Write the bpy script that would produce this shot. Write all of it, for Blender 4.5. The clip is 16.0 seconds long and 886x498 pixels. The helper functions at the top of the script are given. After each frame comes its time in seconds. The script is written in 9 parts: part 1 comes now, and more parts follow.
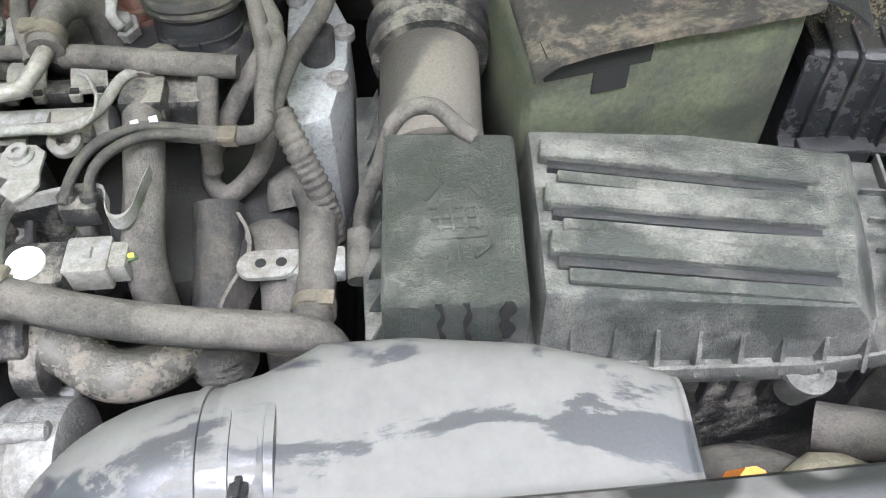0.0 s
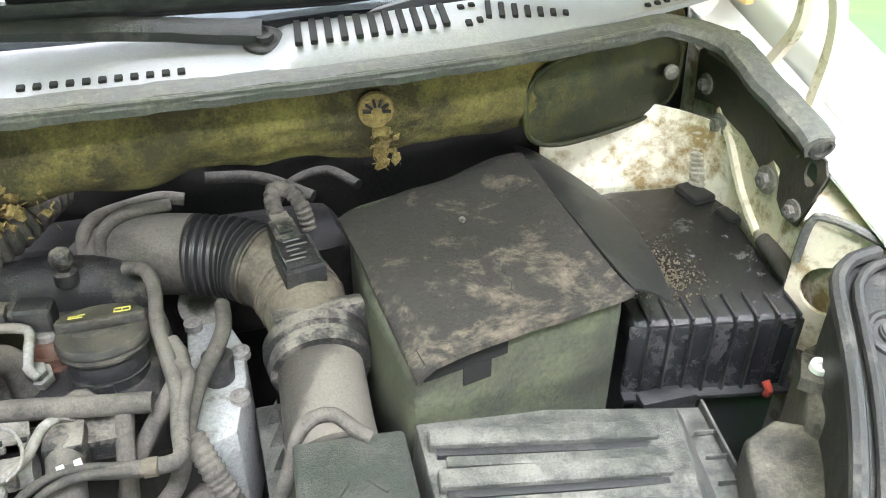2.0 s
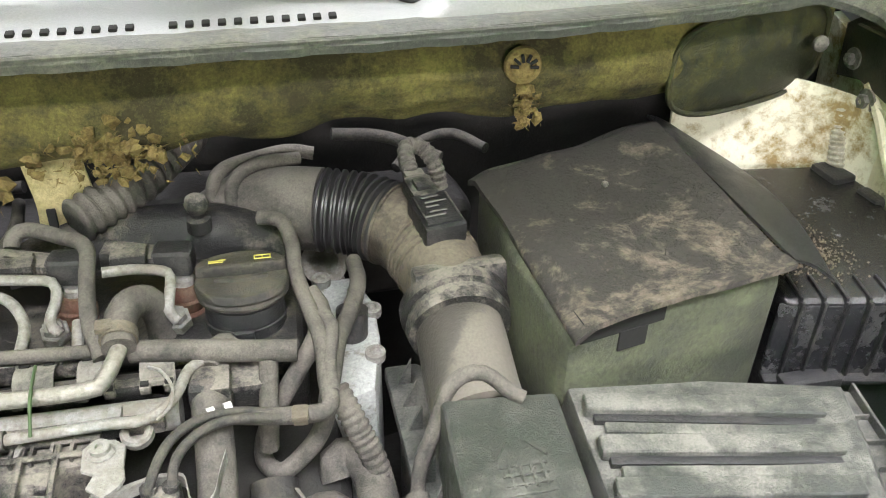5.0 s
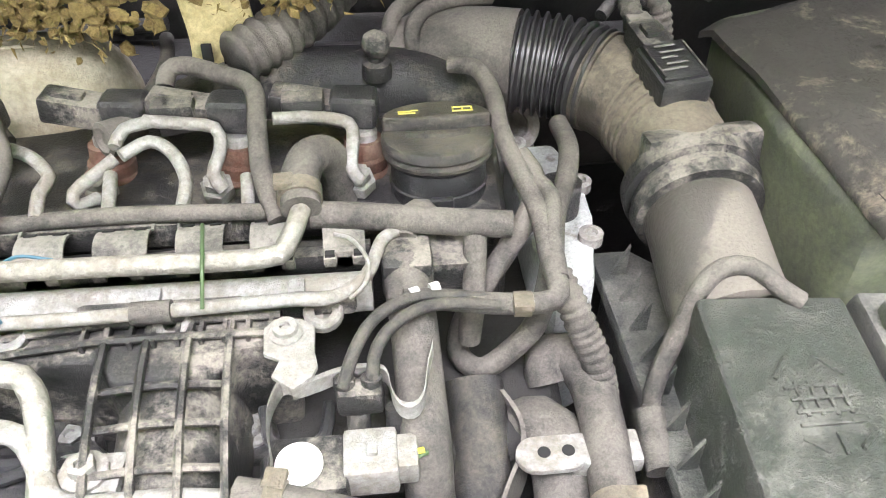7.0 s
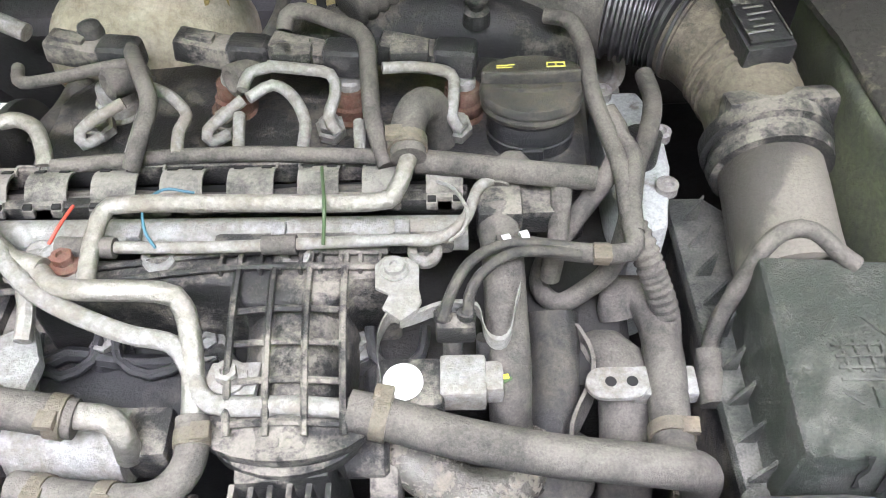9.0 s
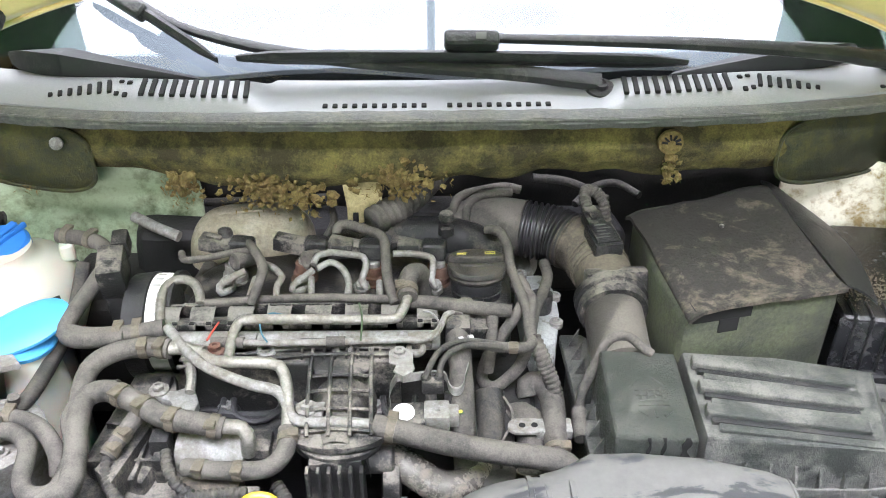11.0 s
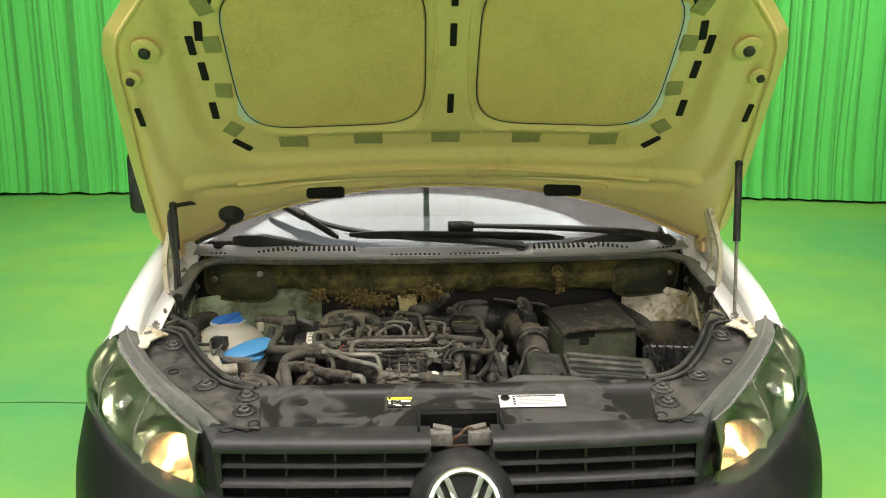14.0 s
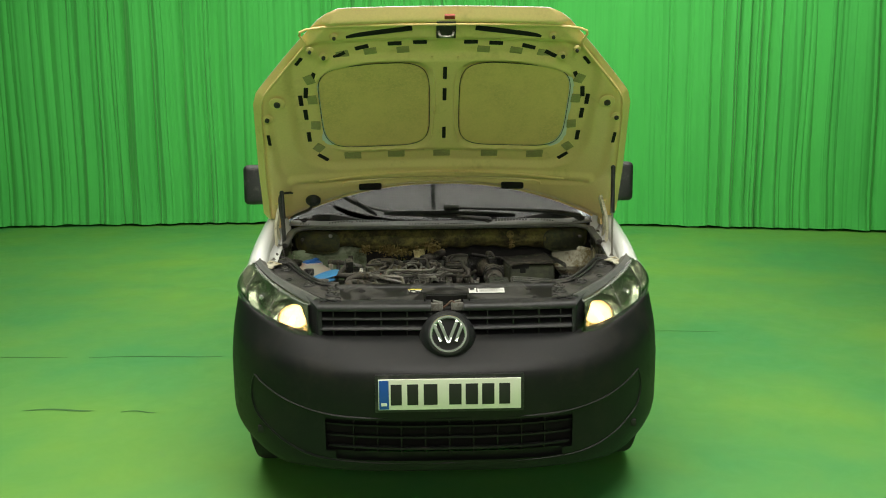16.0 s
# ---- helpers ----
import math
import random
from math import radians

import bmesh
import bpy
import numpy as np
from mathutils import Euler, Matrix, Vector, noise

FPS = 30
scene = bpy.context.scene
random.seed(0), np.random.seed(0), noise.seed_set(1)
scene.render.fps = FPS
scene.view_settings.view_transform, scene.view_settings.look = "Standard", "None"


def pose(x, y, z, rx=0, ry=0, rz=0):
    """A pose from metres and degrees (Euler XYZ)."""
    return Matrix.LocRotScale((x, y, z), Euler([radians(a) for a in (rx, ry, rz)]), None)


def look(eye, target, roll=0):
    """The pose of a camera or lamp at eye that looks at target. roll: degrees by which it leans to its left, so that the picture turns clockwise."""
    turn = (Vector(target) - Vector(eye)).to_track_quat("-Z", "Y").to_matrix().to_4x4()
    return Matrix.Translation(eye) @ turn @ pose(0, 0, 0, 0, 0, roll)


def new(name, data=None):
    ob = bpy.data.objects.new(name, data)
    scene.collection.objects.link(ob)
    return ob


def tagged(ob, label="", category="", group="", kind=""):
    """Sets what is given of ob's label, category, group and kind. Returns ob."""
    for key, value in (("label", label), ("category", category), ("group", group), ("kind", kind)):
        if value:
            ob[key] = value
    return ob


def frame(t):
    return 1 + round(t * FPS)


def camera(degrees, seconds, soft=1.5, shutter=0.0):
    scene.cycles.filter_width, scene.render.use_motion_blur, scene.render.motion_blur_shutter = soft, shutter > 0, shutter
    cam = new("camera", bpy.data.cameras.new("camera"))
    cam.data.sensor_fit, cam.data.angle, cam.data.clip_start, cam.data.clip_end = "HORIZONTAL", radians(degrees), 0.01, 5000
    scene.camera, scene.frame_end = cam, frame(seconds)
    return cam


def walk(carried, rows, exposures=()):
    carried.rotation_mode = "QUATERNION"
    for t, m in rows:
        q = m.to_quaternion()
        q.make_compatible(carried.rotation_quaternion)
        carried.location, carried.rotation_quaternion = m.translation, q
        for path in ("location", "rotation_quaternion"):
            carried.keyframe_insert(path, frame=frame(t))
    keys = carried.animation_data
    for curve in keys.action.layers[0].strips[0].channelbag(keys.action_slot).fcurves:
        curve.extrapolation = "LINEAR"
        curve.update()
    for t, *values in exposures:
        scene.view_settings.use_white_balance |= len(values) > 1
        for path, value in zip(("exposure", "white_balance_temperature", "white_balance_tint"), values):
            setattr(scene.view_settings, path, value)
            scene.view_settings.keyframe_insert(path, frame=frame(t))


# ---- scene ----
cam = camera(55.5, 16.0, soft=1.0)
PATH = [
    (0, (0.21, 0.251, 1.283), (0.272, 1.484, -0.29), -1.2),
    (0.5, (0.22, 0.257, 1.31), (0.384, 1.509, -0.24), -0.3),
    (1, (0.224, 0.256, 1.34), (0.448, 1.483, -0.224), 0.4),
    (1.5, (0.2, 0.22, 1.376), (0.515, 1.618, -0.018), 0.2),
    (2, (0.188, 0.208, 1.381), (0.619, 1.786, 0.229), -0.0),
    (2.5, (0.179, 0.211, 1.361), (0.66, 1.791, 0.232), -0.0),
    (3, (0.158, 0.215, 1.338), (0.65, 1.79, 0.208), -0.1),
    (3.5, (0.137, 0.214, 1.339), (0.614, 1.785, 0.197), -0.5),
    (3.7, (0.132, 0.211, 1.344), (0.595, 1.783, 0.196), -0.7),
    (5.8, (0.077, 0.249, 1.311), (0.303, 1.862, 0.151), -0.2),
    (6, (0.073, 0.253, 1.296), (0.27, 1.872, 0.138), -0.9),
    (6.5, (0.045, 0.29, 1.265), (0.268, 1.904, 0.105), 0.7),
    (7, (0.011, 0.339, 1.238), (0.141, 1.808, -0.113), -0.5),
    (7.5, (-0.009, 0.378, 1.222), (0.018, 1.719, -0.262), -2.1),
    (8, (-0.013, 0.389, 1.229), (-0.026, 1.675, -0.303), -2.2),
    (8.2, (-0.008, 0.385, 1.247), (-0.04, 1.661, -0.293), -2.6),
    (10.3, (-0.009, 0.097, 1.492), (-0.013, 1.497, 0.064), -0.8),
    (10.5, (-0.018, 0.05, 1.528), (-0.009, 1.497, 0.148), -0.2),
    (11, (-0.01, -0.111, 1.53), (0.018, 1.57, 0.447), -0.2),
    (11.5, (-0.037, -0.258, 1.521), (0.007, 1.471, 0.517), -0.2),
    (12, (-0.066, -0.443, 1.542), (-0.025, 1.295, 0.554), -0.3),
    (12.5, (-0.047, -0.582, 1.564), (-0.027, 1.189, 0.635), -0.7),
    (13, (-0.01, -0.717, 1.565), (0.034, 1.126, 0.788), -0.5),
    (13.5, (-0.029, -0.983, 1.579), (0.014, 0.917, 0.955), -0.5),
    (14, (-0.099, -1.38, 1.571), (-0.02, 0.578, 1.17), -0.3),
    (14.5, (-0.104, -1.812, 1.523), (-0.025, 0.159, 1.193), -0.4),
    (15, (-0.091, -2.225, 1.535), (-0.015, -0.25, 1.229), -0.4),
    (15.5, (-0.117, -2.634, 1.557), (-0.042, -0.656, 1.271), -0.3),
    (16, (-0.098, -2.964, 1.539), (-0.046, -0.986, 1.247), -0.5),
]
walk(cam, [(t, look(eye, target, roll)) for t, eye, target, roll in PATH],
     [(0, 2.18, 6000, 20), (1.0, 2.36, 6000, 19), (1.5, 2.54, 6050, 18), (2.0, 2.42, 6100, 18), (2.5, 1.94, 6250, 19), (3.0, 1.82, 6300, 17), (3.7, 1.85, 6350, 17), (5.8, 2.6, 6500, 19), (6.5, 2.76, 6400, 21), (7.5, 2.62, 6250, 24), (8.2, 2.38, 6150, 24),
      (10.3, 2.50, 5950, 22), (10.5, 2.48, 5950, 22), (11.0, 2.02, 6050, 21), (12.0, 1.00, 6600, 18), (12.5, 0.92, 6850, 18), (13.5, 0.50, 7100, 18), (14.0, 0.38, 7300, 18), (14.5, 0.10, 7450, 18), (15.0, -0.04, 7450, 13), (15.5, -0.18, 7300, 10), (16.0, -0.27, 7200, 9)])

# ---- light ----
world = bpy.data.worlds.new("studio")
scene.world = world
world.use_nodes = True
world.node_tree.nodes["Background"].inputs[0].default_value = (0.55, 0.62, 0.6, 1)
world.node_tree.nodes["Background"].inputs[1].default_value = 0.12


def softbox(name, eye, target, w, h, watts, col=(1.0, 0.98, 0.95)):
    d = bpy.data.lights.new(name, "AREA")
    d.shape, d.size, d.size_y, d.energy, d.color = "RECTANGLE", w, h, watts, col
    ob = new(name, d)
    ob.matrix_world = look(eye, target)
    return ob


for sx in (-1, 1):
    softbox("ceiling_softbox", (sx * 1.375, 2.4, 4.6), (sx * 1.375, 2.4, 0), 2.7, 4.6, 138, (1.0, 1.0, 1.0))
softbox("front_softbox", (0.0, -1.0, 4.6), (0.0, -0.8, 0.0), 4.2, 2.2, 258, (1.0, 1.0, 1.0))
# added fill low in front, no known lamp, to brighten the hood's underside
softbox("hood_fill", (0.0, -7.6, 3.4), (0.0, 0.5, 1.4), 4.0, 1.4, 125, (1.0, 0.95, 0.88))
# added unseen uplight that brightens the ceiling mirrored in the windscreen
softbox("ceiling_fill", (0.0, 2.2, 4.3), (0.0, 2.2, 6.0), 7.0, 5.0, 50, (1.0, 1.0, 1.0))
softbox("curtain_softbox", (0.0, 6.6, 4.7), (0.0, 9.5, 1.2), 11.0, 1.2, 285, (1.0, 0.99, 0.95))

# ---- materials ----
MATS = {}


def shader(name):
    m = bpy.data.materials.new(name)
    m.use_nodes = True
    t = m.node_tree
    return m, t, t.nodes["Principled BSDF"]


def noise_node(t, scale, detail=5, rough=0.55, coord="Object", dist=0.0, stretch=None):
    tc = t.nodes.new("ShaderNodeTexCoord")
    n = t.nodes.new("ShaderNodeTexNoise")
    n.inputs["Scale"].default_value, n.inputs["Detail"].default_value = scale, detail
    n.inputs["Roughness"].default_value, n.inputs["Distortion"].default_value = rough, dist
    if stretch:
        mp = t.nodes.new("ShaderNodeMapping")
        mp.inputs["Scale"].default_value = stretch
        t.links.new(tc.outputs[coord], mp.inputs[0])
        t.links.new(mp.outputs[0], n.inputs["Vector"])
    else:
        t.links.new(tc.outputs[coord], n.inputs["Vector"])
    return n.outputs["Fac"]


def ramp(t, fac, stops):
    r = t.nodes.new("ShaderNodeValToRGB")
    e = r.color_ramp.elements
    while len(e) < len(stops):
        e.new(0.5)
    for el, (p, c) in zip(e, stops):
        el.position = p
        el.color = (*c, 1) if len(c) == 3 else c
    t.links.new(fac, r.inputs[0])
    return r.outputs[0]


def g(v):
    return (v, v, v)


def mix(t, fac, a, b):
    n = t.nodes.new("ShaderNodeMix")
    n.data_type = "RGBA"
    if isinstance(fac, float):
        n.inputs[0].default_value = fac
    else:
        t.links.new(fac, n.inputs[0])
    for sock, v in ((n.inputs[6], a), (n.inputs[7], b)):
        if isinstance(v, tuple):
            sock.default_value = (*v, 1)
        else:
            t.links.new(v, sock)
    return n.outputs[2]


def math_node(t, op, a, b):
    n = t.nodes.new("ShaderNodeMath")
    n.operation = op
    n.use_clamp = True
    for i, v in enumerate((a, b)):
        if isinstance(v, (int, float)):
            n.inputs[i].default_value = v
        else:
            t.links.new(v, n.inputs[i])
    return n.outputs[0]


def bump(t, p, height, strength=0.3, dist=0.003):
    b = t.nodes.new("ShaderNodeBump")
    b.inputs["Strength"].default_value, b.inputs["Distance"].default_value = strength, dist
    t.links.new(height, b.inputs["Height"])
    t.links.new(b.outputs[0], p.inputs["Normal"])


def surface(name, base, dirt, lo=0.45, hi=0.62, big=9, fine=160, rough=(0.45, 0.85), metal=0.0, bumps=0.5, vary=0.3, settle=0.0, specks=0.22, gloss=0.5):
    """A worn surface: the base colour under patches of dust or dirt, with fine grain and pale specks. settle: how much more dust lies on what faces up."""
    m, t, p = shader(name)
    p.inputs["Specular IOR Level"].default_value = gloss
    n1 = noise_node(t, big, 9, 0.7)
    n2 = noise_node(t, fine * 1.7, 6, 0.72)
    n3 = noise_node(t, fine * 4.0, 3, 0.6)
    fac = t.nodes.new("ShaderNodeMath")
    fac.operation = "MULTIPLY_ADD"
    t.links.new(n2, fac.inputs[0])
    fac.inputs[1].default_value = 0.19
    t.links.new(n1, fac.inputs[2])
    f = math_node(t, "SUBTRACT", fac.outputs[0], 0.095)
    n4 = noise_node(t, big * 5.5, 6, 0.7)
    f = math_node(t, "SUBTRACT", math_node(t, "ADD", f, math_node(t, "MULTIPLY", n4, 0.44)), 0.22)
    if settle:
        ge = t.nodes.new("ShaderNodeNewGeometry")
        sp = t.nodes.new("ShaderNodeSeparateXYZ")
        t.links.new(ge.outputs["Normal"], sp.inputs[0])
        f = math_node(t, "ADD", f, math_node(t, "MULTIPLY", sp.outputs[2], settle))
    mask = ramp(t, f, [(lo, g(0)), (hi, g(1))])
    under = mix(t, ramp(t, n2, [(0.3, g(0)), (0.7, g(1))]), tuple(c * (1 - vary) for c in base), tuple(min(1, c * (1 + vary)) for c in base))
    dust = mix(t, ramp(t, n2, [(0.3, g(0)), (0.7, g(1))]), tuple(c * 0.76 for c in dirt), tuple(min(1, c * 1.22) for c in dirt))
    col = mix(t, mask, under, dust)
    if specks:
        sk = ramp(t, n3, [(0.60, g(0)), (0.70, g(specks))])
        col = mix(t, sk, col, tuple(min(1, c * 1.7) for c in dirt))
    t.links.new(col, p.inputs["Base Color"])
    t.links.new(ramp(t, mask, [(0, g(rough[0])), (1, g(rough[1]))]), p.inputs["Roughness"])
    if metal:
        t.links.new(ramp(t, mask, [(0, g(metal)), (1, g(metal * 0.2))]), p.inputs["Metallic"])
    bump(t, p, math_node(t, "ADD", math_node(t, "MULTIPLY", n2, 0.6), math_node(t, "MULTIPLY", mask, 0.4)), min(1.0, bumps * 1.5))
    MATS[name] = m
    return m


def plain(name, col, rough=0.5, metal=0.0, vary=0.06, scale=120, bumps=0.08, **extra):
    m, t, p = shader(name)
    n = noise_node(t, scale, 4)
    t.links.new(mix(t, n, tuple(c * (1 - vary) for c in col), tuple(min(1, c * (1 + vary)) for c in col)), p.inputs["Base Color"])
    p.inputs["Roughness"].default_value, p.inputs["Metallic"].default_value = rough, metal
    for k, v in extra.items():
        p.inputs[k.replace("_", " ")].default_value = v
    bump(t, p, n, bumps)
    MATS[name] = m
    return m


surface("dusty_plastic", (0.014, 0.0145, 0.0145), (0.160, 0.148, 0.128), 0.515, 0.64, 16, 210, (0.40, 0.9), settle=0.08)
surface("engine_plastic", (0.012, 0.012, 0.013), (0.110, 0.100, 0.084), 0.55, 0.68, 16, 210, (0.38, 0.85), settle=0.06)
surface("box_plastic", (0.042, 0.047, 0.043), (0.17, 0.168, 0.152), 0.46, 0.64, 12, 300, (0.35, 0.85), settle=0.05, bumps=0.7)
surface("dusty_rubber", (0.028, 0.0265, 0.0245), (0.120, 0.110, 0.097), 0.40, 0.68, 24, 320, (0.6, 0.9), settle=0.14)
surface("dark_rubber", (0.018, 0.018, 0.018), (0.085, 0.078, 0.064), 0.46, 0.7, 20, 200, (0.5, 0.85), settle=0.08)
surface("black_plastic", (0.015, 0.0155, 0.017), (0.09, 0.086, 0.078), 0.53, 0.75, 16, 260, (0.32, 0.7))
# near-black: the shade deep in the bay put into the colour
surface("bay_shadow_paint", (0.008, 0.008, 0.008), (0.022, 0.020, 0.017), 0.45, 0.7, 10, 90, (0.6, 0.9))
surface("bumper_plastic", (0.0115, 0.0120, 0.0125), (0.024, 0.0225, 0.020), 0.5, 0.75, 6, 300, (0.46, 0.62), bumps=0.15, vary=0.15, specks=0.1, gloss=0.22)
surface("grille_plastic", (0.024, 0.025, 0.027), (0.065, 0.064, 0.062), 0.54, 0.72, 7, 260, (0.40, 0.65), bumps=0.2, vary=0.12, specks=0.1, gloss=0.35)
surface("rim_plastic", (0.10, 0.105, 0.10), (0.17, 0.17, 0.15), 0.48, 0.7, 8, 160, (0.30, 0.6), bumps=0.15, vary=0.1, specks=0.1)
surface("bracket_black", (0.028, 0.026, 0.022), (0.095, 0.082, 0.060), 0.46, 0.66, 14, 200, (0.38, 0.75))
surface("arm_paint", (0.66, 0.61, 0.47), (0.30, 0.23, 0.125), 0.52, 0.68, 26, 140, (0.35, 0.7), bumps=0.12, vary=0.08, specks=0.15)
surface("gravel", (0.05, 0.038, 0.024), (0.20, 0.16, 0.10), 0.40, 0.6, 900, 400, (0.7, 0.9))
surface("pump_metal", (0.36, 0.375, 0.375), (0.20, 0.19, 0.165), 0.56, 0.68, 30, 170, (0.45, 0.8), 0.25, bumps=0.6)
surface("lamp_back_plastic", (0.030, 0.030, 0.025), (0.15, 0.136, 0.108), 0.44, 0.68, 14, 160, (0.45, 0.85), settle=0.06)
surface("clamp_metal", (0.13, 0.115, 0.09), (0.16, 0.135, 0.10), 0.45, 0.65, 30, 160, (0.45, 0.85), 0.4)
surface("bolt_steel", (0.15, 0.15, 0.145), (0.10, 0.095, 0.085), 0.45, 0.65, 30, 160, (0.4, 0.8), 0.5)
surface("wing_plastic", (0.022, 0.0225, 0.023), (0.095, 0.09, 0.081), 0.47, 0.65, 9, 150, (0.36, 0.8))
surface("bat_side", (0.040, 0.043, 0.034), (0.105, 0.118, 0.07), 0.40, 0.7, 10, 120, (0.55, 0.85))
surface("aluminium", (0.32, 0.32, 0.315), (0.165, 0.157, 0.142), 0.42, 0.62, 25, 150, (0.38, 0.8), 0.7)
surface("cast_metal", (0.30, 0.30, 0.29), (0.165, 0.152, 0.13), 0.38, 0.6, 25, 160, (0.42, 0.85), 0.6)
surface("steel_pipe", (0.30, 0.29, 0.265), (0.165, 0.148, 0.12), 0.44, 0.68, 22, 120, (0.40, 0.8), 0.8)
surface("rust", (0.115, 0.048, 0.032), (0.14, 0.10, 0.075), 0.42, 0.68, 40, 200, (0.6, 0.9), 0.1)
surface("oily_metal", (0.12, 0.115, 0.10), (0.24, 0.21, 0.17), 0.46, 0.62, 22, 160, (0.15, 0.8), 0.4)
surface("inner_paint", (0.70, 0.68, 0.56), (0.27, 0.20, 0.085), 0.46, 0.62, 13, 110, (0.35, 0.8), bumps=0.15, vary=0.08, specks=0.2)
surface("hood_paint", (0.90, 0.67, 0.31), (0.70, 0.50, 0.21), 0.56, 0.8, 5, 70, (0.28, 0.5), bumps=0.06, vary=0.05, specks=0.0)
surface("hood_panel", (0.88, 0.60, 0.26), (0.76, 0.52, 0.23), 0.42, 0.7, 3, 60, (0.55, 0.75), bumps=0.06, vary=0.05, specks=0.0)
surface("hood_spacer", (0.33, 0.29, 0.13), (0.42, 0.36, 0.17), 0.42, 0.7, 20, 60, (0.55, 0.75), bumps=0.06, vary=0.1, specks=0.0)
plain("white_paint", (0.80, 0.81, 0.81), 0.22, 0, 0.02, 40, 0.02, Coat_Weight=0.6)
surface("firewall_felt", (0.034, 0.029, 0.010), (0.16, 0.140, 0.040), 0.41, 0.65, 9, 190, (0.9, 0.95), bumps=1.0)
surface("dark_green_felt", (0.014, 0.017, 0.007), (0.085, 0.083, 0.025), 0.43, 0.66, 12, 190, (0.45, 0.8), bumps=0.7)
surface("foam_tuft", (0.13, 0.09, 0.028), (0.24, 0.185, 0.065), 0.4, 0.65, 40, 200, (0.9, 0.95), bumps=1.0)
surface("cowl_plastic", (0.23, 0.237, 0.25), (0.27, 0.27, 0.265), 0.45, 0.7, 6, 260, (0.34, 0.5), bumps=0.15, vary=0.1, specks=0.1)
surface("seal_rubber", (0.075, 0.077, 0.072), (0.17, 0.165, 0.13), 0.48, 0.72, 12, 90, (0.5, 0.75))
surface("heat_shield", (0.34, 0.31, 0.24), (0.20, 0.175, 0.12), 0.42, 0.68, 14, 120, (0.45, 0.8), 0.4)
surface("brass_plate", (0.55, 0.48, 0.26), (0.36, 0.29, 0.13), 0.46, 0.7, 22, 160, (0.3, 0.7), 0.7)
plain("tank_white", (0.44, 0.43, 0.37), 0.42, 0, 0.10, 12, 0.03, Subsurface_Weight=0.25)
plain("blue_plastic", (0.025, 0.15, 0.48), 0.45, 0, 0.15, 30, 0.1)
plain("blue_light", (0.06, 0.30, 0.62), 0.45, 0, 0.15, 25, 0.1)
plain("yellow_plastic", (0.70, 0.46, 0.02), 0.35)
plain("yellow_print", (0.75, 0.66, 0.05), 0.6)
plain("worn_yellow", (0.42, 0.38, 0.08), 0.7)
plain("white_print", (0.80, 0.80, 0.78), 0.5, 0, 0.03)
plain("dark_print", (0.015, 0.015, 0.015), 0.6)
plain("grey_print", (0.35, 0.35, 0.34), 0.6)
plain("plate_white", (0.82, 0.82, 0.72), 0.35, 0, 0.03)
plain("plate_blue", (0.01, 0.09, 0.45), 0.35)
plain("chrome", (0.84, 0.86, 0.85), 0.14, 0.9, 0.02, 30, 0.01)
plain("belt_white", (0.78, 0.77, 0.72), 0.6, 0, 0.1, 200)
surface("tray_plastic", (0.038, 0.037, 0.034), (0.165, 0.157, 0.138), 0.40, 0.62, 34, 200, (0.5, 0.9), settle=0.1)
surface("bracket_metal", (0.26, 0.26, 0.25), (0.19, 0.18, 0.16), 0.40, 0.62, 30, 200, (0.45, 0.85), 0.3, settle=0.04)
surface("wet_lid", (0.008, 0.008, 0.009), (0.045, 0.043, 0.038), 0.60, 0.70, 14, 260, (0.20, 0.6), bumps=0.45, gloss=0.8)
surface("pale_foam", (0.46, 0.44, 0.37), (0.27, 0.24, 0.17), 0.45, 0.65, 30, 200, (0.8, 0.95))
surface("skirt_plastic", (0.013, 0.014, 0.016), (0.055, 0.054, 0.052), 0.53, 0.70, 30, 300, (0.24, 0.65), gloss=0.7)
# dirty inner paint of the left side, its greenish shade mixed into the colour
surface("shaded_inner_paint", (0.34, 0.42, 0.28), (0.085, 0.105, 0.05), 0.45, 0.66, 8, 110, (0.4, 0.85), bumps=0.15, vary=0.1)
surface("cap_plastic", (0.020, 0.0195, 0.018), (0.095, 0.086, 0.068), 0.45, 0.68, 26, 240, (0.4, 0.85), settle=0.06)
surface("cover_plastic", (0.034, 0.040, 0.034), (0.088, 0.090, 0.080), 0.46, 0.64, 30, 330, (0.32, 0.85), settle=0.02, bumps=0.9)
plain("faint_print", (0.12, 0.12, 0.115), 0.7)
plain("wire_yellow", (0.75, 0.62, 0.03), 0.5)
plain("wire_green", (0.04, 0.07, 0.028), 0.5)
plain("wire_blue", (0.03, 0.10, 0.14), 0.6)
plain("orange_plastic", (0.72, 0.25, 0.04), 0.5)
plain("red_plastic", (0.36, 0.05, 0.03), 0.5)
plain("floor_mark", (0.05, 0.16, 0.05), 0.7)
# near-black: shade inside slots, holes and gaps put into colour, some black parts too
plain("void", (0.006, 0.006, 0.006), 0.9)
plain("tyre_rubber", (0.02, 0.02, 0.02), 0.8, 0, 0.2, 200, 0.4)
plain("bellows_black", (0.022, 0.022, 0.023), 0.38)
plain("lamp_reflector", (0.22, 0.25, 0.17), 0.22, 0.85, 0.05, 20, 0.0)
plain("lamp_bezel", (0.12, 0.12, 0.11), 0.4)
plain("lamp_bowl", (0.80, 0.76, 0.62), 0.22, 0.9, 0.03, 20, 0.0)
plain("dash_plastic", (0.12, 0.123, 0.135), 0.6, 0, 0.08, 60, 0.2)
plain("interior", (0.03, 0.03, 0.032), 0.8)
surface("amber_duct", (0.030, 0.026, 0.020), (0.125, 0.108, 0.082), 0.45, 0.62, 16, 160, (0.45, 0.85), settle=0.08)


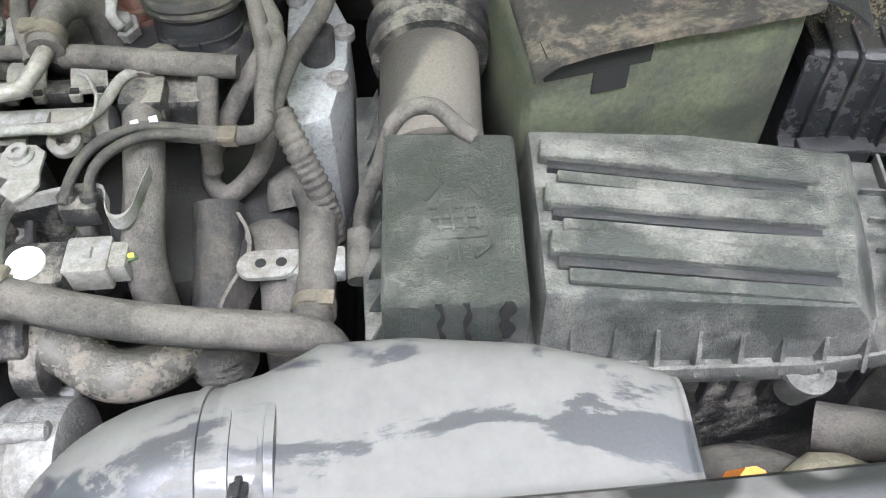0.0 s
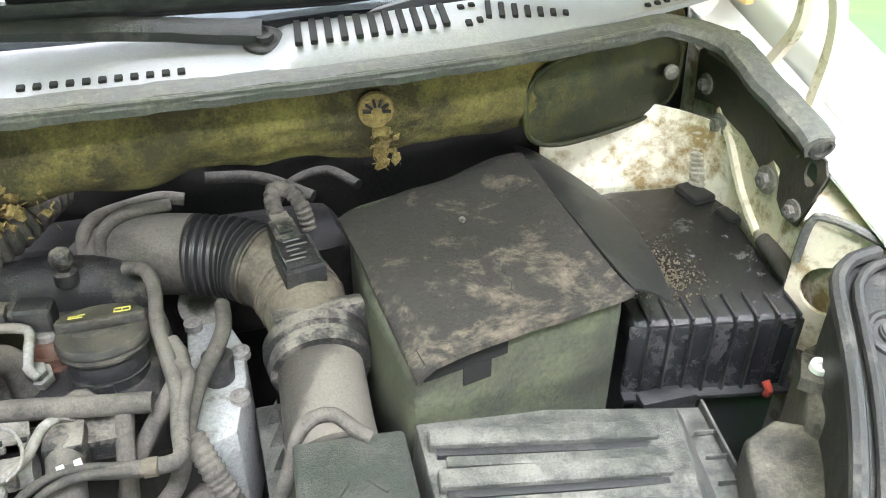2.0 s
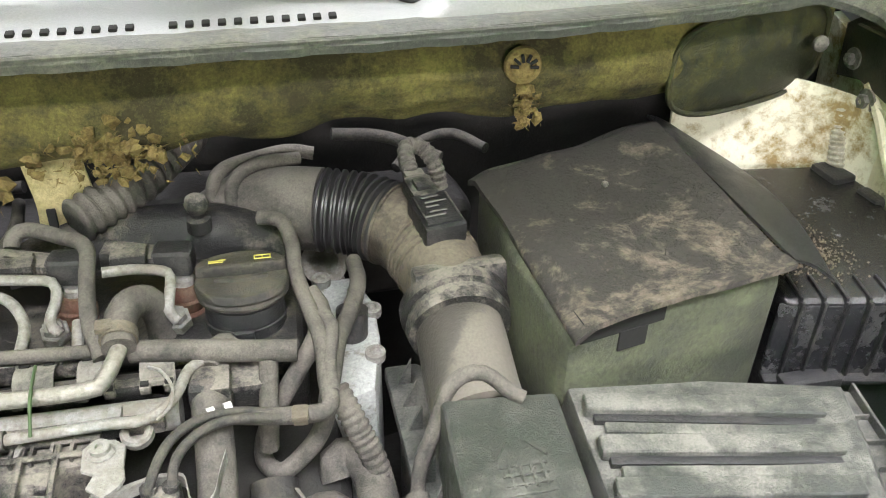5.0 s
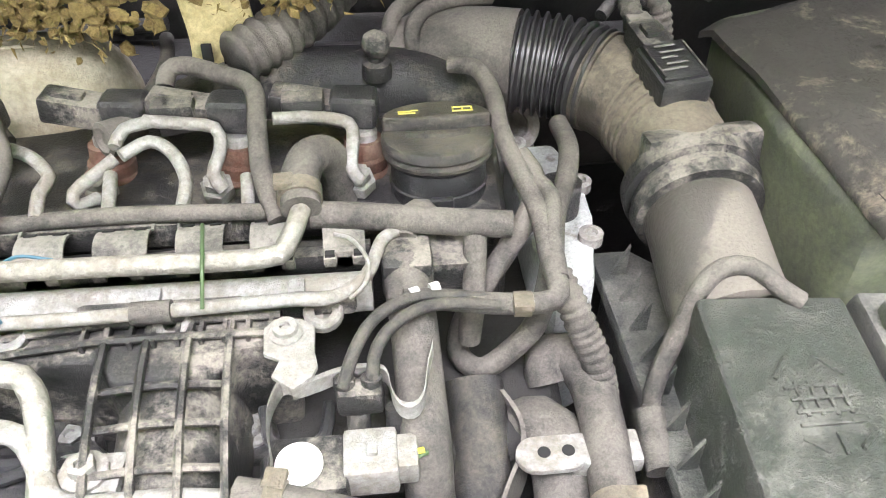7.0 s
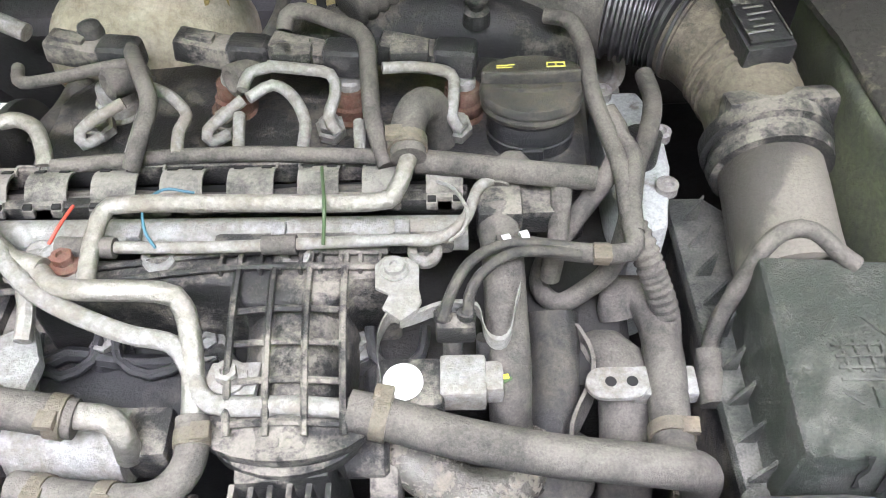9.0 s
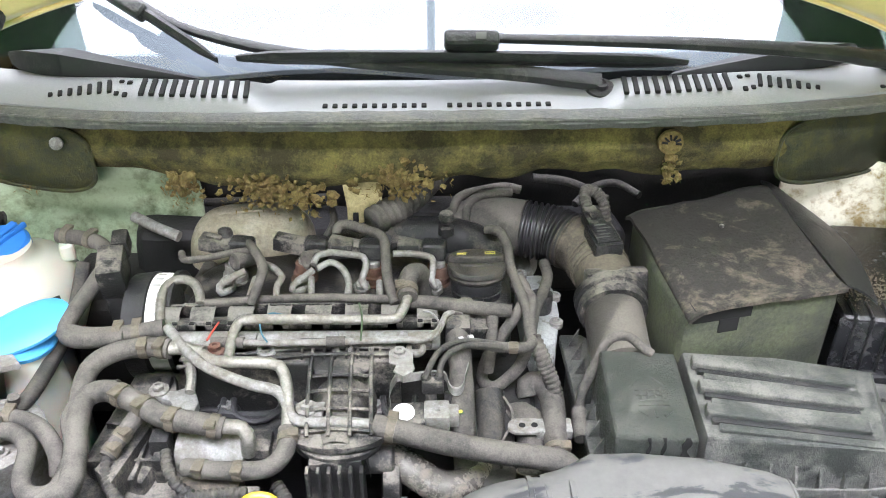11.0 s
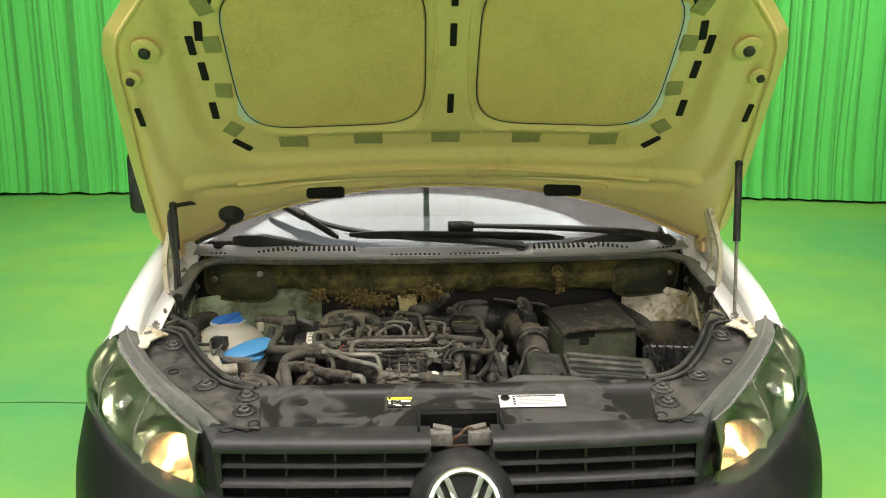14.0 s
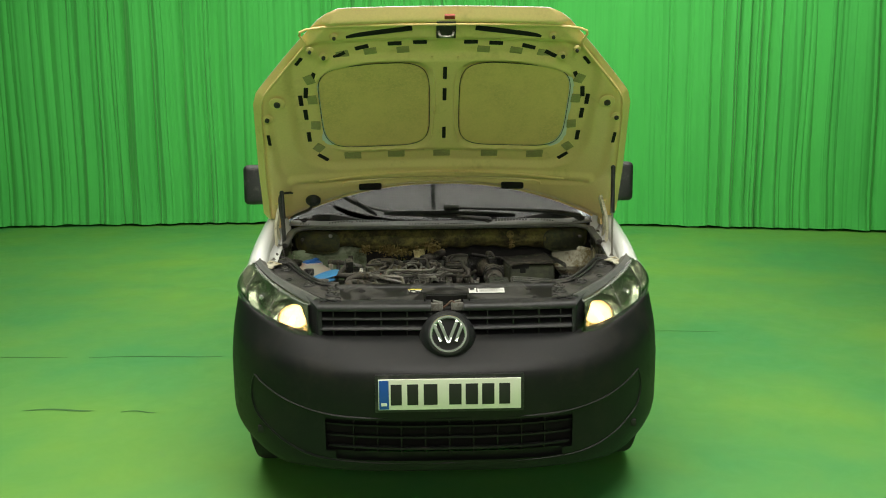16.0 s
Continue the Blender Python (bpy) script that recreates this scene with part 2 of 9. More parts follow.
def glass(name, col, rough=0.0):
    m, t, p = shader(name)
    p.inputs["Base Color"].default_value = (*col, 1)
    p.inputs["Roughness"].default_value = rough
    p.inputs["Transmission Weight"].default_value = 1.0
    p.inputs["IOR"].default_value = 1.45
    MATS[name] = m


glass("lens_glass", (0.97, 0.98, 0.97))


def screen_glass():
    """Tinted laminated glass: a clear tint with a mirror gloss that grows towards grazing angles."""
    m, t, p = shader("screen_glass")
    tr = t.nodes.new("ShaderNodeBsdfTransparent")
    tr.inputs[0].default_value = (0.66, 0.71, 0.72, 1)
    gl = t.nodes.new("ShaderNodeBsdfGlossy")
    gl.inputs["Roughness"].default_value = 0.015
    fr = t.nodes.new("ShaderNodeFresnel")
    fr.inputs["IOR"].default_value = 1.52
    mx = t.nodes.new("ShaderNodeMixShader")
    t.links.new(fr.outputs[0], mx.inputs[0])
    t.links.new(tr.outputs[0], mx.inputs[1])
    t.links.new(gl.outputs[0], mx.inputs[2])
    t.links.new(mx.outputs[0], t.nodes["Material Output"].inputs[0])
    MATS["screen_glass"] = m


screen_glass()


def glow(name, col, strength):
    m, t, p = shader(name)
    p.inputs["Base Color"].default_value = (*col, 1)
    p.inputs["Emission Color"].default_value = (*col, 1)
    p.inputs["Emission Strength"].default_value = strength
    MATS[name] = m


glow("bulb_glow", (1.0, 0.62, 0.28), 8.0)


def green_cloth():
    m, t, p = shader("green_cloth")
    n1 = noise_node(t, 1.2, 6, 0.6, stretch=(2.5, 1, 0.35))
    n2 = noise_node(t, 420, 3)
    col = mix(t, n1, (0.038, 0.40, 0.078), (0.075, 0.60, 0.120))
    t.links.new(col, p.inputs["Base Color"])
    p.inputs["Roughness"].default_value = 0.85
    p.inputs["Sheen Weight"].default_value = 0.2
    bump(t, p, n2, 0.15)
    MATS["green_cloth"] = m


green_cloth()


def green_floor():
    m, t, p = shader("green_floor")
    n1 = noise_node(t, 0.55, 6, 0.6)
    n2 = noise_node(t, 3.5, 8, 0.7, dist=0.6)
    n3 = noise_node(t, 60, 4, 0.6)
    # yellower patches: warm headlight light on the floor put into its colour
    a = mix(t, ramp(t, n1, [(0.35, g(0)), (0.66, g(1))]), (0.075, 0.33, 0.100), (0.17, 0.39, 0.07))
    b = mix(t, ramp(t, n2, [(0.60, g(0)), (0.72, g(0.35))]), a, (0.17, 0.36, 0.12))
    scuff = ramp(t, noise_node(t, 9, 9, 0.75, stretch=(0.35, 2.2, 1)), [(0.66, g(0)), (0.72, g(0.5))])
    c = mix(t, scuff, b, (0.04, 0.17, 0.05))
    t.links.new(c, p.inputs["Base Color"])
    t.links.new(ramp(t, n2, [(0.3, g(0.42)), (0.7, g(0.62))]), p.inputs["Roughness"])
    bump(t, p, n3, 0.08)
    MATS["green_floor"] = m


green_floor()


def stained_pipe():
    """Clean dark plastic with a sheet of dried dust on its lower part, ending in a ragged tide line."""
    m, t, p = shader("stained_pipe")
    ge = t.nodes.new("ShaderNodeNewGeometry")
    sp = t.nodes.new("ShaderNodeSeparateXYZ")
    t.links.new(ge.outputs["Position"], sp.inputs[0])
    n1 = noise_node(t, 28, 8, 0.7)
    n2 = noise_node(t, 420, 5, 0.65)
    f = math_node(t, "ADD", math_node(t, "MULTIPLY", sp.outputs[0], 1.3), math_node(t, "SUBTRACT", 1.0, sp.outputs[1]))
    f = math_node(t, "ADD", f, math_node(t, "MULTIPLY", n1, 0.10))
    mask = ramp(t, f, [(0.600, g(0)), (0.610, g(1))])
    under = mix(t, n2, (0.03, 0.028, 0.026), (0.075, 0.068, 0.06))
    dust = mix(t, n2, (0.075, 0.068, 0.058), (0.170, 0.154, 0.132))
    t.links.new(mix(t, mask, under, dust), p.inputs["Base Color"])
    t.links.new(ramp(t, mask, [(0, g(0.38)), (1, g(0.85))]), p.inputs["Roughness"])
    bump(t, p, n2, 0.5)
    MATS["stained_pipe"] = m


stained_pipe()


def duct_plastic():
    """Smooth dark plastic that rain has half washed: sheets of pale dust with ragged tide lines."""
    m, t, p = shader("duct_plastic")
    n1 = noise_node(t, 9, 7, 0.62, dist=0.5, stretch=(0.6, 1.1, 1.0))
    n2 = noise_node(t, 520, 4, 0.6)
    n3 = noise_node(t, 60, 6, 0.7)
    f = math_node(t, "ADD", n1, math_node(t, "MULTIPLY", math_node(t, "SUBTRACT", n3, 0.5), 0.12))
    mask = ramp(t, f, [(0.435, g(0)), (0.455, g(1.0)), (0.80, g(0.8))])
    under = mix(t, n2, (0.034, 0.035, 0.040), (0.050, 0.051, 0.058))
    dust = mix(t, n3, (0.070, 0.069, 0.067), (0.122, 0.120, 0.115))
    t.links.new(mix(t, mask, under, dust), p.inputs["Base Color"])
    t.links.new(ramp(t, mask, [(0, g(0.30)), (1, g(0.78))]), p.inputs["Roughness"])
    bump(t, p, n2, 0.12, 0.001)
    MATS["duct_plastic"] = m


duct_plastic()


def battery_felt():
    """Dark matted felt, its front edge and worn patches caked with tan dust."""
    m, t, p = shader("bat_felt")
    ge = t.nodes.new("ShaderNodeNewGeometry")
    sp = t.nodes.new("ShaderNodeSeparateXYZ")
    t.links.new(ge.outputs["Position"], sp.inputs[0])
    n1 = noise_node(t, 17, 9, 0.74, dist=0.4)
    n2 = noise_node(t, 330, 5, 0.7)
    n3 = noise_node(t, 75, 7, 0.75)
    edge = math_node(t, "SUBTRACT", math_node(t, "SUBTRACT", sp.outputs[1], math_node(t, "MULTIPLY", sp.outputs[0], 0.22)), 0.605)
    near = ramp(t, edge, [(0.0, g(1.0)), (0.035, g(0.72)), (0.12, g(0.40)), (0.30, g(0.0))])
    f = math_node(t, "ADD", math_node(t, "ADD", n1, math_node(t, "MULTIPLY", math_node(t, "SUBTRACT", n3, 0.5), 0.35)), math_node(t, "MULTIPLY", near, 0.13))
    mask = ramp(t, f, [(0.59, g(0)), (0.69, g(0.55)), (0.80, g(1.0))])
    under = mix(t, n2, (0.010, 0.0093, 0.0083), (0.042, 0.038, 0.033))
    dust = mix(t, n2, (0.070, 0.056, 0.041), (0.23, 0.195, 0.150))
    t.links.new(mix(t, mask, under, dust), p.inputs["Base Color"])
    p.inputs["Roughness"].default_value = 0.92
    bump(t, p, math_node(t, "ADD", n2, n3), 1.0)
    MATS["bat_felt"] = m


battery_felt()


def stained_cover():
    """Black moulded plastic with soft-edged grey tide marks and rows of small spatter."""
    m, t, p = shader("carrier_plastic")
    n1 = noise_node(t, 7.5, 3, 0.5, dist=0.8)
    n2 = noise_node(t, 700, 3, 0.6)
    n3 = noise_node(t, 130, 7, 0.75, stretch=(0.6, 1.6, 1.0))
    stain = ramp(t, n1, [(0.50, g(0)), (0.535, g(0.75)), (0.60, g(0.35)), (0.66, g(0.8))])
    spat = ramp(t, n3, [(0.58, g(0)), (0.64, g(0.5))])
    p.inputs["Specular IOR Level"].default_value = 0.3
    base = mix(t, n2, (0.008, 0.0085, 0.009), (0.014, 0.0145, 0.015))
    col = mix(t, stain, base, (0.075, 0.073, 0.069))
    col = mix(t, math_node(t, "MULTIPLY", spat, ramp(t, n1, [(0.44, g(1)), (0.52, g(0))])), col, (0.004, 0.004, 0.004))
    t.links.new(col, p.inputs["Base Color"])
    t.links.new(ramp(t, stain, [(0, g(0.42)), (1, g(0.75))]), p.inputs["Roughness"])
    bump(t, p, n2, 0.12, 0.001)
    MATS["carrier_plastic"] = m


stained_cover()
surface("ceiling_paint", (0.5, 0.52, 0.52), (0.4, 0.42, 0.42), 0.4, 0.7, 2, 60, (0.9, 0.9), vary=0.05, specks=0.0)

# ---- geometry helpers ----


def mesh_of(name, bm, mat, angle=35):
    me = bpy.data.meshes.new(name)
    bmesh.ops.recalc_face_normals(bm, faces=bm.faces)
    bm.to_mesh(me)
    bm.free()
    me.materials.append(MATS[mat])
    for f in me.polygons:
        f.use_smooth = True
    me.set_sharp_from_angle(angle=radians(angle))
    return me


def part(name, bm, mat, parent, label="", angle=35):
    ob = new(name, mesh_of(name, bm, mat, angle))
    ob.parent = parent
    if label:
        ob["label"] = label
    return ob


def thing(name, label, category, at=(0, 0, 0), group="", kind=""):
    """An Empty at the origin of the place; its parts are built in place."""
    ob = new(name)
    ob.empty_display_size = 0.05
    return tagged(ob, label, category, group, kind)


def solo(name, bm, mat, label, category="", kind="", group="", angle=35):
    ob = new(name, mesh_of(name, bm, mat, angle))
    return tagged(ob, label, category, group, kind)


def B():
    return bmesh.new()


def box(bm, c, s, bevel=0.0, rot=None, seg=2):
    """A box at c with the sizes s, bevelled."""
    r = bmesh.ops.create_cube(bm, size=1.0)
    vs = r["verts"]
    bmesh.ops.scale(bm, vec=s, verts=vs)
    if bevel:
        es = list({e for v in vs for e in v.link_edges})
        out = bmesh.ops.bevel(bm, geom=es, offset=bevel, segments=seg, affect="EDGES", profile=0.6)
        vs = list({v for f in out["faces"] for v in f.verts} | {v for v in vs if v.is_valid})
    m = Matrix.Translation(c)
    if rot:
        m = m @ Euler([radians(a) for a in rot]).to_matrix().to_4x4()
    bmesh.ops.transform(bm, matrix=m, verts=vs)
    return bm


def prism(bm, pts, z0, z1, bevel=0.0, seg=2, tops=None, taper=0.0):
    """An outline in plan, drawn up from z0 to z1 (or to a height for each point)."""
    n = len(pts)
    cx, cy = sum(p[0] for p in pts) / n, sum(p[1] for p in pts) / n
    lo = [bm.verts.new((x, y, z0)) for x, y in pts]
    hi = []
    for i, (x, y) in enumerate(pts):
        x, y = x + (cx - x) * taper, y + (cy - y) * taper
        hi.append(bm.verts.new((x, y, tops[i] if tops else z1)))
    fs = [bm.faces.new(lo[::-1]), bm.faces.new(hi)]
    for i in range(n):
        fs.append(bm.faces.new((lo[i], lo[(i + 1) % n], hi[(i + 1) % n], hi[i])))
    bmesh.ops.recalc_face_normals(bm, faces=fs)
    if bevel:
        es = list({e for f in fs[1:2] for e in f.edges} | {e for v in hi for e in v.link_edges})
        bmesh.ops.bevel(bm, geom=es, offset=bevel, segments=seg, affect="EDGES", profile=0.6)
    return bm


def ring(bm, c, axis, r, n, ref=None):
    a = Vector(axis).normalized()
    u = ref if ref is not None else a.orthogonal().normalized()
    u = (u - a * u.dot(a)).normalized()
    w = a.cross(u)
    return [bm.verts.new(Vector(c) + (u * math.cos(2 * math.pi * i / n) + w * math.sin(2 * math.pi * i / n)) * r) for i in range(n)], u


def skin(bm, rings, caps=True):
    for a, b in zip(rings, rings[1:]):
        n = len(a)
        for i in range(n):
            bm.faces.new((a[i], a[(i + 1) % n], b[(i + 1) % n], b[i]))
    if caps:
        bm.faces.new(rings[0][::-1])
        bm.faces.new(rings[-1])
    return bm


def lathe(bm, c, axis, profile, n=20):
    """Rings (distance along the axis, radius) about an axis through c."""
    a, rings, u = Vector(axis).normalized(), [], None
    for d, r in profile:
        vs, u = ring(bm, Vector(c) + a * d, a, max(r, 0.0002), n, u)
        rings.append(vs)
    return skin(bm, rings)


def cyl(bm, p0, p1, r, r1=None, n=16):
    d = Vector(p1) - Vector(p0)
    return lathe(bm, p0, d, [(0, r), (d.length, r if r1 is None else r1)], n)


def glide(pts, step=0.012):
    """A smooth line through a few points."""
    P = [Vector(p) for p in pts]
    if len(P) < 3:
        return P
    P = [P[0] * 2 - P[1]] + P + [P[-1] * 2 - P[-2]]
    out = []
    for a, b, c, d in zip(P, P[1:], P[2:], P[3:]):
        k = max(2, int((c - b).length / step))
        for i in range(k):
            s = i / k
            out.append(0.5 * (2 * b + (c - a) * s + (2 * a - 5 * b + 4 * c - d) * s * s + (3 * b - a - 3 * c + d) * s ** 3))
    out.append(P[-2])
    return out


def tube(bm, pts, r, n=10, step=0.012, ribs=0.0, pitch=0.006):
    """A hose, pipe or cable through a few points; ribs: how far its corrugations stand out."""
    if ribs:
        step = pitch / 4
    L = glide(pts, step)
    rings, u = [], None
    for i, p in enumerate(L):
        d = (L[min(i + 1, len(L) - 1)] - L[max(i - 1, 0)])
        rr = r + (ribs if ribs and i % 4 in (1, 2) else 0)
        vs, u = ring(bm, p, d, rr, n, u)
        rings.append(vs)
    return skin(bm, rings)


def sheet(bm, fn, nu, nv, thick=None):
    """A surface fn(u, v) -> (x, y, z) over the unit square; thick: a vector to a second skin."""
    def layer(off):
        return [[bm.verts.new(Vector(fn(i / nu, j / nv)) + off) for j in range(nv + 1)] for i in range(nu + 1)]
    g1 = layer(Vector((0, 0, 0)))
    def faces(gr, flip):
        for i in range(nu):
            for j in range(nv):
                q = (gr[i][j], gr[i + 1][j], gr[i + 1][j + 1], gr[i][j + 1])
                bm.faces.new(q[::-1] if flip else q)
    faces(g1, False)
    if thick is not None:
        g2 = layer(Vector(thick))
        faces(g2, True)
        edge = [(i, 0) for i in range(nu + 1)] + [(nu, j) for j in range(1, nv + 1)] + [(i, nv) for i in range(nu - 1, -1, -1)] + [(0, j) for j in range(nv - 1, 0, -1)]
        for (a, b), (c, d) in zip(edge, edge[1:] + edge[:1]):
            bm.faces.new((g1[a][b], g2[a][b], g2[c][d], g1[c][d]))
    return bm


def lettering(name, body, size, place, mat, parent):
    """Flat letters in the built-in font, laid out by a matrix, as one mesh."""
    cu = bpy.data.curves.new(name, "FONT")
    cu.body, cu.size, cu.align_x, cu.align_y = body, size, "LEFT", "CENTER"
    tmp = bpy.data.objects.new(name, cu)
    me = bpy.data.meshes.new_from_object(tmp)
    bpy.data.objects.remove(tmp)
    me.transform(place)
    me.materials.append(MATS[mat])
    ob = new(name, me)
    ob.parent = parent
    return ob


def hexbolt(bm, c, axis=(0, 0, 1), r=0.008):
    lathe(bm, c, axis, [(0, r * 1.7), (0.0025, r * 1.7), (0.003, r * 1.5), (0.0032, r)], 16)
    lathe(bm, Vector(c) + Vector(axis).normalized() * 0.003, axis, [(0, r), (0.006, r), (0.0065, r * 0.85), (0.0066, r * 0.5), (0.004, r * 0.45)], 6)
    return bm


def plate(outline, holes, lay, thick):
    """A flat plate with holes: outlines in its own plane, laid into space by lay(a, b), with a thickness vector."""
    bm = B()
    edges = []
    for loop in [outline] + holes:
        vs = [bm.verts.new(lay(a, b)) for a, b in loop]
        edges += [bm.edges.new((p, q)) for p, q in zip(vs, vs[1:] + vs[:1])]
    bmesh.ops.triangle_fill(bm, use_beauty=True, edges=edges)
    r = bmesh.ops.extrude_face_region(bm, geom=list(bm.faces))
    bmesh.ops.translate(bm, vec=thick, verts=[v for v in r["geom"] if isinstance(v, bmesh.types.BMVert)])
    return bm


def oval(cy, cz, ry, rz, n=18, tilt=0.0):
    return [(cy + ry * math.cos(2 * math.pi * k / n + tilt), cz + rz * math.sin(2 * math.pi * k / n)) for k in range(n)]


# ---- the studio ----


def floor():
    bm = B()
    sheet(bm, lambda u, v: (-12 + 24 * u, -9 + 23 * v, 0), 4, 4, (0, 0, -0.1))
    ob = solo("floor", bm, "green_floor", "green painted studio floor with scuffs", "floor", "structure")
    for x0, x1, y, w in ((-2.35, -1.45, 2.62, 0.008), (-2.3, -1.9, 1.55, 0.02), (-1.75, -1.55, 1.50, 0.012), (1.5, 2.1, 3.1, 0.006), (-3.4, -2.5, 2.66, 0.006)):
        bm = B()
        sheet(bm, lambda u, v: (x0 + (x1 - x0) * u, y + w * (v - 0.5) * math.sin(math.pi * u) ** 0.5 + 0.02 * math.sin(5 * u), 0.002), 10, 1, (0, 0, 0.001))
        part("floor_scuff", bm, "floor_mark", ob)
    return ob


def back_curtain():
    """A long gathered cloth on a curved rail, hanging down to the floor."""
    def fold(q, w):
        # rounded pleats of uneven width
        return abs(noise.noise((q, w, 3.7))) ** 0.7

    def fn(u, v):
        s = u * 2 - 1
        x = 7.2 * s
        y = 10.25 - 0.14 * x - 0.02 * x * x
        gather = 0.18 + 0.82 * max(0.0, min(1.0, 0.5 + 1.6 * noise.noise((0.55 * x, 1.3, 0.0))))
        q = x + 0.05 * noise.noise((0.9 * x, 1.1 * v, 5.0))
        f = 0.26 * gather * fold(4.6 * q, 0.25 * v) + 0.09 * gather * fold(12 * q, 0.5 * v + 9) + 0.025 * gather * fold(29 * q, 0.6 * v + 4)
        f += 0.10 * noise.noise((1.3 * x, 0.3 * v, 8.0))
        swag = 0.05 * math.exp(-v * 9) * noise.noise((3.0 * x, 9 * v, 2.0))
        foot = 0.06 * math.exp(-v * 26) * (0.5 + noise.noise((6 * x, 0, 6.0)))
        return (x + 0.02 * noise.noise((2 * x, 3 * v, 1.0)), y - f - swag - foot, 0.012 + 0.022 * (1 + noise.noise((4 * x, 0.0, 7.0))) * math.exp(-v * 5) + 5.4 * v)

    bm = B()
    sheet(bm, fn, 1700, 22)
    return solo("curtain", bm, "green_cloth", "green gathered cloth curtain hanging to the floor", "curtain", "structure")


def room_shell():
    for nm, c, s in (("wall_north", (0, 12.6, 2.7), (24, 0.2, 5.6)), ("wall_south", (0, -9.1, 2.7), (24, 0.2, 5.6)),
                     ("wall_west", (-10.1, 1.7, 2.7), (0.2, 21.8, 5.6)), ("wall_east", (10.1, 1.7, 2.7), (0.2, 21.8, 5.6))):
        bm = B()
        box(bm, c, s)
        solo(nm, bm, "green_cloth" if nm != "wall_south" else "ceiling_paint", "plain studio wall hung with cloth", "wall", "structure")
    bm = B()
    box(bm, (0, 1.7, 5.55), (20.4, 21.8, 0.1))
    solo("ceiling", bm, "ceiling_paint", "plain grey studio ceiling", "ceiling", "structure")


floor()
back_curtain()
room_shell()

# ---- the van ----
van = thing("van", "white delivery van with unpainted dark bumper, hood open", "van")


BUMP = [(0.235, 0.10), (0.25, 0.055), (0.30, 0.028), (0.36, 0.018), (0.46, 0.012), (0.50, 0.006), (0.60, 0.005), (0.632, 0.012), (0.655, 0.034), (0.682, 0.078), (0.71, 0.125), (0.732, 0.165), (0.738, 0.20)]


def curve_at(z, table):
    for (a, ya), (b, yb) in zip(table, table[1:]):
        if z <= b:
            k = (z - a) / (b - a)
            return ya + (yb - ya) * k
    return table[-1][1]


def bump_plan(x):
    k = min(abs(x) / 0.905, 1.0)
    return 0.56 * (1 - (1 - k ** 2.7) ** 0.60)


def bumper():
    def fn(u, v):
        s = 2 * u - 1
        x = 0.905 * math.sin(s * math.pi / 2) if abs(s) < 1 else 0.905 * s
        i = v * (len(BUMP) - 1)
        k = min(int(i), len(BUMP) - 2)
        z = BUMP[k][0] + (BUMP[k + 1][0] - BUMP[k][0]) * (i - k)
        y = curve_at(z, BUMP)
        # the top edge climbs outwards under the headlight, the bottom edge climbs to the wheel arch
        a = abs(x) / 0.905
        z += 0.115 * max(0, (a - 0.50) / 0.5) ** 1.6 * max(0, (z - 0.45) / 0.29)
        z += 0.12 * max(0, (a - 0.7) / 0.3) ** 1.5 * max(0, (0.45 - z) / 0.2)
        return (x * (1 - 0.02 * max(0, (z - 0.6) / 0.2)), y * (1 - 0.55 * a) + bump_plan(x), z)
    bm = B()
    sheet(bm, fn, 64, len(BUMP) * 2 - 2, (0, 0.02, 0))
    # opening of the lower grille
    gone = [f for f in bm.faces if abs(f.calc_center_median().x) < 0.46 - 0.25 * max(0, 0.40 - f.calc_center_median().z) and 0.315 < f.calc_center_median().z < 0.455]
    bmesh.ops.delete(bm, geom=gone, context="FACES")
    bumper_ob = part("bumper", bm, "bumper_plastic", van, "unpainted dark grey grained plastic bumper", 50)
    # lower grille: black sheet for the shade of the opening, bars
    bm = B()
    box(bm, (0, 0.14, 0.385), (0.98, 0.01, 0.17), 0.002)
    part("grille_shade", bm, "void", bumper_ob)
    for z in (0.342, 0.385, 0.428):
        bm = B()
        w = 0.47 - 0.25 * max(0, 0.40 - z)
        sheet(bm, lambda u, v: ((2 * u - 1) * w, 0.030 + bump_plan((2 * u - 1) * w) + 0.02 * v, z + 0.002 * v), 24, 1, (0, 0, 0.007))
        part("grille_bar", bm, "bumper_plastic", bumper_ob)
    for i in range(9):
        x = -0.36 + 0.09 * i
        bm = B()
        box(bm, (x, 0.055 + bump_plan(x), 0.385), (0.005, 0.03, 0.135), 0.001)
        part("grille_bar", bm, "bumper_plastic", bumper_ob)
    for sx in (-1, 1):
        # raised line that frames the lower air intake and turns up to the corner
        bm = B()
        for path in (((0.0, 0.468), (0.30, 0.468), (0.46, 0.475), (0.60, 0.500), (0.70, 0.530), (0.755, 0.555)), ((0.755, 0.555), (0.775, 0.50), (0.76, 0.43), (0.70, 0.375), (0.62, 0.335), (0.5, 0.30), (0.3, 0.29), (0.0, 0.287))):
            tube(bm, [(sx * x, bump_plan(x) + curve_at(z, BUMP) * (1 - 0.55 * x / 0.905) + 0.002, z + 0.12 * max(0, (x / 0.905 - 0.7) / 0.3) ** 1.5 * max(0, (0.45 - z) / 0.2) + 0.115 * max(0, (x / 0.905 - 0.5) / 0.5) ** 1.6 * max(0, (z - 0.45) / 0.29)) for x, z in path], 0.006, 6, 0.03)
        part("bumper_trim_line", bm, "bumper_plastic", bumper_ob)
    return bumper_ob


bumper()


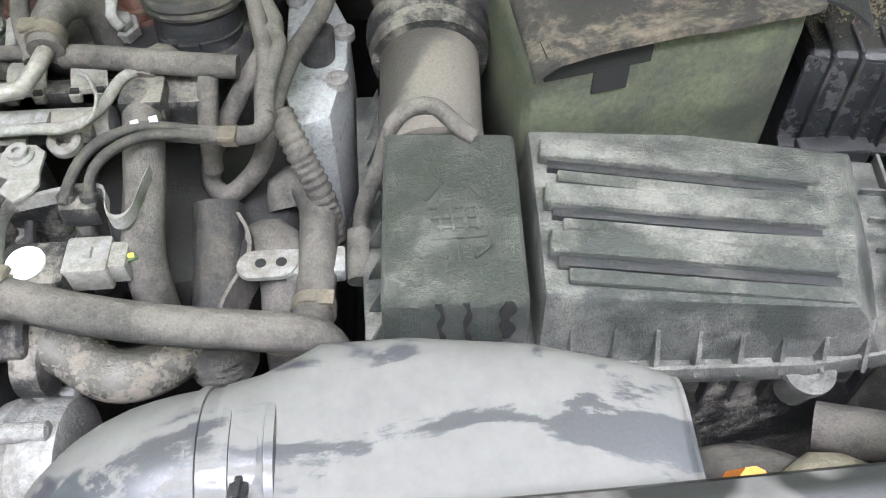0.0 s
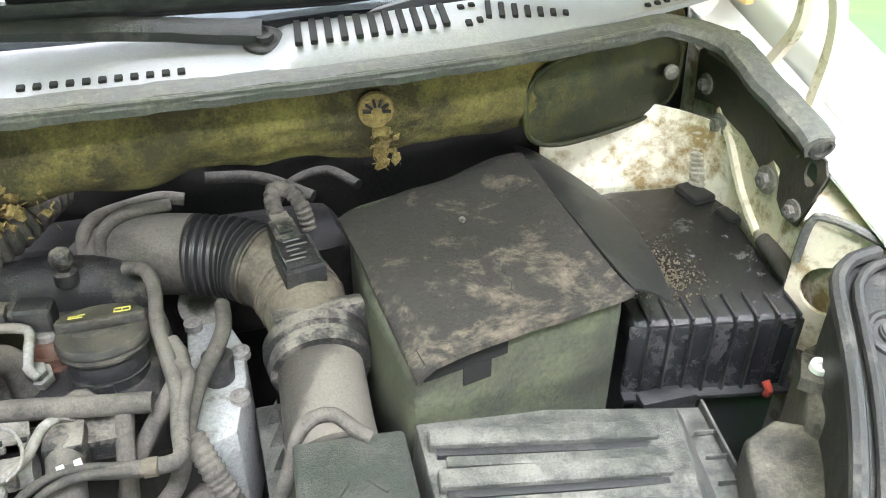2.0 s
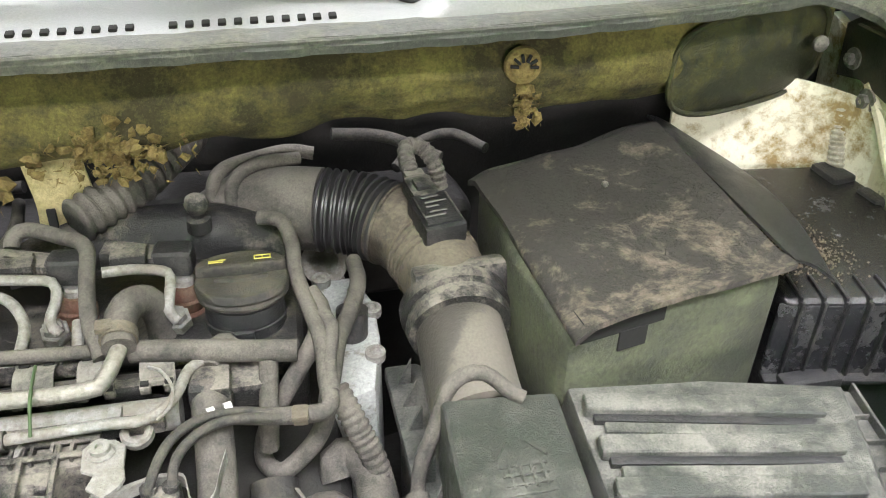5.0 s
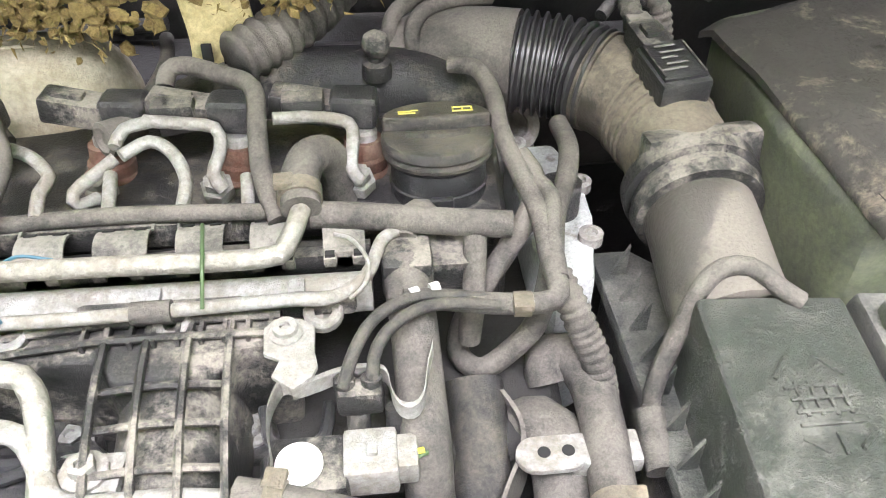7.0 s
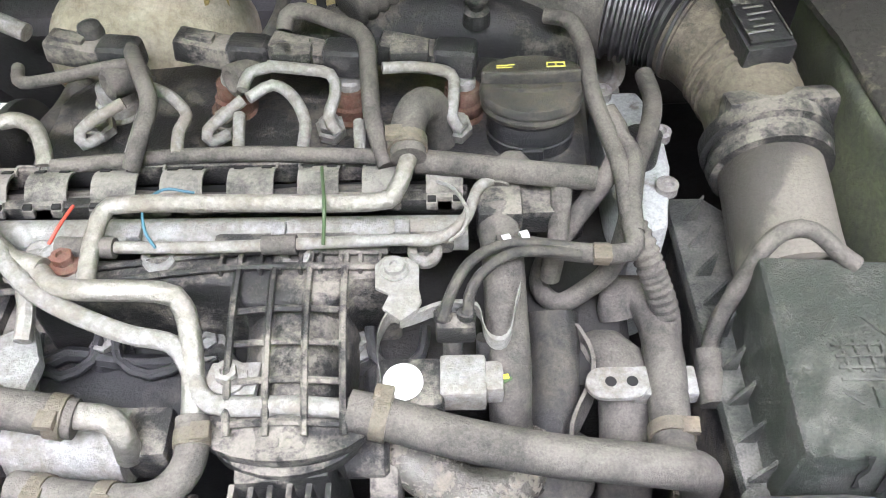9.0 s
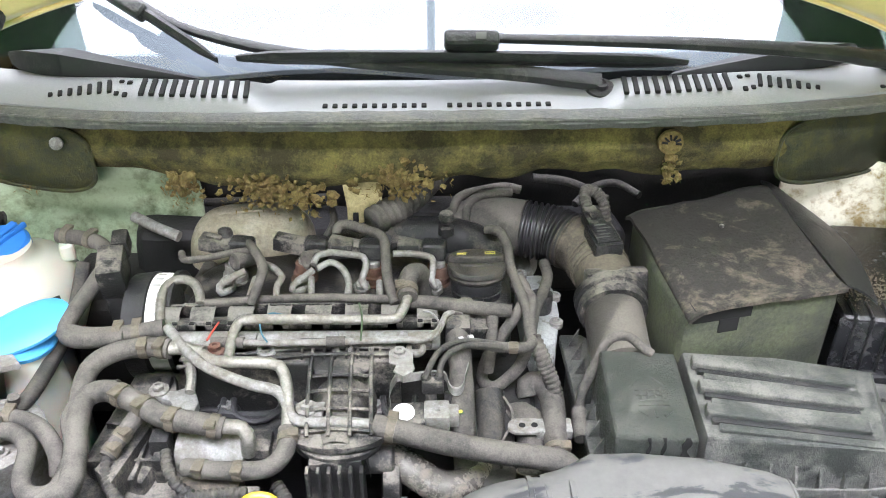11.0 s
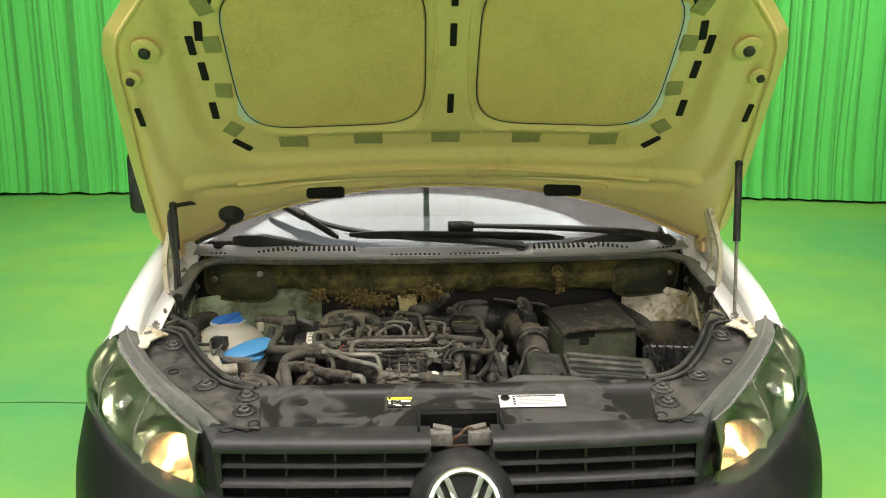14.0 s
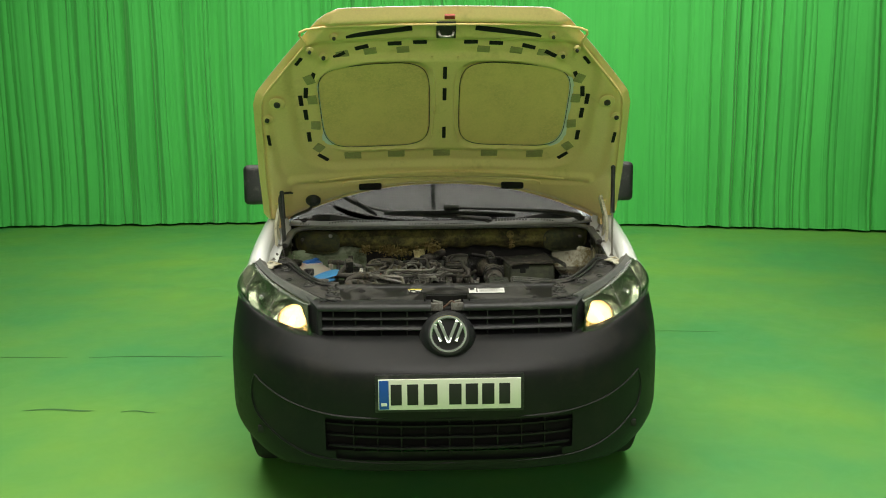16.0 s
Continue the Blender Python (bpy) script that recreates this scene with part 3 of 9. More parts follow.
def number_plate():
    root = part("number_plate", prism_y(-0.26, 0.26, 0.512, 0.626, -0.012, 0.004), "plate_white", van, "white number plate with a blue end strip")
    part("blue_strip", prism_y(-0.257, -0.222, 0.515, 0.623, -0.0135, -0.0115), "plate_blue", root)
    part("plate_holder", prism_y(-0.272, 0.272, 0.500, 0.640, -0.004, 0.012), "black_plastic", root)
    for x, w in ((-0.195, 0.04), (-0.135, 0.04), (-0.07, 0.05), (0.02, 0.045), (0.08, 0.045), (0.14, 0.045), (0.2, 0.04)):
        part("number_bar", prism_y(x - w / 2, x + w / 2, 0.53, 0.608, -0.0135, -0.0115), "dark_print", root)
    part("country_bar", prism_y(-0.25, -0.229, 0.528, 0.54, -0.0150, -0.0134), "white_print", root)


def prism_y(x0, x1, z0, z1, y0, y1, bevel=0.002):
    bm = B()
    box(bm, ((x0 + x1) / 2, (y0 + y1) / 2, (z0 + z1) / 2), (x1 - x0, abs(y1 - y0), z1 - z0), min(bevel, abs(y1 - y0) * 0.3))
    return bm


number_plate()


def grille():
    # black sheet behind the bars: the opening's shade as a colour
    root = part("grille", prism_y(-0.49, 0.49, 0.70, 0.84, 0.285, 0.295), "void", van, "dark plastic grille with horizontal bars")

    def sweep(x):
        return 0.02 * (abs(x) / 0.5) ** 2

    def strip(x0, x1, pts, name, label="", mat="grille_plastic"):
        bm = B()

        def fn(u, v):
            x = x0 + (x1 - x0) * u
            i = v * (len(pts) - 1)
            k = min(int(i), len(pts) - 2)
            y, z = (pts[k][j] + (pts[k + 1][j] - pts[k][j]) * (i - k) for j in (0, 1))
            return (x, y + sweep(x), z)
        sheet(bm, fn, 20, (len(pts) - 1) * 2)
        return part(name, bm, mat, root, label, 40)
    for sx in (-1, 1):
        strip(sx * 0.062, sx * 0.497, [(0.252, 0.846), (0.248, 0.866), (0.225, 0.866), (0.200, 0.862), (0.188, 0.855), (0.183, 0.846), (0.184, 0.836), (0.190, 0.832), (0.26, 0.834)], "top_ledge", "grey plastic ledge over the grille")
        for z, y in ((0.806, 0.0), (0.768, -0.010)):
            strip(sx * 0.06, sx * 0.488, [(0.285, z + 0.020), (0.215 + y, z + 0.008), (0.198 + y, z + 0.001), (0.194 + y, z - 0.006), (0.200 + y, z - 0.011), (0.285, z - 0.006)], "grille_bar")
        strip(sx * 0.05, sx * 0.480, [(0.285, 0.742), (0.205, 0.737), (0.186, 0.730), (0.182, 0.720), (0.186, 0.712)], "grille_bar")
        for x in (0.155, 0.255, 0.355, 0.44):
            bm = B()
            box(bm, (sx * x, 0.232 + sweep(x), 0.782), (0.006, 0.06, 0.098), 0.002)
            part("grille_stay", bm, "grille_plastic", root)
        # cheek beside the headlight: its top carries the ledge out to the rear corner
        bm = B()
        prism(bm, [(sx * 0.482, 0.205), (sx * 0.500, 0.210), (sx * 0.528, 0.262), (sx * 0.562, 0.312), (sx * 0.545, 0.33), (sx * 0.492, 0.262)], 0.715, 0.868, 0.004, 2, [0.848, 0.846, 0.862, 0.882, 0.886, 0.868])
        part("end_cheek", bm, "grille_plastic", root)
        bm = B()
        lathe(bm, (sx * 0.476, 0.252, 0.860), (0, -0.15, 1), [(0, 0.017), (0.010, 0.016), (0.011, 0.007), (0.013, 0.006), (0.0135, 0.002)], 16)
        part("ledge_clip", bm, "grille_plastic", root)
    # round boss with the badge, raked back like the grille
    ax = Vector((0, -0.90, 0.43)).normalized()
    c0 = Vector((0, 0.108, 0.762))
    side = Vector((1, 0, 0))
    upv = side.cross(ax) * -1
    if upv.z < 0:
        upv = -upv
    bm = B()
    lathe(bm, c0 - ax * 0.11, ax, [(0, 0.112), (0.05, 0.106), (0.08, 0.096), (0.100, 0.085), (0.108, 0.077), (0.108, 0.06)], 40)
    boss = part("badge_boss", bm, "grille_plastic", root)
    bm = B()
    lathe(bm, c0 - ax * 0.003, ax, [(0, 0.062), (0.004, 0.062), (0.005, 0.05), (0.0045, 0.02)], 40)
    part("badge_disc", bm, "void", boss)
    bm = B()
    lathe(bm, c0 - ax * 0.002, ax, [(0, 0.072), (0.008, 0.072), (0.012, 0.069), (0.012, 0.063), (0.008, 0.0595), (0.0, 0.0595), (0, 0.072)], 48)
    part("badge_ring", bm, "chrome", boss, "chrome badge ring")
    # plain slanted bars inside the ring
    m = Matrix((side, upv, ax)).transposed().to_4x4()
    for cx, cy, ln, ang in ((-0.0165, 0.008, 0.090, -68), (0.0165, 0.008, 0.090, 68), (-0.040, 0.004, 0.070, -68), (0.040, 0.004, 0.070, 68)):
        bm = B()
        box(bm, (cx, cy, 0), (ln, 0.0125, 0.007), 0.002, (0, 0, ang))
        bmesh.ops.transform(bm, matrix=Matrix.Translation(c0 + ax * 0.006) @ m, verts=bm.verts)
        part("badge_bar", bm, "chrome", boss, "chrome badge bar")
    return root


grille()


def headlight(sx):
    """Clear lens over a stepped reflector: from the inner lower corner out and up to the fender's tip."""
    inner_e = (Vector((0.500, 0.205, 0.722)), Vector((0.512, 0.232, 0.790)), Vector((0.535, 0.268, 0.856)))
    low_e = glide([(0.500, 0.205, 0.722), (0.580, 0.222, 0.712), (0.680, 0.285, 0.720), (0.770, 0.385, 0.742), (0.830, 0.480, 0.770), (0.868, 0.590, 0.812)], 0.02)
    top_e = glide([(0.535, 0.268, 0.856), (0.600, 0.330, 0.874), (0.680, 0.420, 0.902), (0.745, 0.505, 0.930), (0.795, 0.580, 0.958), (0.815, 0.640, 0.975)], 0.02)

    def along(L, u):
        i = u * (len(L) - 1)
        k = min(int(i), len(L) - 2)
        return L[k].lerp(L[k + 1], i - k)

    def fn(u, v):
        a, b = along(low_e, u), along(top_e, u)
        p = a.lerp(b, v)
        bul = math.sin(math.pi * v) ** 0.8
        p = p + Vector((0.030 * u + 0.008, -0.040 + 0.010 * u, 0.0)) * bul
        return (sx * p.x, p.y, p.z)
    bm = B()
    sheet(bm, fn, 30, 14, (0, 0.003, 0))
    lens = part("headlight", bm, "lens_glass", van, "headlight with a clear lens, low beam lit", 60)
    lens.visible_shadow = False

    def back(u, v, d):
        p = Vector(fn(0.02 + 0.96 * u, 0.03 + 0.94 * v))
        k = min(1.0, 7 * min(u, 1 - u, v, 1 - v))
        return p + Vector((-sx * 0.35, 0.85, 0.10)) * (0.004 + d * k)

    # stepped bowl: low beam chamber, high beam chamber, indicator corner
    def depth(u, v):
        d = 0.035
        for cu, cv, ru, rv, dd in ((0.22, 0.42, 0.20, 0.42, 0.075), (0.60, 0.55, 0.18, 0.36, 0.060), (0.88, 0.60, 0.09, 0.30, 0.03)):
            q = ((u - cu) / ru) ** 2 + ((v - cv) / rv) ** 2
            if q < 1:
                d = max(d, 0.035 + dd * (1 - q) ** 0.6)
        return d + 0.003 * math.sin(90 * u) * (1 if v > 0.62 else 0)
    bm = B()
    sheet(bm, lambda u, v: back(u, v, depth(u, v)), 70, 34)
    part("housing", bm, "lamp_reflector", lens, "bright stepped reflector housing", 60)
    # thin bezel lines that part the chambers
    for u, d0, r in ((0.42, 0.046, 0.0022), (0.79, 0.034, 0.0018)):
        bm = B()
        tube(bm, [back(u + 0.03 * math.sin(3 * v), v, d0) for v in (0.04, 0.25, 0.5, 0.75, 0.96)], r, 6, 0.02)
        part("bezel", bm, "lamp_bezel", lens)
    # fan of fine flutes low across the outer half
    for k in range(12):
        bm = B()
        tube(bm, [back(0.40 + 0.034 * k + 0.02 * q, 0.07 + 0.17 * q, 0.036) for q in (0.0, 0.5, 1.0)], 0.0012, 5, 0.02)
        part("flute", bm, "lamp_reflector", lens)
    for u, v, r in ((0.22, 0.34, 0.016), (0.60, 0.55, 0.020)):
        c = Vector(back(u, v, 0.052))
        bm = B()
        lathe(bm, c, (0, -1, 0), [(-0.03, r * 0.55), (0.0, r * 0.6), (0.012, r * 0.62), (0.022, r * 0.45), (0.026, r * 0.05)], 18)
        lit = u < 0.4
        part("bulb", bm, "bulb_glow" if lit else "chrome", lens, "lit halogen bulb" if lit else "unlit bulb with a metal cap")
    # lit face of the low beam reflector, glowing with the bulb
    c = Vector(back(0.22, 0.34, 0.085))
    bm = B()
    lathe(bm, c, (sx * 0.10, -1, 0.05), [(0, 0.012), (0.005, 0.030), (0.014, 0.048), (0.032, 0.064), (0.033, 0.066), (0.013, 0.051), (-0.002, 0.034)], 28)
    part("reflector", bm, "lamp_bowl", lens, "polished bowl round the lit bulb")
    # dark joint along the lower edge and the grey rim above the lens
    bm = B()
    tube(bm, [fn(u / 10, 0.0) for u in range(11)], 0.0045, 6, 0.03)
    part("lens_seal", bm, "void", lens)
    rim_in = glide([(0.478, 0.262, 0.872), (0.560, 0.352, 0.890), (0.640, 0.438, 0.906), (0.705, 0.515, 0.928), (0.752, 0.590, 0.955), (0.775, 0.645, 0.972)], 0.02)

    def rim(u, v):
        p = along(top_e, u).lerp(along(rim_in, u), v)
        return (sx * p.x, p.y, p.z + 0.008 * math.sin(math.pi * v) + (0.004 if 0.35 < v < 0.55 else 0))
    bm = B()
    sheet(bm, rim, 24, 10, (0, 0.001, -0.008))
    part("lens_rim", bm, "rim_plastic", lens, "grey plastic rim over the lens", 50)


for sx in (-1, 1):
    headlight(sx)
for sx in (-1, 1):
    d = bpy.data.lights.new("headlamp_beam", "SPOT")
    d.energy, d.color, d.spot_size, d.spot_blend, d.shadow_soft_size = 40, (1.0, 0.86, 0.6), radians(75), 0.6, 0.03
    new("headlamp_beam", d).matrix_world = look((sx * 0.56, 0.10, 0.785), (sx * 0.75, -3, 0.2))


def body_shell():
    for sx in (-1, 1):
        # fender: outer side, rounded shoulder and the inner flange of the bay
        def fn(u, v):
            y = 0.61 + 1.00 * u
            prof = [(0.868, 0.62), (0.874, 0.75), (0.866, 0.86), (0.850, 0.930), (0.826, 0.962), (0.797, 0.972), (0.773, 0.965), (0.766, 0.95), (0.764, 0.905)]
            i = v * 8
            k = min(int(i), 7)
            x, z = (prof[k][j] + (prof[k + 1][j] - prof[k][j]) * (i - k) for j in (0, 1))
            rise = 0.215 * u ** 0.64 * max(0.0, (z - 0.62) / 0.35)
            return (sx * (x + 0.01 * math.sin(u * 3) - 0.02 * max(0, 0.15 - u)), y, z + rise)
        bm = B()
        sheet(bm, fn, 20, 14, (-sx * 0.003, 0, -0.003))
        fender = part("fender", bm, "white_paint", van, "white painted front fender", 60)
        bm = B()
        sheet(bm, lambda u, v: (sx * (0.766 - 0.042 * v), 0.66 + 0.46 * u, 0.960 + 0.105 * u ** 0.9 - 0.016 * math.sin(math.pi * v) - 0.010 * v), 14, 6, (0, 0, -0.004))
        part("inner_flange", bm, "white_paint", fender)
        bm = B()
        tube(bm, [(sx * 0.757, 0.950, 1.015), (sx * 0.756, 0.912, 1.09), (sx * 0.735, 0.925, 1.20)], 0.0075, 4)
        tube(bm, [(sx * 0.757, 0.866, 0.995), (sx * 0.756, 0.862, 1.10), (sx * 0.735, 0.905, 1.21)], 0.009, 4)
        part("hinge_arm", bm, "arm_paint", fender, "cream painted hood hinge arms")
        for yy, dz in ((0.70, 0.0), (0.86, 0.0), (1.0, 0)):
            bm = B()
            hexbolt(bm, (sx * 0.744, yy, 0.948 + 0.105 * ((yy - 0.66) / 0.46) ** 0.9), r=0.006)
            part("bolt", bm, "cast_metal", fender)
        bm = plate([(0.722, 1.02), (0.80, 1.03), (0.815, 1.09), (0.795, 1.125), (0.745, 1.115), (0.722, 1.07)], [oval(0.765, 1.085, 0.006, 0.009)], lambda a, b: Vector((sx * a, 1.062 + 0.25 * (b - 1.02), b)), (0, 0.003, 0))
        part("fender_tab", bm, "white_paint", fender, "white painted rear tab of the fender", 30)
        # side behind the fender, door with a black handle line, roof pillar
        bm = B()
        sheet(bm, lambda u, v: (sx * (0.89 - 0.13 * max(0, v - 0.55) / 0.45), 1.61 + 2.6 * u, 0.30 + 1.42 * v), 6, 10, (-sx * 0.01, 0, 0))
        part("side_panel", bm, "white_paint", van)
        bm = B()
        sheet(bm, lambda u, v: (sx * (0.80 - 0.12 * v), 1.12 + 0.62 * v + 0.06 * u, 1.10 + 0.60 * v), 2, 8, (-sx * 0.03, 0.02, -0.02))
        part("pillar", bm, "white_paint", van)
        # wheel well and wheel
        bm = B()
        sheet(bm, lambda u, v: (sx * (0.855 - 0.25 * v), 0.95 + 0.32 * math.cos(math.pi * u), 0.30 + 0.36 * math.sin(math.pi * u)), 20, 2)
        part("wheel_well", bm, "black_plastic", van)
        bm = B()
        lathe(bm, (sx * 0.665, 0.88, 0.318), (sx, 0, 0), [(0, 0.22), (0, 0.29), (0.02, 0.312), (0.04, 0.318), (0.165, 0.318), (0.185, 0.31), (0.20, 0.28), (0.20, 0.21), (0.16, 0.2)], 40)
        wheel = part("wheel", bm, "tyre_rubber", van, "black tyre on a steel wheel")
        bm = B()
        lathe(bm, (sx * 0.695, 0.88, 0.318), (sx, 0, 0), [(0, 0.05), (0.05, 0.19), (0.12, 0.205), (0.15, 0.2), (0.13, 0.15), (0.14, 0.08), (0.15, 0.02)], 24)
        part("rim", bm, "cast_metal", wheel)
        # door mirror
        bm = B()
        box(bm, (sx * 0.922, 1.36, 1.245), (0.140, 0.10, 0.20), 0.03, None, 4)
        mirror = part("door_mirror", bm, "black_plastic", van, "black plastic door mirror housing")
        bm = B()
        box(bm, (sx * 0.86, 1.38, 1.19), (0.10, 0.05, 0.05), 0.012)
        part("mirror_foot", bm, "black_plastic", mirror)
    for nm, c, s, mat in (("roof", (0, 2.95, 1.80), (1.40, 2.5, 0.06), "white_paint"), ("rear_wall", (0, 4.2, 1.05), (1.7, 0.04, 1.5), "white_paint"),
                          ("floor_pan", (0, 2.7, 0.28), (1.66, 3.0, 0.04), "interior"), ("bulkhead", (0, 2.3, 1.0), (1.45, 0.03, 1.4), "interior")):
        bm = B()
        box(bm, c, s, 0.012)
        part(nm, bm, mat, van)
    for sx in (-1, 1):
        bm = B()
        lathe(bm, (sx * 0.69, 3.56, 0.318), (sx, 0, 0), [(0, 0.05), (0, 0.29), (0.02, 0.318), (0.18, 0.318), (0.2, 0.28), (0.17, 0.19), (0.17, 0.02)], 32)
        part("wheel", bm, "tyre_rubber", van)
    bm = B()
    sheet(bm, lambda u, v: ((2 * u - 1) * 0.74, 1.135 + 0.05 * (2 * u - 1) ** 2 + 0.60 * v, 1.045 + 0.05 * math.sin(v * 3)), 16, 8, (0, 0, -0.2))
    part("dashboard", bm, "dash_plastic", van, "dark dashboard top")
    for x in (-0.36, 0.36):
        bm = B()
        box(bm, (x, 2.08, 1.12), (0.48, 0.14, 0.66), 0.06, (-12, 0, 0), 3)
        box(bm, (x, 1.85, 0.72), (0.48, 0.5, 0.2), 0.06, None, 3)
        box(bm, (x, 2.12, 1.52), (0.24, 0.10, 0.18), 0.04, None, 3)
        part("seat", bm, "interior", van, "dark cloth seat behind the windscreen")
    bm = B()
    sheet(bm, lambda u, v: ((2 * u - 1) * (0.735 - 0.13 * v), 0.992 + 0.80 * v + 0.085 * abs(2 * u - 1) ** 2.4 * (1 - v), 1.066 + 0.65 * v + 0.02 * math.sin(v * 3.1)), 24, 14, (0, 0.004, 0.005))
    ws = part("windscreen", bm, "screen_glass", van, "laminated windscreen glass reflecting the studio lights", 80)
    ws.visible_shadow = False


body_shell()


def hood():
    """The open hood: an outer skin and a pressed inner frame with two shallow panels."""
    org = Vector((0.0, 0.599, 1.6545))
    along = Vector((0, -0.6845, 0.7290))
    out = Vector((0, 0.7290, 0.6845))

    def half(s):
        # half width against the distance along the hood
        tab = [(-0.80, 0.80), (-0.70, 0.845), (-0.4, 0.825), (-0.02, 0.788), (0.04, 0.768), (0.12, 0.705), (0.25, 0.602), (0.40, 0.478), (0.436, 0.435), (0.452, 0.395)]
        for (a, wa), (b, wb) in zip(tab, tab[1:]):
            if s <= b:
                return wa + (wb - wa) * max(0, (s - a) / (b - a))
        return tab[-1][1]

    def low(x):
        return -0.555 - 0.235 * (abs(x) / 0.80) ** 2.2

    def place(x, s, d):
        crown = -0.05 * (x / 0.8) ** 2 - 0.035 * max(0, s / 0.45) ** 2 - 0.02 * (s + 0.2) ** 2
        return org + Vector((x, 0, 0)) + along * s + out * (d + crown)

    def xs(u, v):
        k = 2 * u - 1
        w = 0.80
        for _ in range(3):
            lo = low(k * w)
            s = lo + (0.452 - lo) * v
            w = half(s)
        return k * w, s

    def inset(x, s):
        # depth of the inner pressing: two shallow panels, a middle rib and a deep rim
        d = 0.0
        def blob(cx, hw, s0, s1, r, depth, soft):
            dx, ds = abs(x - cx) - hw + r, max(s0 - s, s - s1) + r
            q = math.hypot(max(dx, 0), max(ds, 0)) + min(max(dx, ds), 0) - r
            return depth * min(1, max(0, -q / soft))
        d += blob(-0.285, 0.243, -0.315, 0.185 - 0.22 * max(0, (-x - 0.30)) , 0.09, 0.020, 0.022)
        d += blob(0.30, 0.243, -0.315, 0.185 - 0.22 * max(0, (x - 0.30)), 0.09, 0.020, 0.022)
        d += blob(0, 0.645, -0.43, 0.31, 0.2, 0.022, 0.03)
        d -= blob(0, 0.53, -0.345, 0.215, 0.14, 0.020, 0.03)
        d += blob(0, 0.74, -0.52, 0.40, 0.15, 0.012, 0.02)
        d -= blob(0, 0.70, -0.495, -0.445, 0.02, 0.014, 0.015)
        return d

    bm = B()
    sheet(bm, lambda u, v: place(*xs(u, v), 0.035), 40, 40, out * 0.003)
    root = part("hood", bm, "white_paint", van, "open white hood, its underside bare yellowish paint", 60)
    bm = B()
    def inner(u, v):
        x, s = xs(u, v)
        edge = min(u, 1 - u) * 2 * half(s)
        e2 = min(v, 1 - v) * 1.1
        rim = min(1, min(edge, e2) / 0.05)
        return place(x, s, 0.034 - 0.034 * rim + inset(x, s) * rim)
    sheet(bm, inner, 150, 120)
    frame_ob = part("inner_frame", bm, "hood_paint", root, "pressed inner hood frame in dull yellowish paint", 60)
    bm = B()
    tube(bm, [place(x, low(x) + 0.004, 0.029) for x in [-0.80 + 0.1 * k for k in range(17)]], 0.005, 8, 0.03)
    part("rear_edge", bm, "hood_paint", root)

    def inlay(name, x, s, w, h, ang, mat, lift=0.004, bev=0.004, label=""):
        bm = B()
        box(bm, (0, 0, 0), (w, h, 0.006), min(bev, 0.0028))
        d = inset(x, s)
        m = Matrix((Vector((1, 0, 0)), along, out)).transposed().to_4x4()
        m = Matrix.Translation(place(x, s, d - 0.001)) @ m @ Matrix.Rotation(radians(ang), 4, "Z")
        bmesh.ops.transform(bm, matrix=m, verts=bm.verts)
        return part(name, bm, mat, frame_ob, label)
    for cx, sgn in ((-0.285, -1), (0.30, 1)):
        def pan(u, v, e=0.0):
            a, r = 2 * math.pi * u, v
            c, t = math.cos(a), math.sin(a)
            x = cx + (0.226 + e) * r * abs(c) ** 0.42 * (1 if c > 0 else -1)
            s = -0.065 + (0.230 + e) * r * abs(t) ** 0.42 * (1 if t > 0 else -1)
            s -= 0.20 * max(0, s + 0.05) * max(0, sgn * x - 0.25) * 2
            return x, s
        bm = B()
        def pan3(u, v):
            x, s = pan(u, v)
            return place(x, s, 0.026)
        sheet(bm, pan3, 64, 10)
        part("panel", bm, "hood_panel", frame_ob, "tan insulated panel", 60)
        bm = B()
        tube(bm, [place(*pan(k / 48, 1.0, 0.004), 0.024) for k in range(49)], 0.0014, 6, 0.05)
        part("panel_groove", bm, "dark_rubber", frame_ob)
    # raised beads pressed into the frame: along the rim, above the rear edge and beside the middle rib
    for x0, s0, pts in (("rim_bead", 0.005, [(sx_ * max(0.0, half(s) - 0.035), s) for sx_, seq in ((-1, (-0.70, -0.55, -0.4, -0.2, -0.05, 0.04, 0.15, 0.28, 0.38)), (1, (0.38, 0.28, 0.15, 0.04, -0.05, -0.2, -0.4, -0.55, -0.70))) for s in seq]),
                        ("rear_bead", 0.006, [(-0.56, -0.475), (-0.40, -0.462), (-0.2, -0.455), (0, -0.452), (0.2, -0.455), (0.40, -0.462), (0.56, -0.475)]),
                        ("rear_bead", 0.006, [(-0.46, -0.520), (-0.43, -0.505), (-0.2, -0.495), (0, -0.492), (0.2, -0.495), (0.43, -0.505), (0.46, -0.520)]),
                        ("rib_bead", 0.005, [(-0.075, -0.33), (-0.045, -0.22), (-0.032, 0.0), (-0.045, 0.20)]),
                        ("rib_bead", 0.005, [(0.090, -0.33), (0.060, -0.22), (0.047, 0.0), (0.060, 0.20)])):
        bm = B()
        tube(bm, [place(x, s, inset(x, s) - 0.001) for x, s in pts], s0, 8, 0.02)
        part(x0, bm, "hood_paint", frame_ob)
    # slots are black pieces laid on, the shade of their depth as colour
    slots = [(-0.588, -0.10, 0), (-0.588, -0.23, 0), (-0.575, 0.02, -8), (-0.54, 0.10, -25), (-0.60, -0.02, 0), (-0.54, -0.36, 48), (-0.42, 0.215, -60), (-0.33, 0.25, -75), (-0.20, 0.265, -88), (-0.10, 0.27, 90)]
    for x, s, a in slots:
        for sx in (-1, 1):
            inlay("slot", sx * x + 0.008, s, 0.018, 0.055, sx * a, "void")
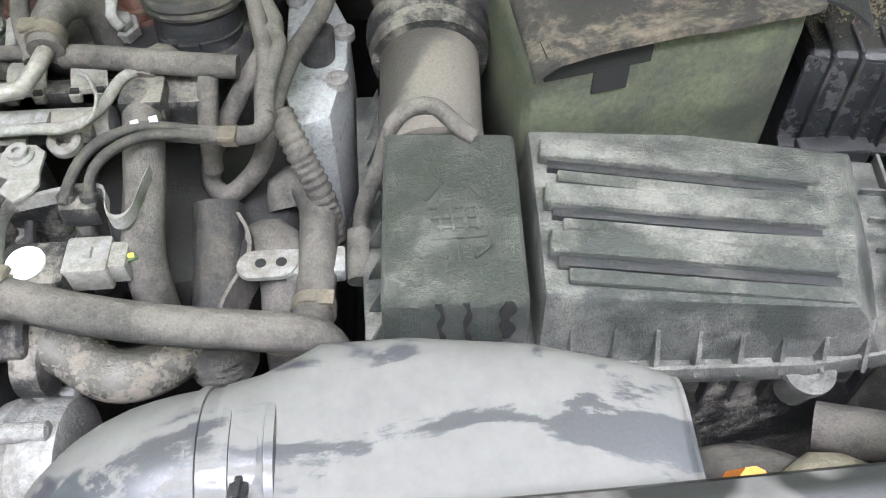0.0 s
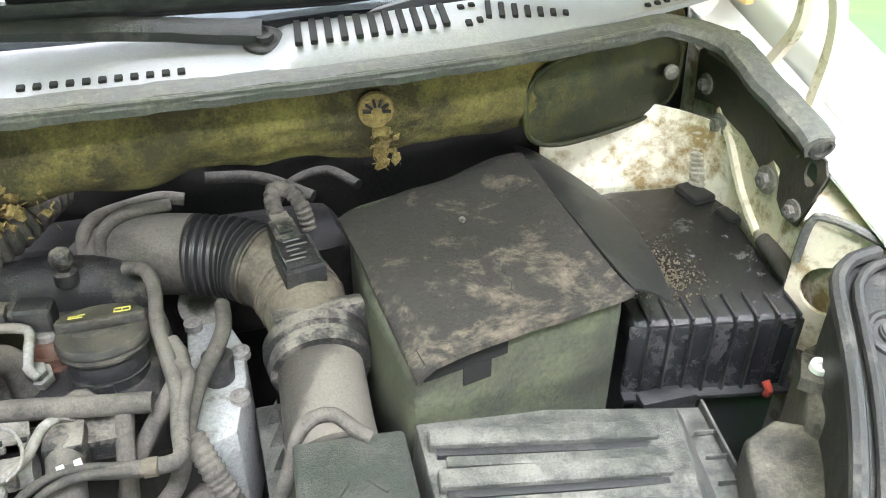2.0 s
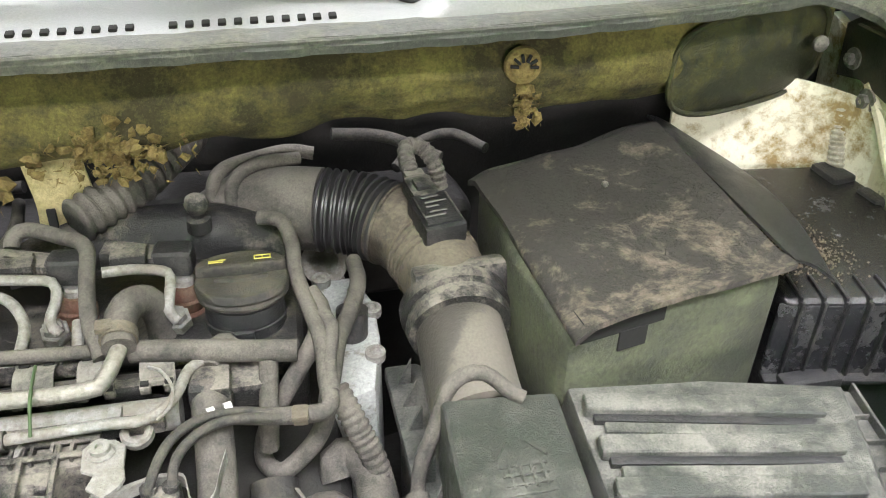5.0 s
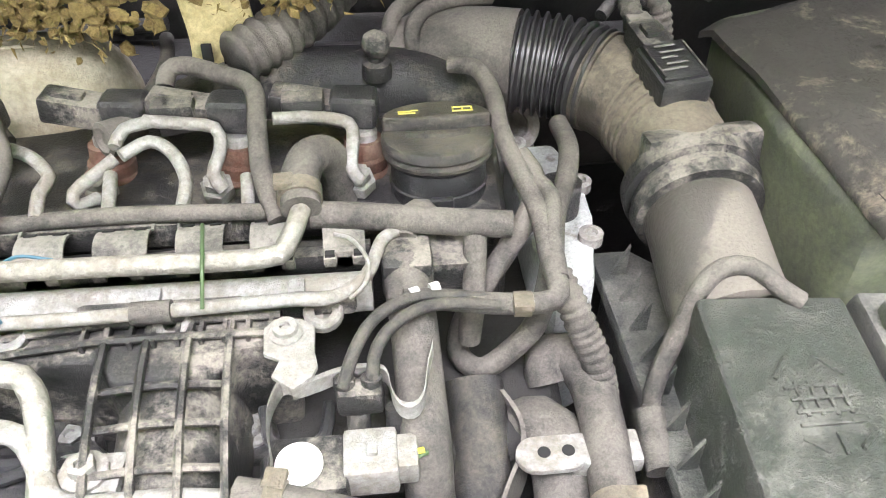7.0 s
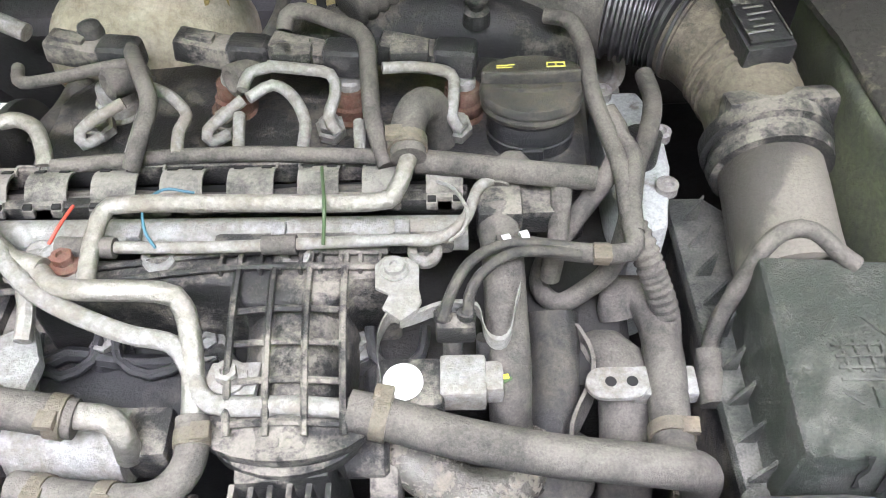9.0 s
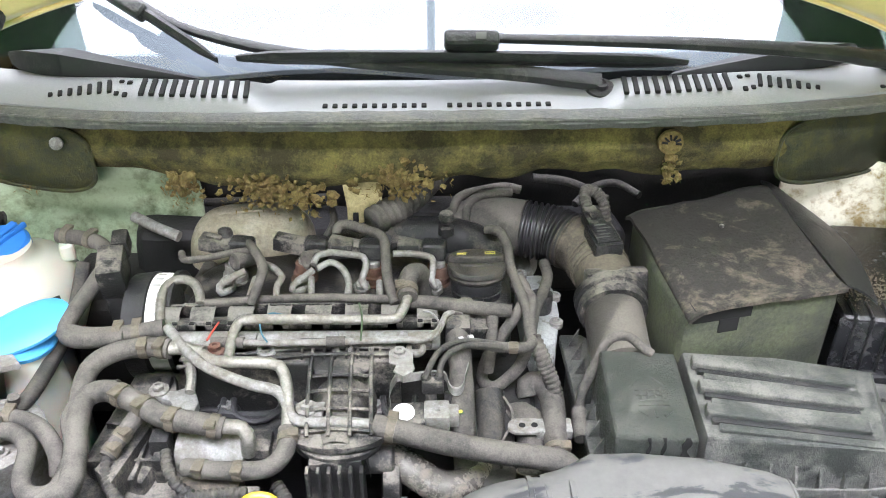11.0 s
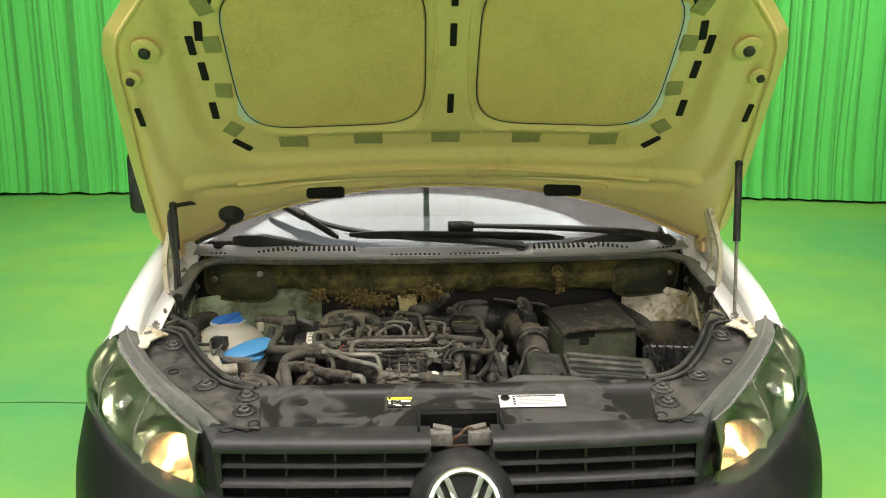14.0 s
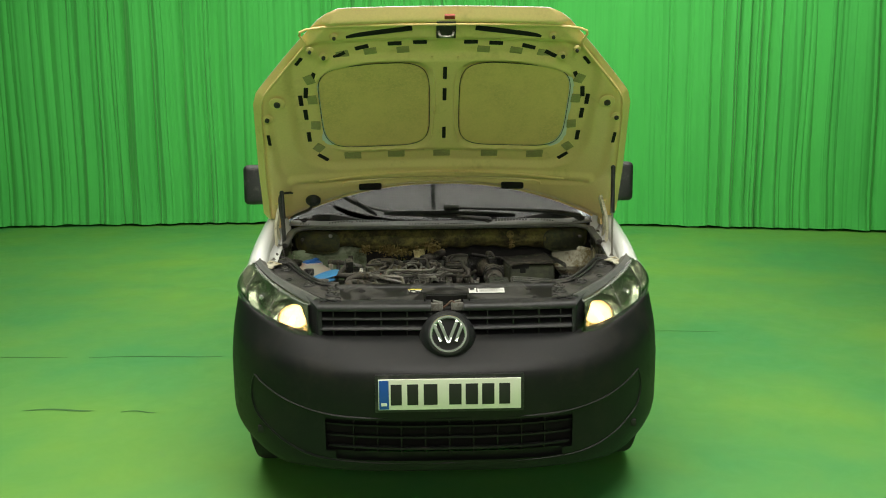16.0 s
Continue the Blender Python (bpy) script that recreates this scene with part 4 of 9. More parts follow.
    for x, s in ((0.008, -0.216), (0.008, 0.003), (0.008, 0.12)):
        inlay("slot", x, s, 0.016, 0.065, 0, "void")
    for x in (-0.40, -0.205, 0.0, 0.215, 0.42):
        inlay("spacer", x, -0.355, 0.075, 0.045, 0, "hood_spacer")
    for sx in (-1, 1):
        for s, a in ((-0.30, 40), (-0.165, 5), (-0.02, -2), (0.09, -20)):
            inlay("spacer", sx * 0.553 + 0.008, s, 0.04, 0.045, sx * a, "hood_spacer")
        for x in (0.16, 0.29, 0.40):
            inlay("spacer", sx * x, 0.232 - 0.09 * max(0, x - 0.25), 0.05, 0.03, -sx * 30 * x, "hood_spacer")
        inlay("slot", sx * 0.25, 0.345, 0.26, 0.022, -sx * 8, "void")
        inlay("slot", sx * 0.745, -0.20, 0.014, 0.06, 0, "void")
        inlay("slot", sx * 0.575, 0.19, 0.045, 0.014, -sx * 52, "void")
        for x, s, r in ((0.683, 0.0, 0.022), (0.735, -0.08, 0.016), (0.52, 0.27, 0.011), (0.42, 0.335, 0.011), (0.47, 0.235, 0.013)):
            bm = B()
            lathe(bm, place(sx * x, s, 0.004), -out, [(0, r * 1.5), (0.004, r * 1.4), (0.008, r), (0.008, r * 0.6), (0.0, r * 0.5)], 16)
            part("boss", bm, "hood_paint", frame_ob)
            bm = B()
            lathe(bm, place(sx * x, s, 0.0), -out, [(0, r * 0.6), (0.012, r * 0.6), (0.015, r * 0.4)], 12)
            part("buffer", bm, "dark_rubber", frame_ob)
        # hooked rubber plugs near the rear edge
        bm = B()
        box(bm, place(sx * 0.33, -0.528, -0.004), (0.105, 0.036, 0.026), 0.012, (43, 0, 0), 4)
        part("rear_plug", bm, "void", frame_ob, "black rubber plug")
    bm = B()
    lathe(bm, place(-0.60, -0.60, 0.002), -out, [(0, 0.036), (0.012, 0.034), (0.02, 0.022), (0.03, 0.015)], 20)
    tube(bm, [place(-0.60, -0.60, -0.02), place(-0.62, -0.63, -0.03), place(-0.68, -0.66, -0.03), place(-0.71, -0.69, -0.02)], 0.007)
    part("washer_hose_grommet", bm, "dark_rubber", frame_ob, "black rubber grommet with washer hose")
    # lock striker at the front edge
    bm = B()
    box(bm, place(0.008, 0.365, -0.004), (0.075, 0.075, 0.012), 0.003, (-47, 0, 0))
    latch = part("latch_plate", bm, "dark_rubber", frame_ob)
    bm = B()
    tube(bm, [place(-0.02, 0.36, -0.005), place(-0.015, 0.36, -0.04), place(0.03, 0.36, -0.04), place(0.035, 0.36, -0.005)], 0.005)
    part("striker", bm, "steel_pipe", latch)
    bm = B()
    box(bm, place(0.02, 0.43, -0.004), (0.04, 0.018, 0.01), 0.003, (-47, 0, 0))
    part("release_tab", bm, "red_plastic", frame_ob, "orange-red release tab")
    for sx in (-1, 1):
        # hinge arm
        bm = B()
        a, b = Vector((sx * 0.765, 1.06, 1.075)), place(sx * 0.77, -0.60, 0.0)
        tube(bm, [a, a + (b - a) * 0.5 + Vector((0, 0.02, 0)), b], 0.009, 8)
        box(bm, a, (0.012, 0.09, 0.03), 0.004)
        part("hinge", bm, "hood_paint", root)
    return root


hood()
# ---- engine bay: structure of the van ----


def bay():
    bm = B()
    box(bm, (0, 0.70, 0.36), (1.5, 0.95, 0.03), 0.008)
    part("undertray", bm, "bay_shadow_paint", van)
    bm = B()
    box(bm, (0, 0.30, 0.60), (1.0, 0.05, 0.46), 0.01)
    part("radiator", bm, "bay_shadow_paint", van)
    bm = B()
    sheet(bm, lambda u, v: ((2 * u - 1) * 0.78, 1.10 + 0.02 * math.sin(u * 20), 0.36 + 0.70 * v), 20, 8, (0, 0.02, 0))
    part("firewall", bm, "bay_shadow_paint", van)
    for sx in (-1, 1):
        # the left side gets the copy with shade in its colour
        paint = "inner_paint" if sx > 0 else "shaded_inner_paint"
        bm = B()
        sheet(bm, lambda u, v: (sx * (0.722 + 0.012 * math.sin(v * 3)), 0.70 + 0.36 * u, 0.36 + (0.565 + 0.085 * u) * v), 10, 8, (sx * 0.012, 0, 0))
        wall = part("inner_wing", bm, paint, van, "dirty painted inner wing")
        bm = B()
        sheet(bm, lambda u, v: (sx * (0.58 + 0.138 * u), 0.53 + 0.166 * u, 0.36 + 0.44 * v), 8, 6, (sx * 0.006, -0.006, 0))
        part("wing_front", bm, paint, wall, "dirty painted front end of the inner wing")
        # wall below the plenum: straight across, then curving forward into the wing
        plan = glide([(0.53 if sx > 0 else 0.36, 1.030, 0), (0.56, 1.022, 0), (0.60, 1.010, 0), (0.665, 0.990, 0), (0.700, 0.955, 0), (0.716, 0.905, 0), (0.719, 0.84, 0), (0.721, 0.76, 0)], 0.02)

        def tower(u, v):
            i = u * (len(plan) - 1)
            k = min(int(i), len(plan) - 2)
            p = plan[k].lerp(plan[k + 1], i - k)
            top = 0.962 if p.y > 0.95 else 0.962 - 0.10 * (0.95 - p.y)
            z = 0.74 + (top - 0.74) * v
            bead = 0.006 * math.exp(-((v - 0.86) / 0.05) ** 2)
            return (sx * p.x, p.y - bead - 0.02 * (1 - v) * (1 if u < 0.6 else 0), z + 0.006 * math.sin(9 * u))
        bm = B()
        sheet(bm, tower, 40, 14, (0, 0.004, 0))
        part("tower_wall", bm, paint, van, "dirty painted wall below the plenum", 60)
        # black bracket under the seal's end, with an oval hole and a bolted leg
        out_l = [(1.012, 1.015), (1.006, 0.958), (0.967, 0.968), (0.939, 0.965), (0.900, 0.960), (0.862, 0.942), (0.846, 0.962), (0.832, 0.958), (0.826, 0.926), (0.812, 0.915), (0.789, 0.916), (0.782, 0.935), (0.768, 0.985), (0.775, 0.998), (0.802, 1.004), (0.874, 1.030), (0.932, 1.042), (0.975, 1.042)]
        bm = plate(out_l, [oval(0.789, 0.976, 0.009, 0.013)], lambda a, b: Vector((sx * 0.7105, a, b)), (sx * 0.003, 0, 0))
        br = part("corner_bracket", bm, "bracket_black", wall, "black bracket with an oval hole", 30)
        bm = B()
        tube(bm, [(sx * 0.709, a, b) for a, b in ((0.99, 1.02), (0.93, 1.022), (0.87, 1.008), (0.81, 0.985))], 0.003, 6, 0.02)
        part("bracket_bead", bm, "bracket_black", br)
        # cream hinge plate below it
        foot = [(0.962, 0.975), (0.955, 0.905), (0.920, 0.872), (0.870, 0.862), (0.835, 0.862), (0.815, 0.88), (0.812, 0.93), (0.86, 0.965), (0.91, 0.985)]
        bm = plate(foot, [], lambda a, b: Vector((sx * 0.7145, a, b)), (sx * 0.003, 0, 0))
        part("hinge_foot", bm, "arm_paint" if sx > 0 else paint, wall, "painted hinge plate", 30)
        bm = B()
        tube(bm, [(sx * 0.714, 0.955, 0.968), (sx * 0.713, 0.925, 0.945), (sx * 0.713, 0.885, 0.90), (sx * 0.714, 0.84, 0.868)], 0.006, 8, 0.02)
        part("plate_fold", bm, "arm_paint" if sx > 0 else paint, wall)
        bm = B()
        tube(bm, [(sx * 0.703, 0.968, 0.938), (sx * 0.704, 0.960, 0.905), (sx * 0.705, 0.950, 0.866)], 0.012, 14, ribs=0.0014)
        part("foam_roll", bm, "pale_foam", wall, "pale ribbed foam roll")
        for y, z, r in ((0.946, 0.953, 0.008), (0.847, 0.938, 0.009), (0.798, 0.930, 0.007), (0.985, 0.985, 0.007)):
            bm = B()
            hexbolt(bm, (sx * 0.7105, y, z), (-sx, 0, 0), r)
            part("bolt", bm, "cast_metal", wall)
        # cream pressed end of the wing with a round hole, a thin rod along its top
        p0, p1 = Vector((0.690, 0.758)), Vector((0.742, 0.700))
        bm = plate([(0.0, 0.80), (0.0, 0.925), (0.10, 0.947), (0.22, 0.953), (0.85, 0.945), (1.0, 0.935), (1.0, 0.80)], [oval(0.52, 0.878, 0.36, 0.028)],
                   lambda a, b: Vector((sx * (p0.x + (p1.x - p0.x) * a), p0.y + (p1.y - p0.y) * a, b)), (sx * 0.004, 0.003, 0))
        part("wing_end", bm, "arm_paint" if sx > 0 else paint, wall, "dirty cream pressed wing end with a round hole", 30)
        bm = B()
        sheet(bm, lambda u, v: (sx * (p0.x + (p1.x - p0.x) * u + 0.06 * v), p0.y + (p1.y - p0.y) * u + 0.045 * v, 0.949 - 0.010 * u + 0.010 * v), 8, 4, (0, 0, -0.003))
        part("wing_shelf", bm, "arm_paint" if sx > 0 else paint, wall)
        bm = B()
        tube(bm, [(sx * 0.688, 0.752, 0.905), (sx * 0.692, 0.752, 0.948), (sx * 0.700, 0.745, 0.957), (sx * 0.716, 0.724, 0.956), (sx * 0.738, 0.696, 0.948)], 0.0045, 8)
        part("wing_rod", bm, "seal_rubber", wall)
        bm = plate([(0.700, 0.650), (0.728, 0.668), (0.762, 0.696), (0.772, 0.672), (0.766, 0.620), (0.752, 0.566), (0.738, 0.548), (0.722, 0.556), (0.728, 0.600), (0.714, 0.630)], [oval(0.748, 0.648, 0.009, 0.017)],
                   lambda a, b: Vector((sx * a, b, 0.952 + 0.05 * (b - 0.60) + 0.10 * (a - 0.74))), (0, 0, -0.004))
        part("hinge_bracket", bm, "inner_paint", wall, "dirty white bracket with a slot", 30)


bay()


def plenum():
    """Felt-covered face under the cowl, bulging and torn along its lower edge."""
    def fn(u, v):
        x = (2 * u - 1) * 0.70
        y = 0.945 + 0.10 * (abs(x) / 0.70) ** 3.0
        z0 = 0.955 + 0.012 * math.sin(9 * x) + 0.016 * noise.noise((x * 14, 0.3, 0)) + 0.02 * max(0, abs(x) - 0.45)
        z = z0 + (1.068 - z0) * v
        bulge = -0.022 * math.sin(math.pi * min(1, v * 1.1)) + 0.03 * (v - 0.5) ** 2
        curl = 0.035 * max(0, 0.12 - v) / 0.12
        n = 0.010 * noise.noise((x * 7, v * 2.0, 2)) + 0.004 * noise.noise((x * 30, v * 8, 5))
        return (x, y + bulge + curl + n, z)
    bm = B()
    sheet(bm, fn, 160, 24, (0, 0.012, 0))
    felt = part("plenum_felt", bm, "firewall_felt", van, "mossy brown felt insulation with torn lower edge", 80)
    for sx in (-1, 1):
        # rounded cover panel at each end of the felt
        bm = B()
        def fn2(u, v):
            a, r = u * 2 * math.pi, v
            cx, cz = sx * 0.585, 0.996
            k = (abs(math.cos(a)) ** 0.6 * (1 if math.cos(a) > 0 else -1), abs(math.sin(a)) ** 0.6 * (1 if math.sin(a) > 0 else -1))
            x = cx + 0.105 * r * k[0]
            return (x, 0.945 + 0.10 * (abs(x) / 0.70) ** 3.0 - 0.036 + 0.012 * r ** 4, cz + 0.052 * r * k[1])
        sheet(bm, fn2, 32, 6)
        part("end_panel", bm, "dark_green_felt", felt, "dark green end of the felt")
        bm = B()
        tube(bm, [Vector(fn2(k / 28, 1.0)) + Vector((0, -0.002, 0)) for k in range(29)], 0.0032, 6, 0.05)
        part("panel_lip", bm, "dark_green_felt", felt)
        bm = B()
        lathe(bm, (sx * 0.655, 0.975, 1.01), (0, -1, 0.1), [(0, 0.0085), (0.004, 0.0085), (0.007, 0.005), (0.008, 0.001)], 14)
        part("clip", bm, "tray_plastic", felt, "round dusty clip")
    bm = B()
    lathe(bm, (0.318, 0.928, 1.03), (0, -1, 0.1), [(0, 0.018), (0.005, 0.017), (0.007, 0.012), (0.005, 0.011)], 20)
    disc = part("clip", bm, "foam_tuft", felt, "round slotted clip in the felt")
    for k in range(6):
        bm = B()
        a = math.pi * k / 5 - 0.1
        box(bm, (0.318 + 0.0095 * math.cos(a), 0.9200, 1.031 + 0.0085 * math.sin(a)), (0.008, 0.003, 0.0026), 0.0006, (0, -math.degrees(a), 0))
        part("clip_slot", bm, "void", disc)
    bm = B()
    lathe(bm, (-0.52, 0.945, 1.03), (0, -1, 0.1), [(0, 0.009), (0.005, 0.009), (0.008, 0.004)], 14)
    part("clip", bm, "cast_metal", felt)
    rng = random.Random(8)
    # crumbling foam hanging from the torn places: uneven lumps with a few loose shreds
    for cx, cz, w, n in ((-0.055, 0.980, 0.060, 190), (-0.245, 0.962, 0.055, 150), (-0.36, 0.968, 0.03, 60), (0.325, 0.992, 0.012, 46), (-0.60, 0.955, 0.025, 24), (-0.20, 0.950, 0.05, 80)):
        bm = B()
        for _ in range(n):
            x, z = rng.gauss(cx, w * 0.45), cz + rng.gauss(0, 0.012)
            p = Vector((x, 0.920 + rng.uniform(-0.004, 0.02) + 0.10 * (abs(x) / 0.7) ** 3, z))
            r = rng.uniform(0.002, 0.0065)
            out = bmesh.ops.create_icosphere(bm, subdivisions=1, radius=r, matrix=Matrix.Translation(p) @ Euler((rng.uniform(0, 3), rng.uniform(0, 3), 0)).to_matrix().to_4x4() @ Matrix.Diagonal((rng.uniform(0.6, 1.6), rng.uniform(0.6, 1.2), rng.uniform(0.7, 1.5), 1)))
            for v in out["verts"]:
                v.co += Vector((rng.uniform(-1, 1), rng.uniform(-1, 1), rng.uniform(-1, 1))) * r * 0.35
        for _ in range(n):
            x, z = rng.gauss(cx, w * 0.5), cz + rng.gauss(-0.004, 0.012)
            p = Vector((x, 0.916 + 0.10 * (abs(x) / 0.7) ** 3, z))
            d = Vector((rng.uniform(-1, 1), rng.uniform(-0.8, 0.3), rng.uniform(-1.3, 0.4))).normalized() * rng.uniform(0.004, 0.010)
            q = Vector((rng.uniform(-1, 1), rng.uniform(-1, 1), rng.uniform(-1, 1))) * 0.0012
            bm.faces.new([bm.verts.new(p - q), bm.verts.new(p + q), bm.verts.new(p + d * 0.6 + q * 0.8), bm.verts.new(p + d)])
        part("torn_foam", bm, "foam_tuft", felt, "crumbling tan foam hanging from the felt")
    return felt


plenum()


def cowl():
    """Plastic cowl under the windscreen: a slotted front strip with two raised vent islands, and the rubber seal along its front."""
    def edge_y(x):
        return 0.917 + 0.085 * (abs(x) / 0.70) ** 3.2

    def fn(u, v):
        x = (2 * u - 1) * 0.72
        y0 = edge_y(x) + 0.004
        y1 = 1.012 + 0.085 * (abs(x) / 0.72) ** 2.4
        isle = max(0.0, min(1.0, (abs(x) - 0.225) / 0.03)) * max(0.0, min(1.0, (0.60 - abs(x)) / 0.16))
        z = 1.079 + 0.010 * v + isle * 0.014 * math.sin(math.pi * min(1.0, v * 1.1)) ** 0.6
        if v > 0.86:
            z -= 0.02 * (v - 0.86) / 0.14 * isle
        return (x, y0 + (y1 - y0) * v, z)
    bm = B()
    sheet(bm, fn, 110, 16, (0, 0, -0.006))
    tray = part("cowl_tray", bm, "cowl_plastic", van, "grey plastic cowl tray with slotted vents", 50)

    # each slot is a black box laid in, the opening's shade as its colour
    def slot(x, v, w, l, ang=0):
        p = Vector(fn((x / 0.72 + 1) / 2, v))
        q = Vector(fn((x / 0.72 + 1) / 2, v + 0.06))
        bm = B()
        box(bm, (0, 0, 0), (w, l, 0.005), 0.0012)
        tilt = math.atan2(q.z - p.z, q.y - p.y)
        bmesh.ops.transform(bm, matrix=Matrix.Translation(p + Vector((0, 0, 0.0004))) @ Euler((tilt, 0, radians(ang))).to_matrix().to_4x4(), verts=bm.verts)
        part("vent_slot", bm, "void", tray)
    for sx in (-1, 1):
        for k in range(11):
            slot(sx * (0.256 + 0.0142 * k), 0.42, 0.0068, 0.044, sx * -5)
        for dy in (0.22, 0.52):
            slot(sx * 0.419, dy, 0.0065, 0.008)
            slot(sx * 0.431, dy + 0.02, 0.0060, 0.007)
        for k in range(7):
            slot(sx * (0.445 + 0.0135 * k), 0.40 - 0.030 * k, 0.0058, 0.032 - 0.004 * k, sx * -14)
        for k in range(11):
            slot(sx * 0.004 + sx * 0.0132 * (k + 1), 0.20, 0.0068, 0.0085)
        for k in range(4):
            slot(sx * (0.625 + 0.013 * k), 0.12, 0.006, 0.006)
        # dark upright wall behind each vent island
        bm = B()
        prism(bm, [(sx * 0.33, 1.022), (sx * 0.53, 1.040), (sx * 0.60, 1.066), (sx * 0.62, 1.080), (sx * 0.60, 1.086), (sx * 0.52, 1.060), (sx * 0.34, 1.034)], 1.07, 1.118, 0.003, 2, [1.090, 1.122, 1.120, 1.112, 1.112, 1.122, 1.090])
        part("vent_wall", bm, "grille_plastic", tray, "dark upright wall behind the vents")
        bm = B()
        lathe(bm, (sx * 0.655, 1.052, 1.092), (0, -0.3, 1), [(0, 0.016), (0.004, 0.016), (0.004, 0.012), (-0.004, 0.011)], 18)
        part("corner_plug", bm, "void", tray)
        # corner plate behind the strip, closing the gap to the fender
        bm = B()
        sheet(bm, lambda u, v: (sx * (0.60 + 0.13 * u), 1.055 + 0.045 * u + 0.09 * v, 1.078 + 0.035 * v + 0.03 * u * v), 8, 6, (0, 0, -0.005))
        part("corner_plate", bm, "cowl_plastic", tray)

    # rubber seal: a flat lip with a rounded front, turning forward and down at both ends
    def run(s):
        a = abs(s)
        sg = 1 if s > 0 else -1
        if a < 0.78:
            px = a / 0.78 * 0.63
            return Vector((sg * px, edge_y(px) - 0.006, 1.076 - 0.006 * (px / 0.63) ** 3)), Vector((0, -1, 0))
        k = (a - 0.78) / 0.22
        ang = min(1.0, k / 0.45) * math.pi / 2
        p = Vector((0.63 + 0.064 * math.sin(ang), edge_y(0.63) - 0.006 - 0.055 * (1 - math.cos(ang)), 1.070 - 0.016 * min(1, k / 0.45)))
        if k > 0.45:
            j = (k - 0.45) / 0.55
            p = p + Vector((0.012 * j, -0.135 * j, -0.040 * j))
        return Vector((sg * p.x, p.y, p.z)), Vector((-sg * math.sin(ang), -math.cos(ang), 0))
    bm = B()
    prof = [(-0.016, 0.004), (0.004, 0.006), (0.012, 0.003), (0.0155, -0.004), (0.013, -0.012), (0.005, -0.014), (-0.004, -0.010), (-0.016, -0.004)]
    rows = []
    for k in range(141):
        c, d = run(-1 + 2 * k / 140)
        wob = 0.0015 * math.sin(k * 0.9) + 0.001 * math.sin(k * 2.3)
        rows.append([bm.verts.new(c + d * (a + wob) + Vector((0, 0, b))) for a, b in prof])
    skin(bm, rows)
    seal = part("cowl_seal", bm, "seal_rubber", tray, "grey rubber seal along the cowl", 40)
    bm = B()
    L = [run(-0.76 + 1.52 * k / 60) for k in range(61)]
    tube(bm, [c + d * 0.0145 + Vector((0, 0, 0.001)) for c, d in L], 0.0026, 6, 0.03)
    part("seal_bead", bm, "seal_rubber", seal)
    for s in (-1, 1):
        c, d = run(s)
        bm = B()
        lathe(bm, c + Vector((0, -0.002, -0.004)), (0, -1, -0.3), [(0, 0.013), (0.003, 0.012), (0.003, 0.009), (-0.004, 0.007)], 16)
        part("seal_end", bm, "dark_rubber", seal, "open end of the rubber seal")
    # wipers: hinge cap, tapering arm, blade with spoiler
    def arm_mesh(pts, w0, w1, h):
        bm = B()
        L = glide(pts, 0.02)
        rows = []
        for i, p in enumerate(L):
            k = i / (len(L) - 1)
            d = (L[min(i + 1, len(L) - 1)] - L[max(i - 1, 0)]).normalized()
            up = Vector((0, -0.6, 0.8))
            sd = d.cross(up).normalized()
            up = sd.cross(d)
            w, hh = w0 + (w1 - w0) * k, h * (1 - 0.4 * k)
            rows.append([bm.verts.new(p + sd * a * w + up * b * hh) for a, b in ((-1, 0), (-0.7, 0.8), (0, 1), (0.7, 0.8), (1, 0), (0.8, -0.5), (-0.8, -0.5))])
        return skin(bm, rows)

    def wiper(pivot, pts, b0, b1, clip):
        arm = part("wiper", arm_mesh(pts, 0.013, 0.006, 0.011), "black_plastic", van, "black windscreen wiper at rest", 40)
        bm = B()
        lathe(bm, pivot, (0, -0.35, 1), [(0, 0.020), (0.010, 0.019), (0.012, 0.015), (0.012, 0.010), (0.018, 0.0095), (0.019, 0.006), (0.016, 0.004)], 20)
        part("pivot_cap", bm, "black_plastic", arm)
        d = Vector(b1) - Vector(b0)
        up = Vector((0, -0.72, 0.69))
        fw = d.normalized().cross(up)
        for nm, prof, mt in (("wiper_blade", ((-0.004, -0.012), (-0.0075, 0.0), (-0.006, 0.012), (0.0, 0.017), (0.006, 0.010), (0.0075, 0.0), (0.004, -0.012)), "black_plastic"), ("rubber_edge", ((-0.001, -0.022), (-0.0015, -0.011), (0.0015, -0.011), (0.001, -0.022)), "dark_rubber")):
            bm = B()
            rows = []
            for k in range(13):
                s = k / 12
                tp = 1 - 0.55 * max(0, abs(2 * s - 1) - 0.8) / 0.2
                p = Vector(b0) + d * s + up * (0.008 * (1 - (2 * s - 1) ** 2))
                rows.append([bm.verts.new(p + fw * a * tp + up * b * tp) for a, b in prof])
            skin(bm, rows)
            part(nm, bm, mt, arm, "", 40)
        m = Matrix((d.normalized(), fw, up)).transposed().to_4x4()
        bm = B()
        box(bm, (0, -0.002, 0.014), (0.075, 0.022, 0.030), 0.008, None, 3)
        bmesh.ops.transform(bm, matrix=Matrix.Translation(clip) @ m, verts=bm.verts)
        ck = part("blade_clip", bm, "black_plastic", arm)
        bm = B()
        box(bm, (0.012, -0.002, 0.0298), (0.014, 0.010, 0.002), 0.0006)
        bmesh.ops.transform(bm, matrix=Matrix.Translation(clip) @ m, verts=bm.verts)
        part("clip_button", bm, "faint_print", ck)
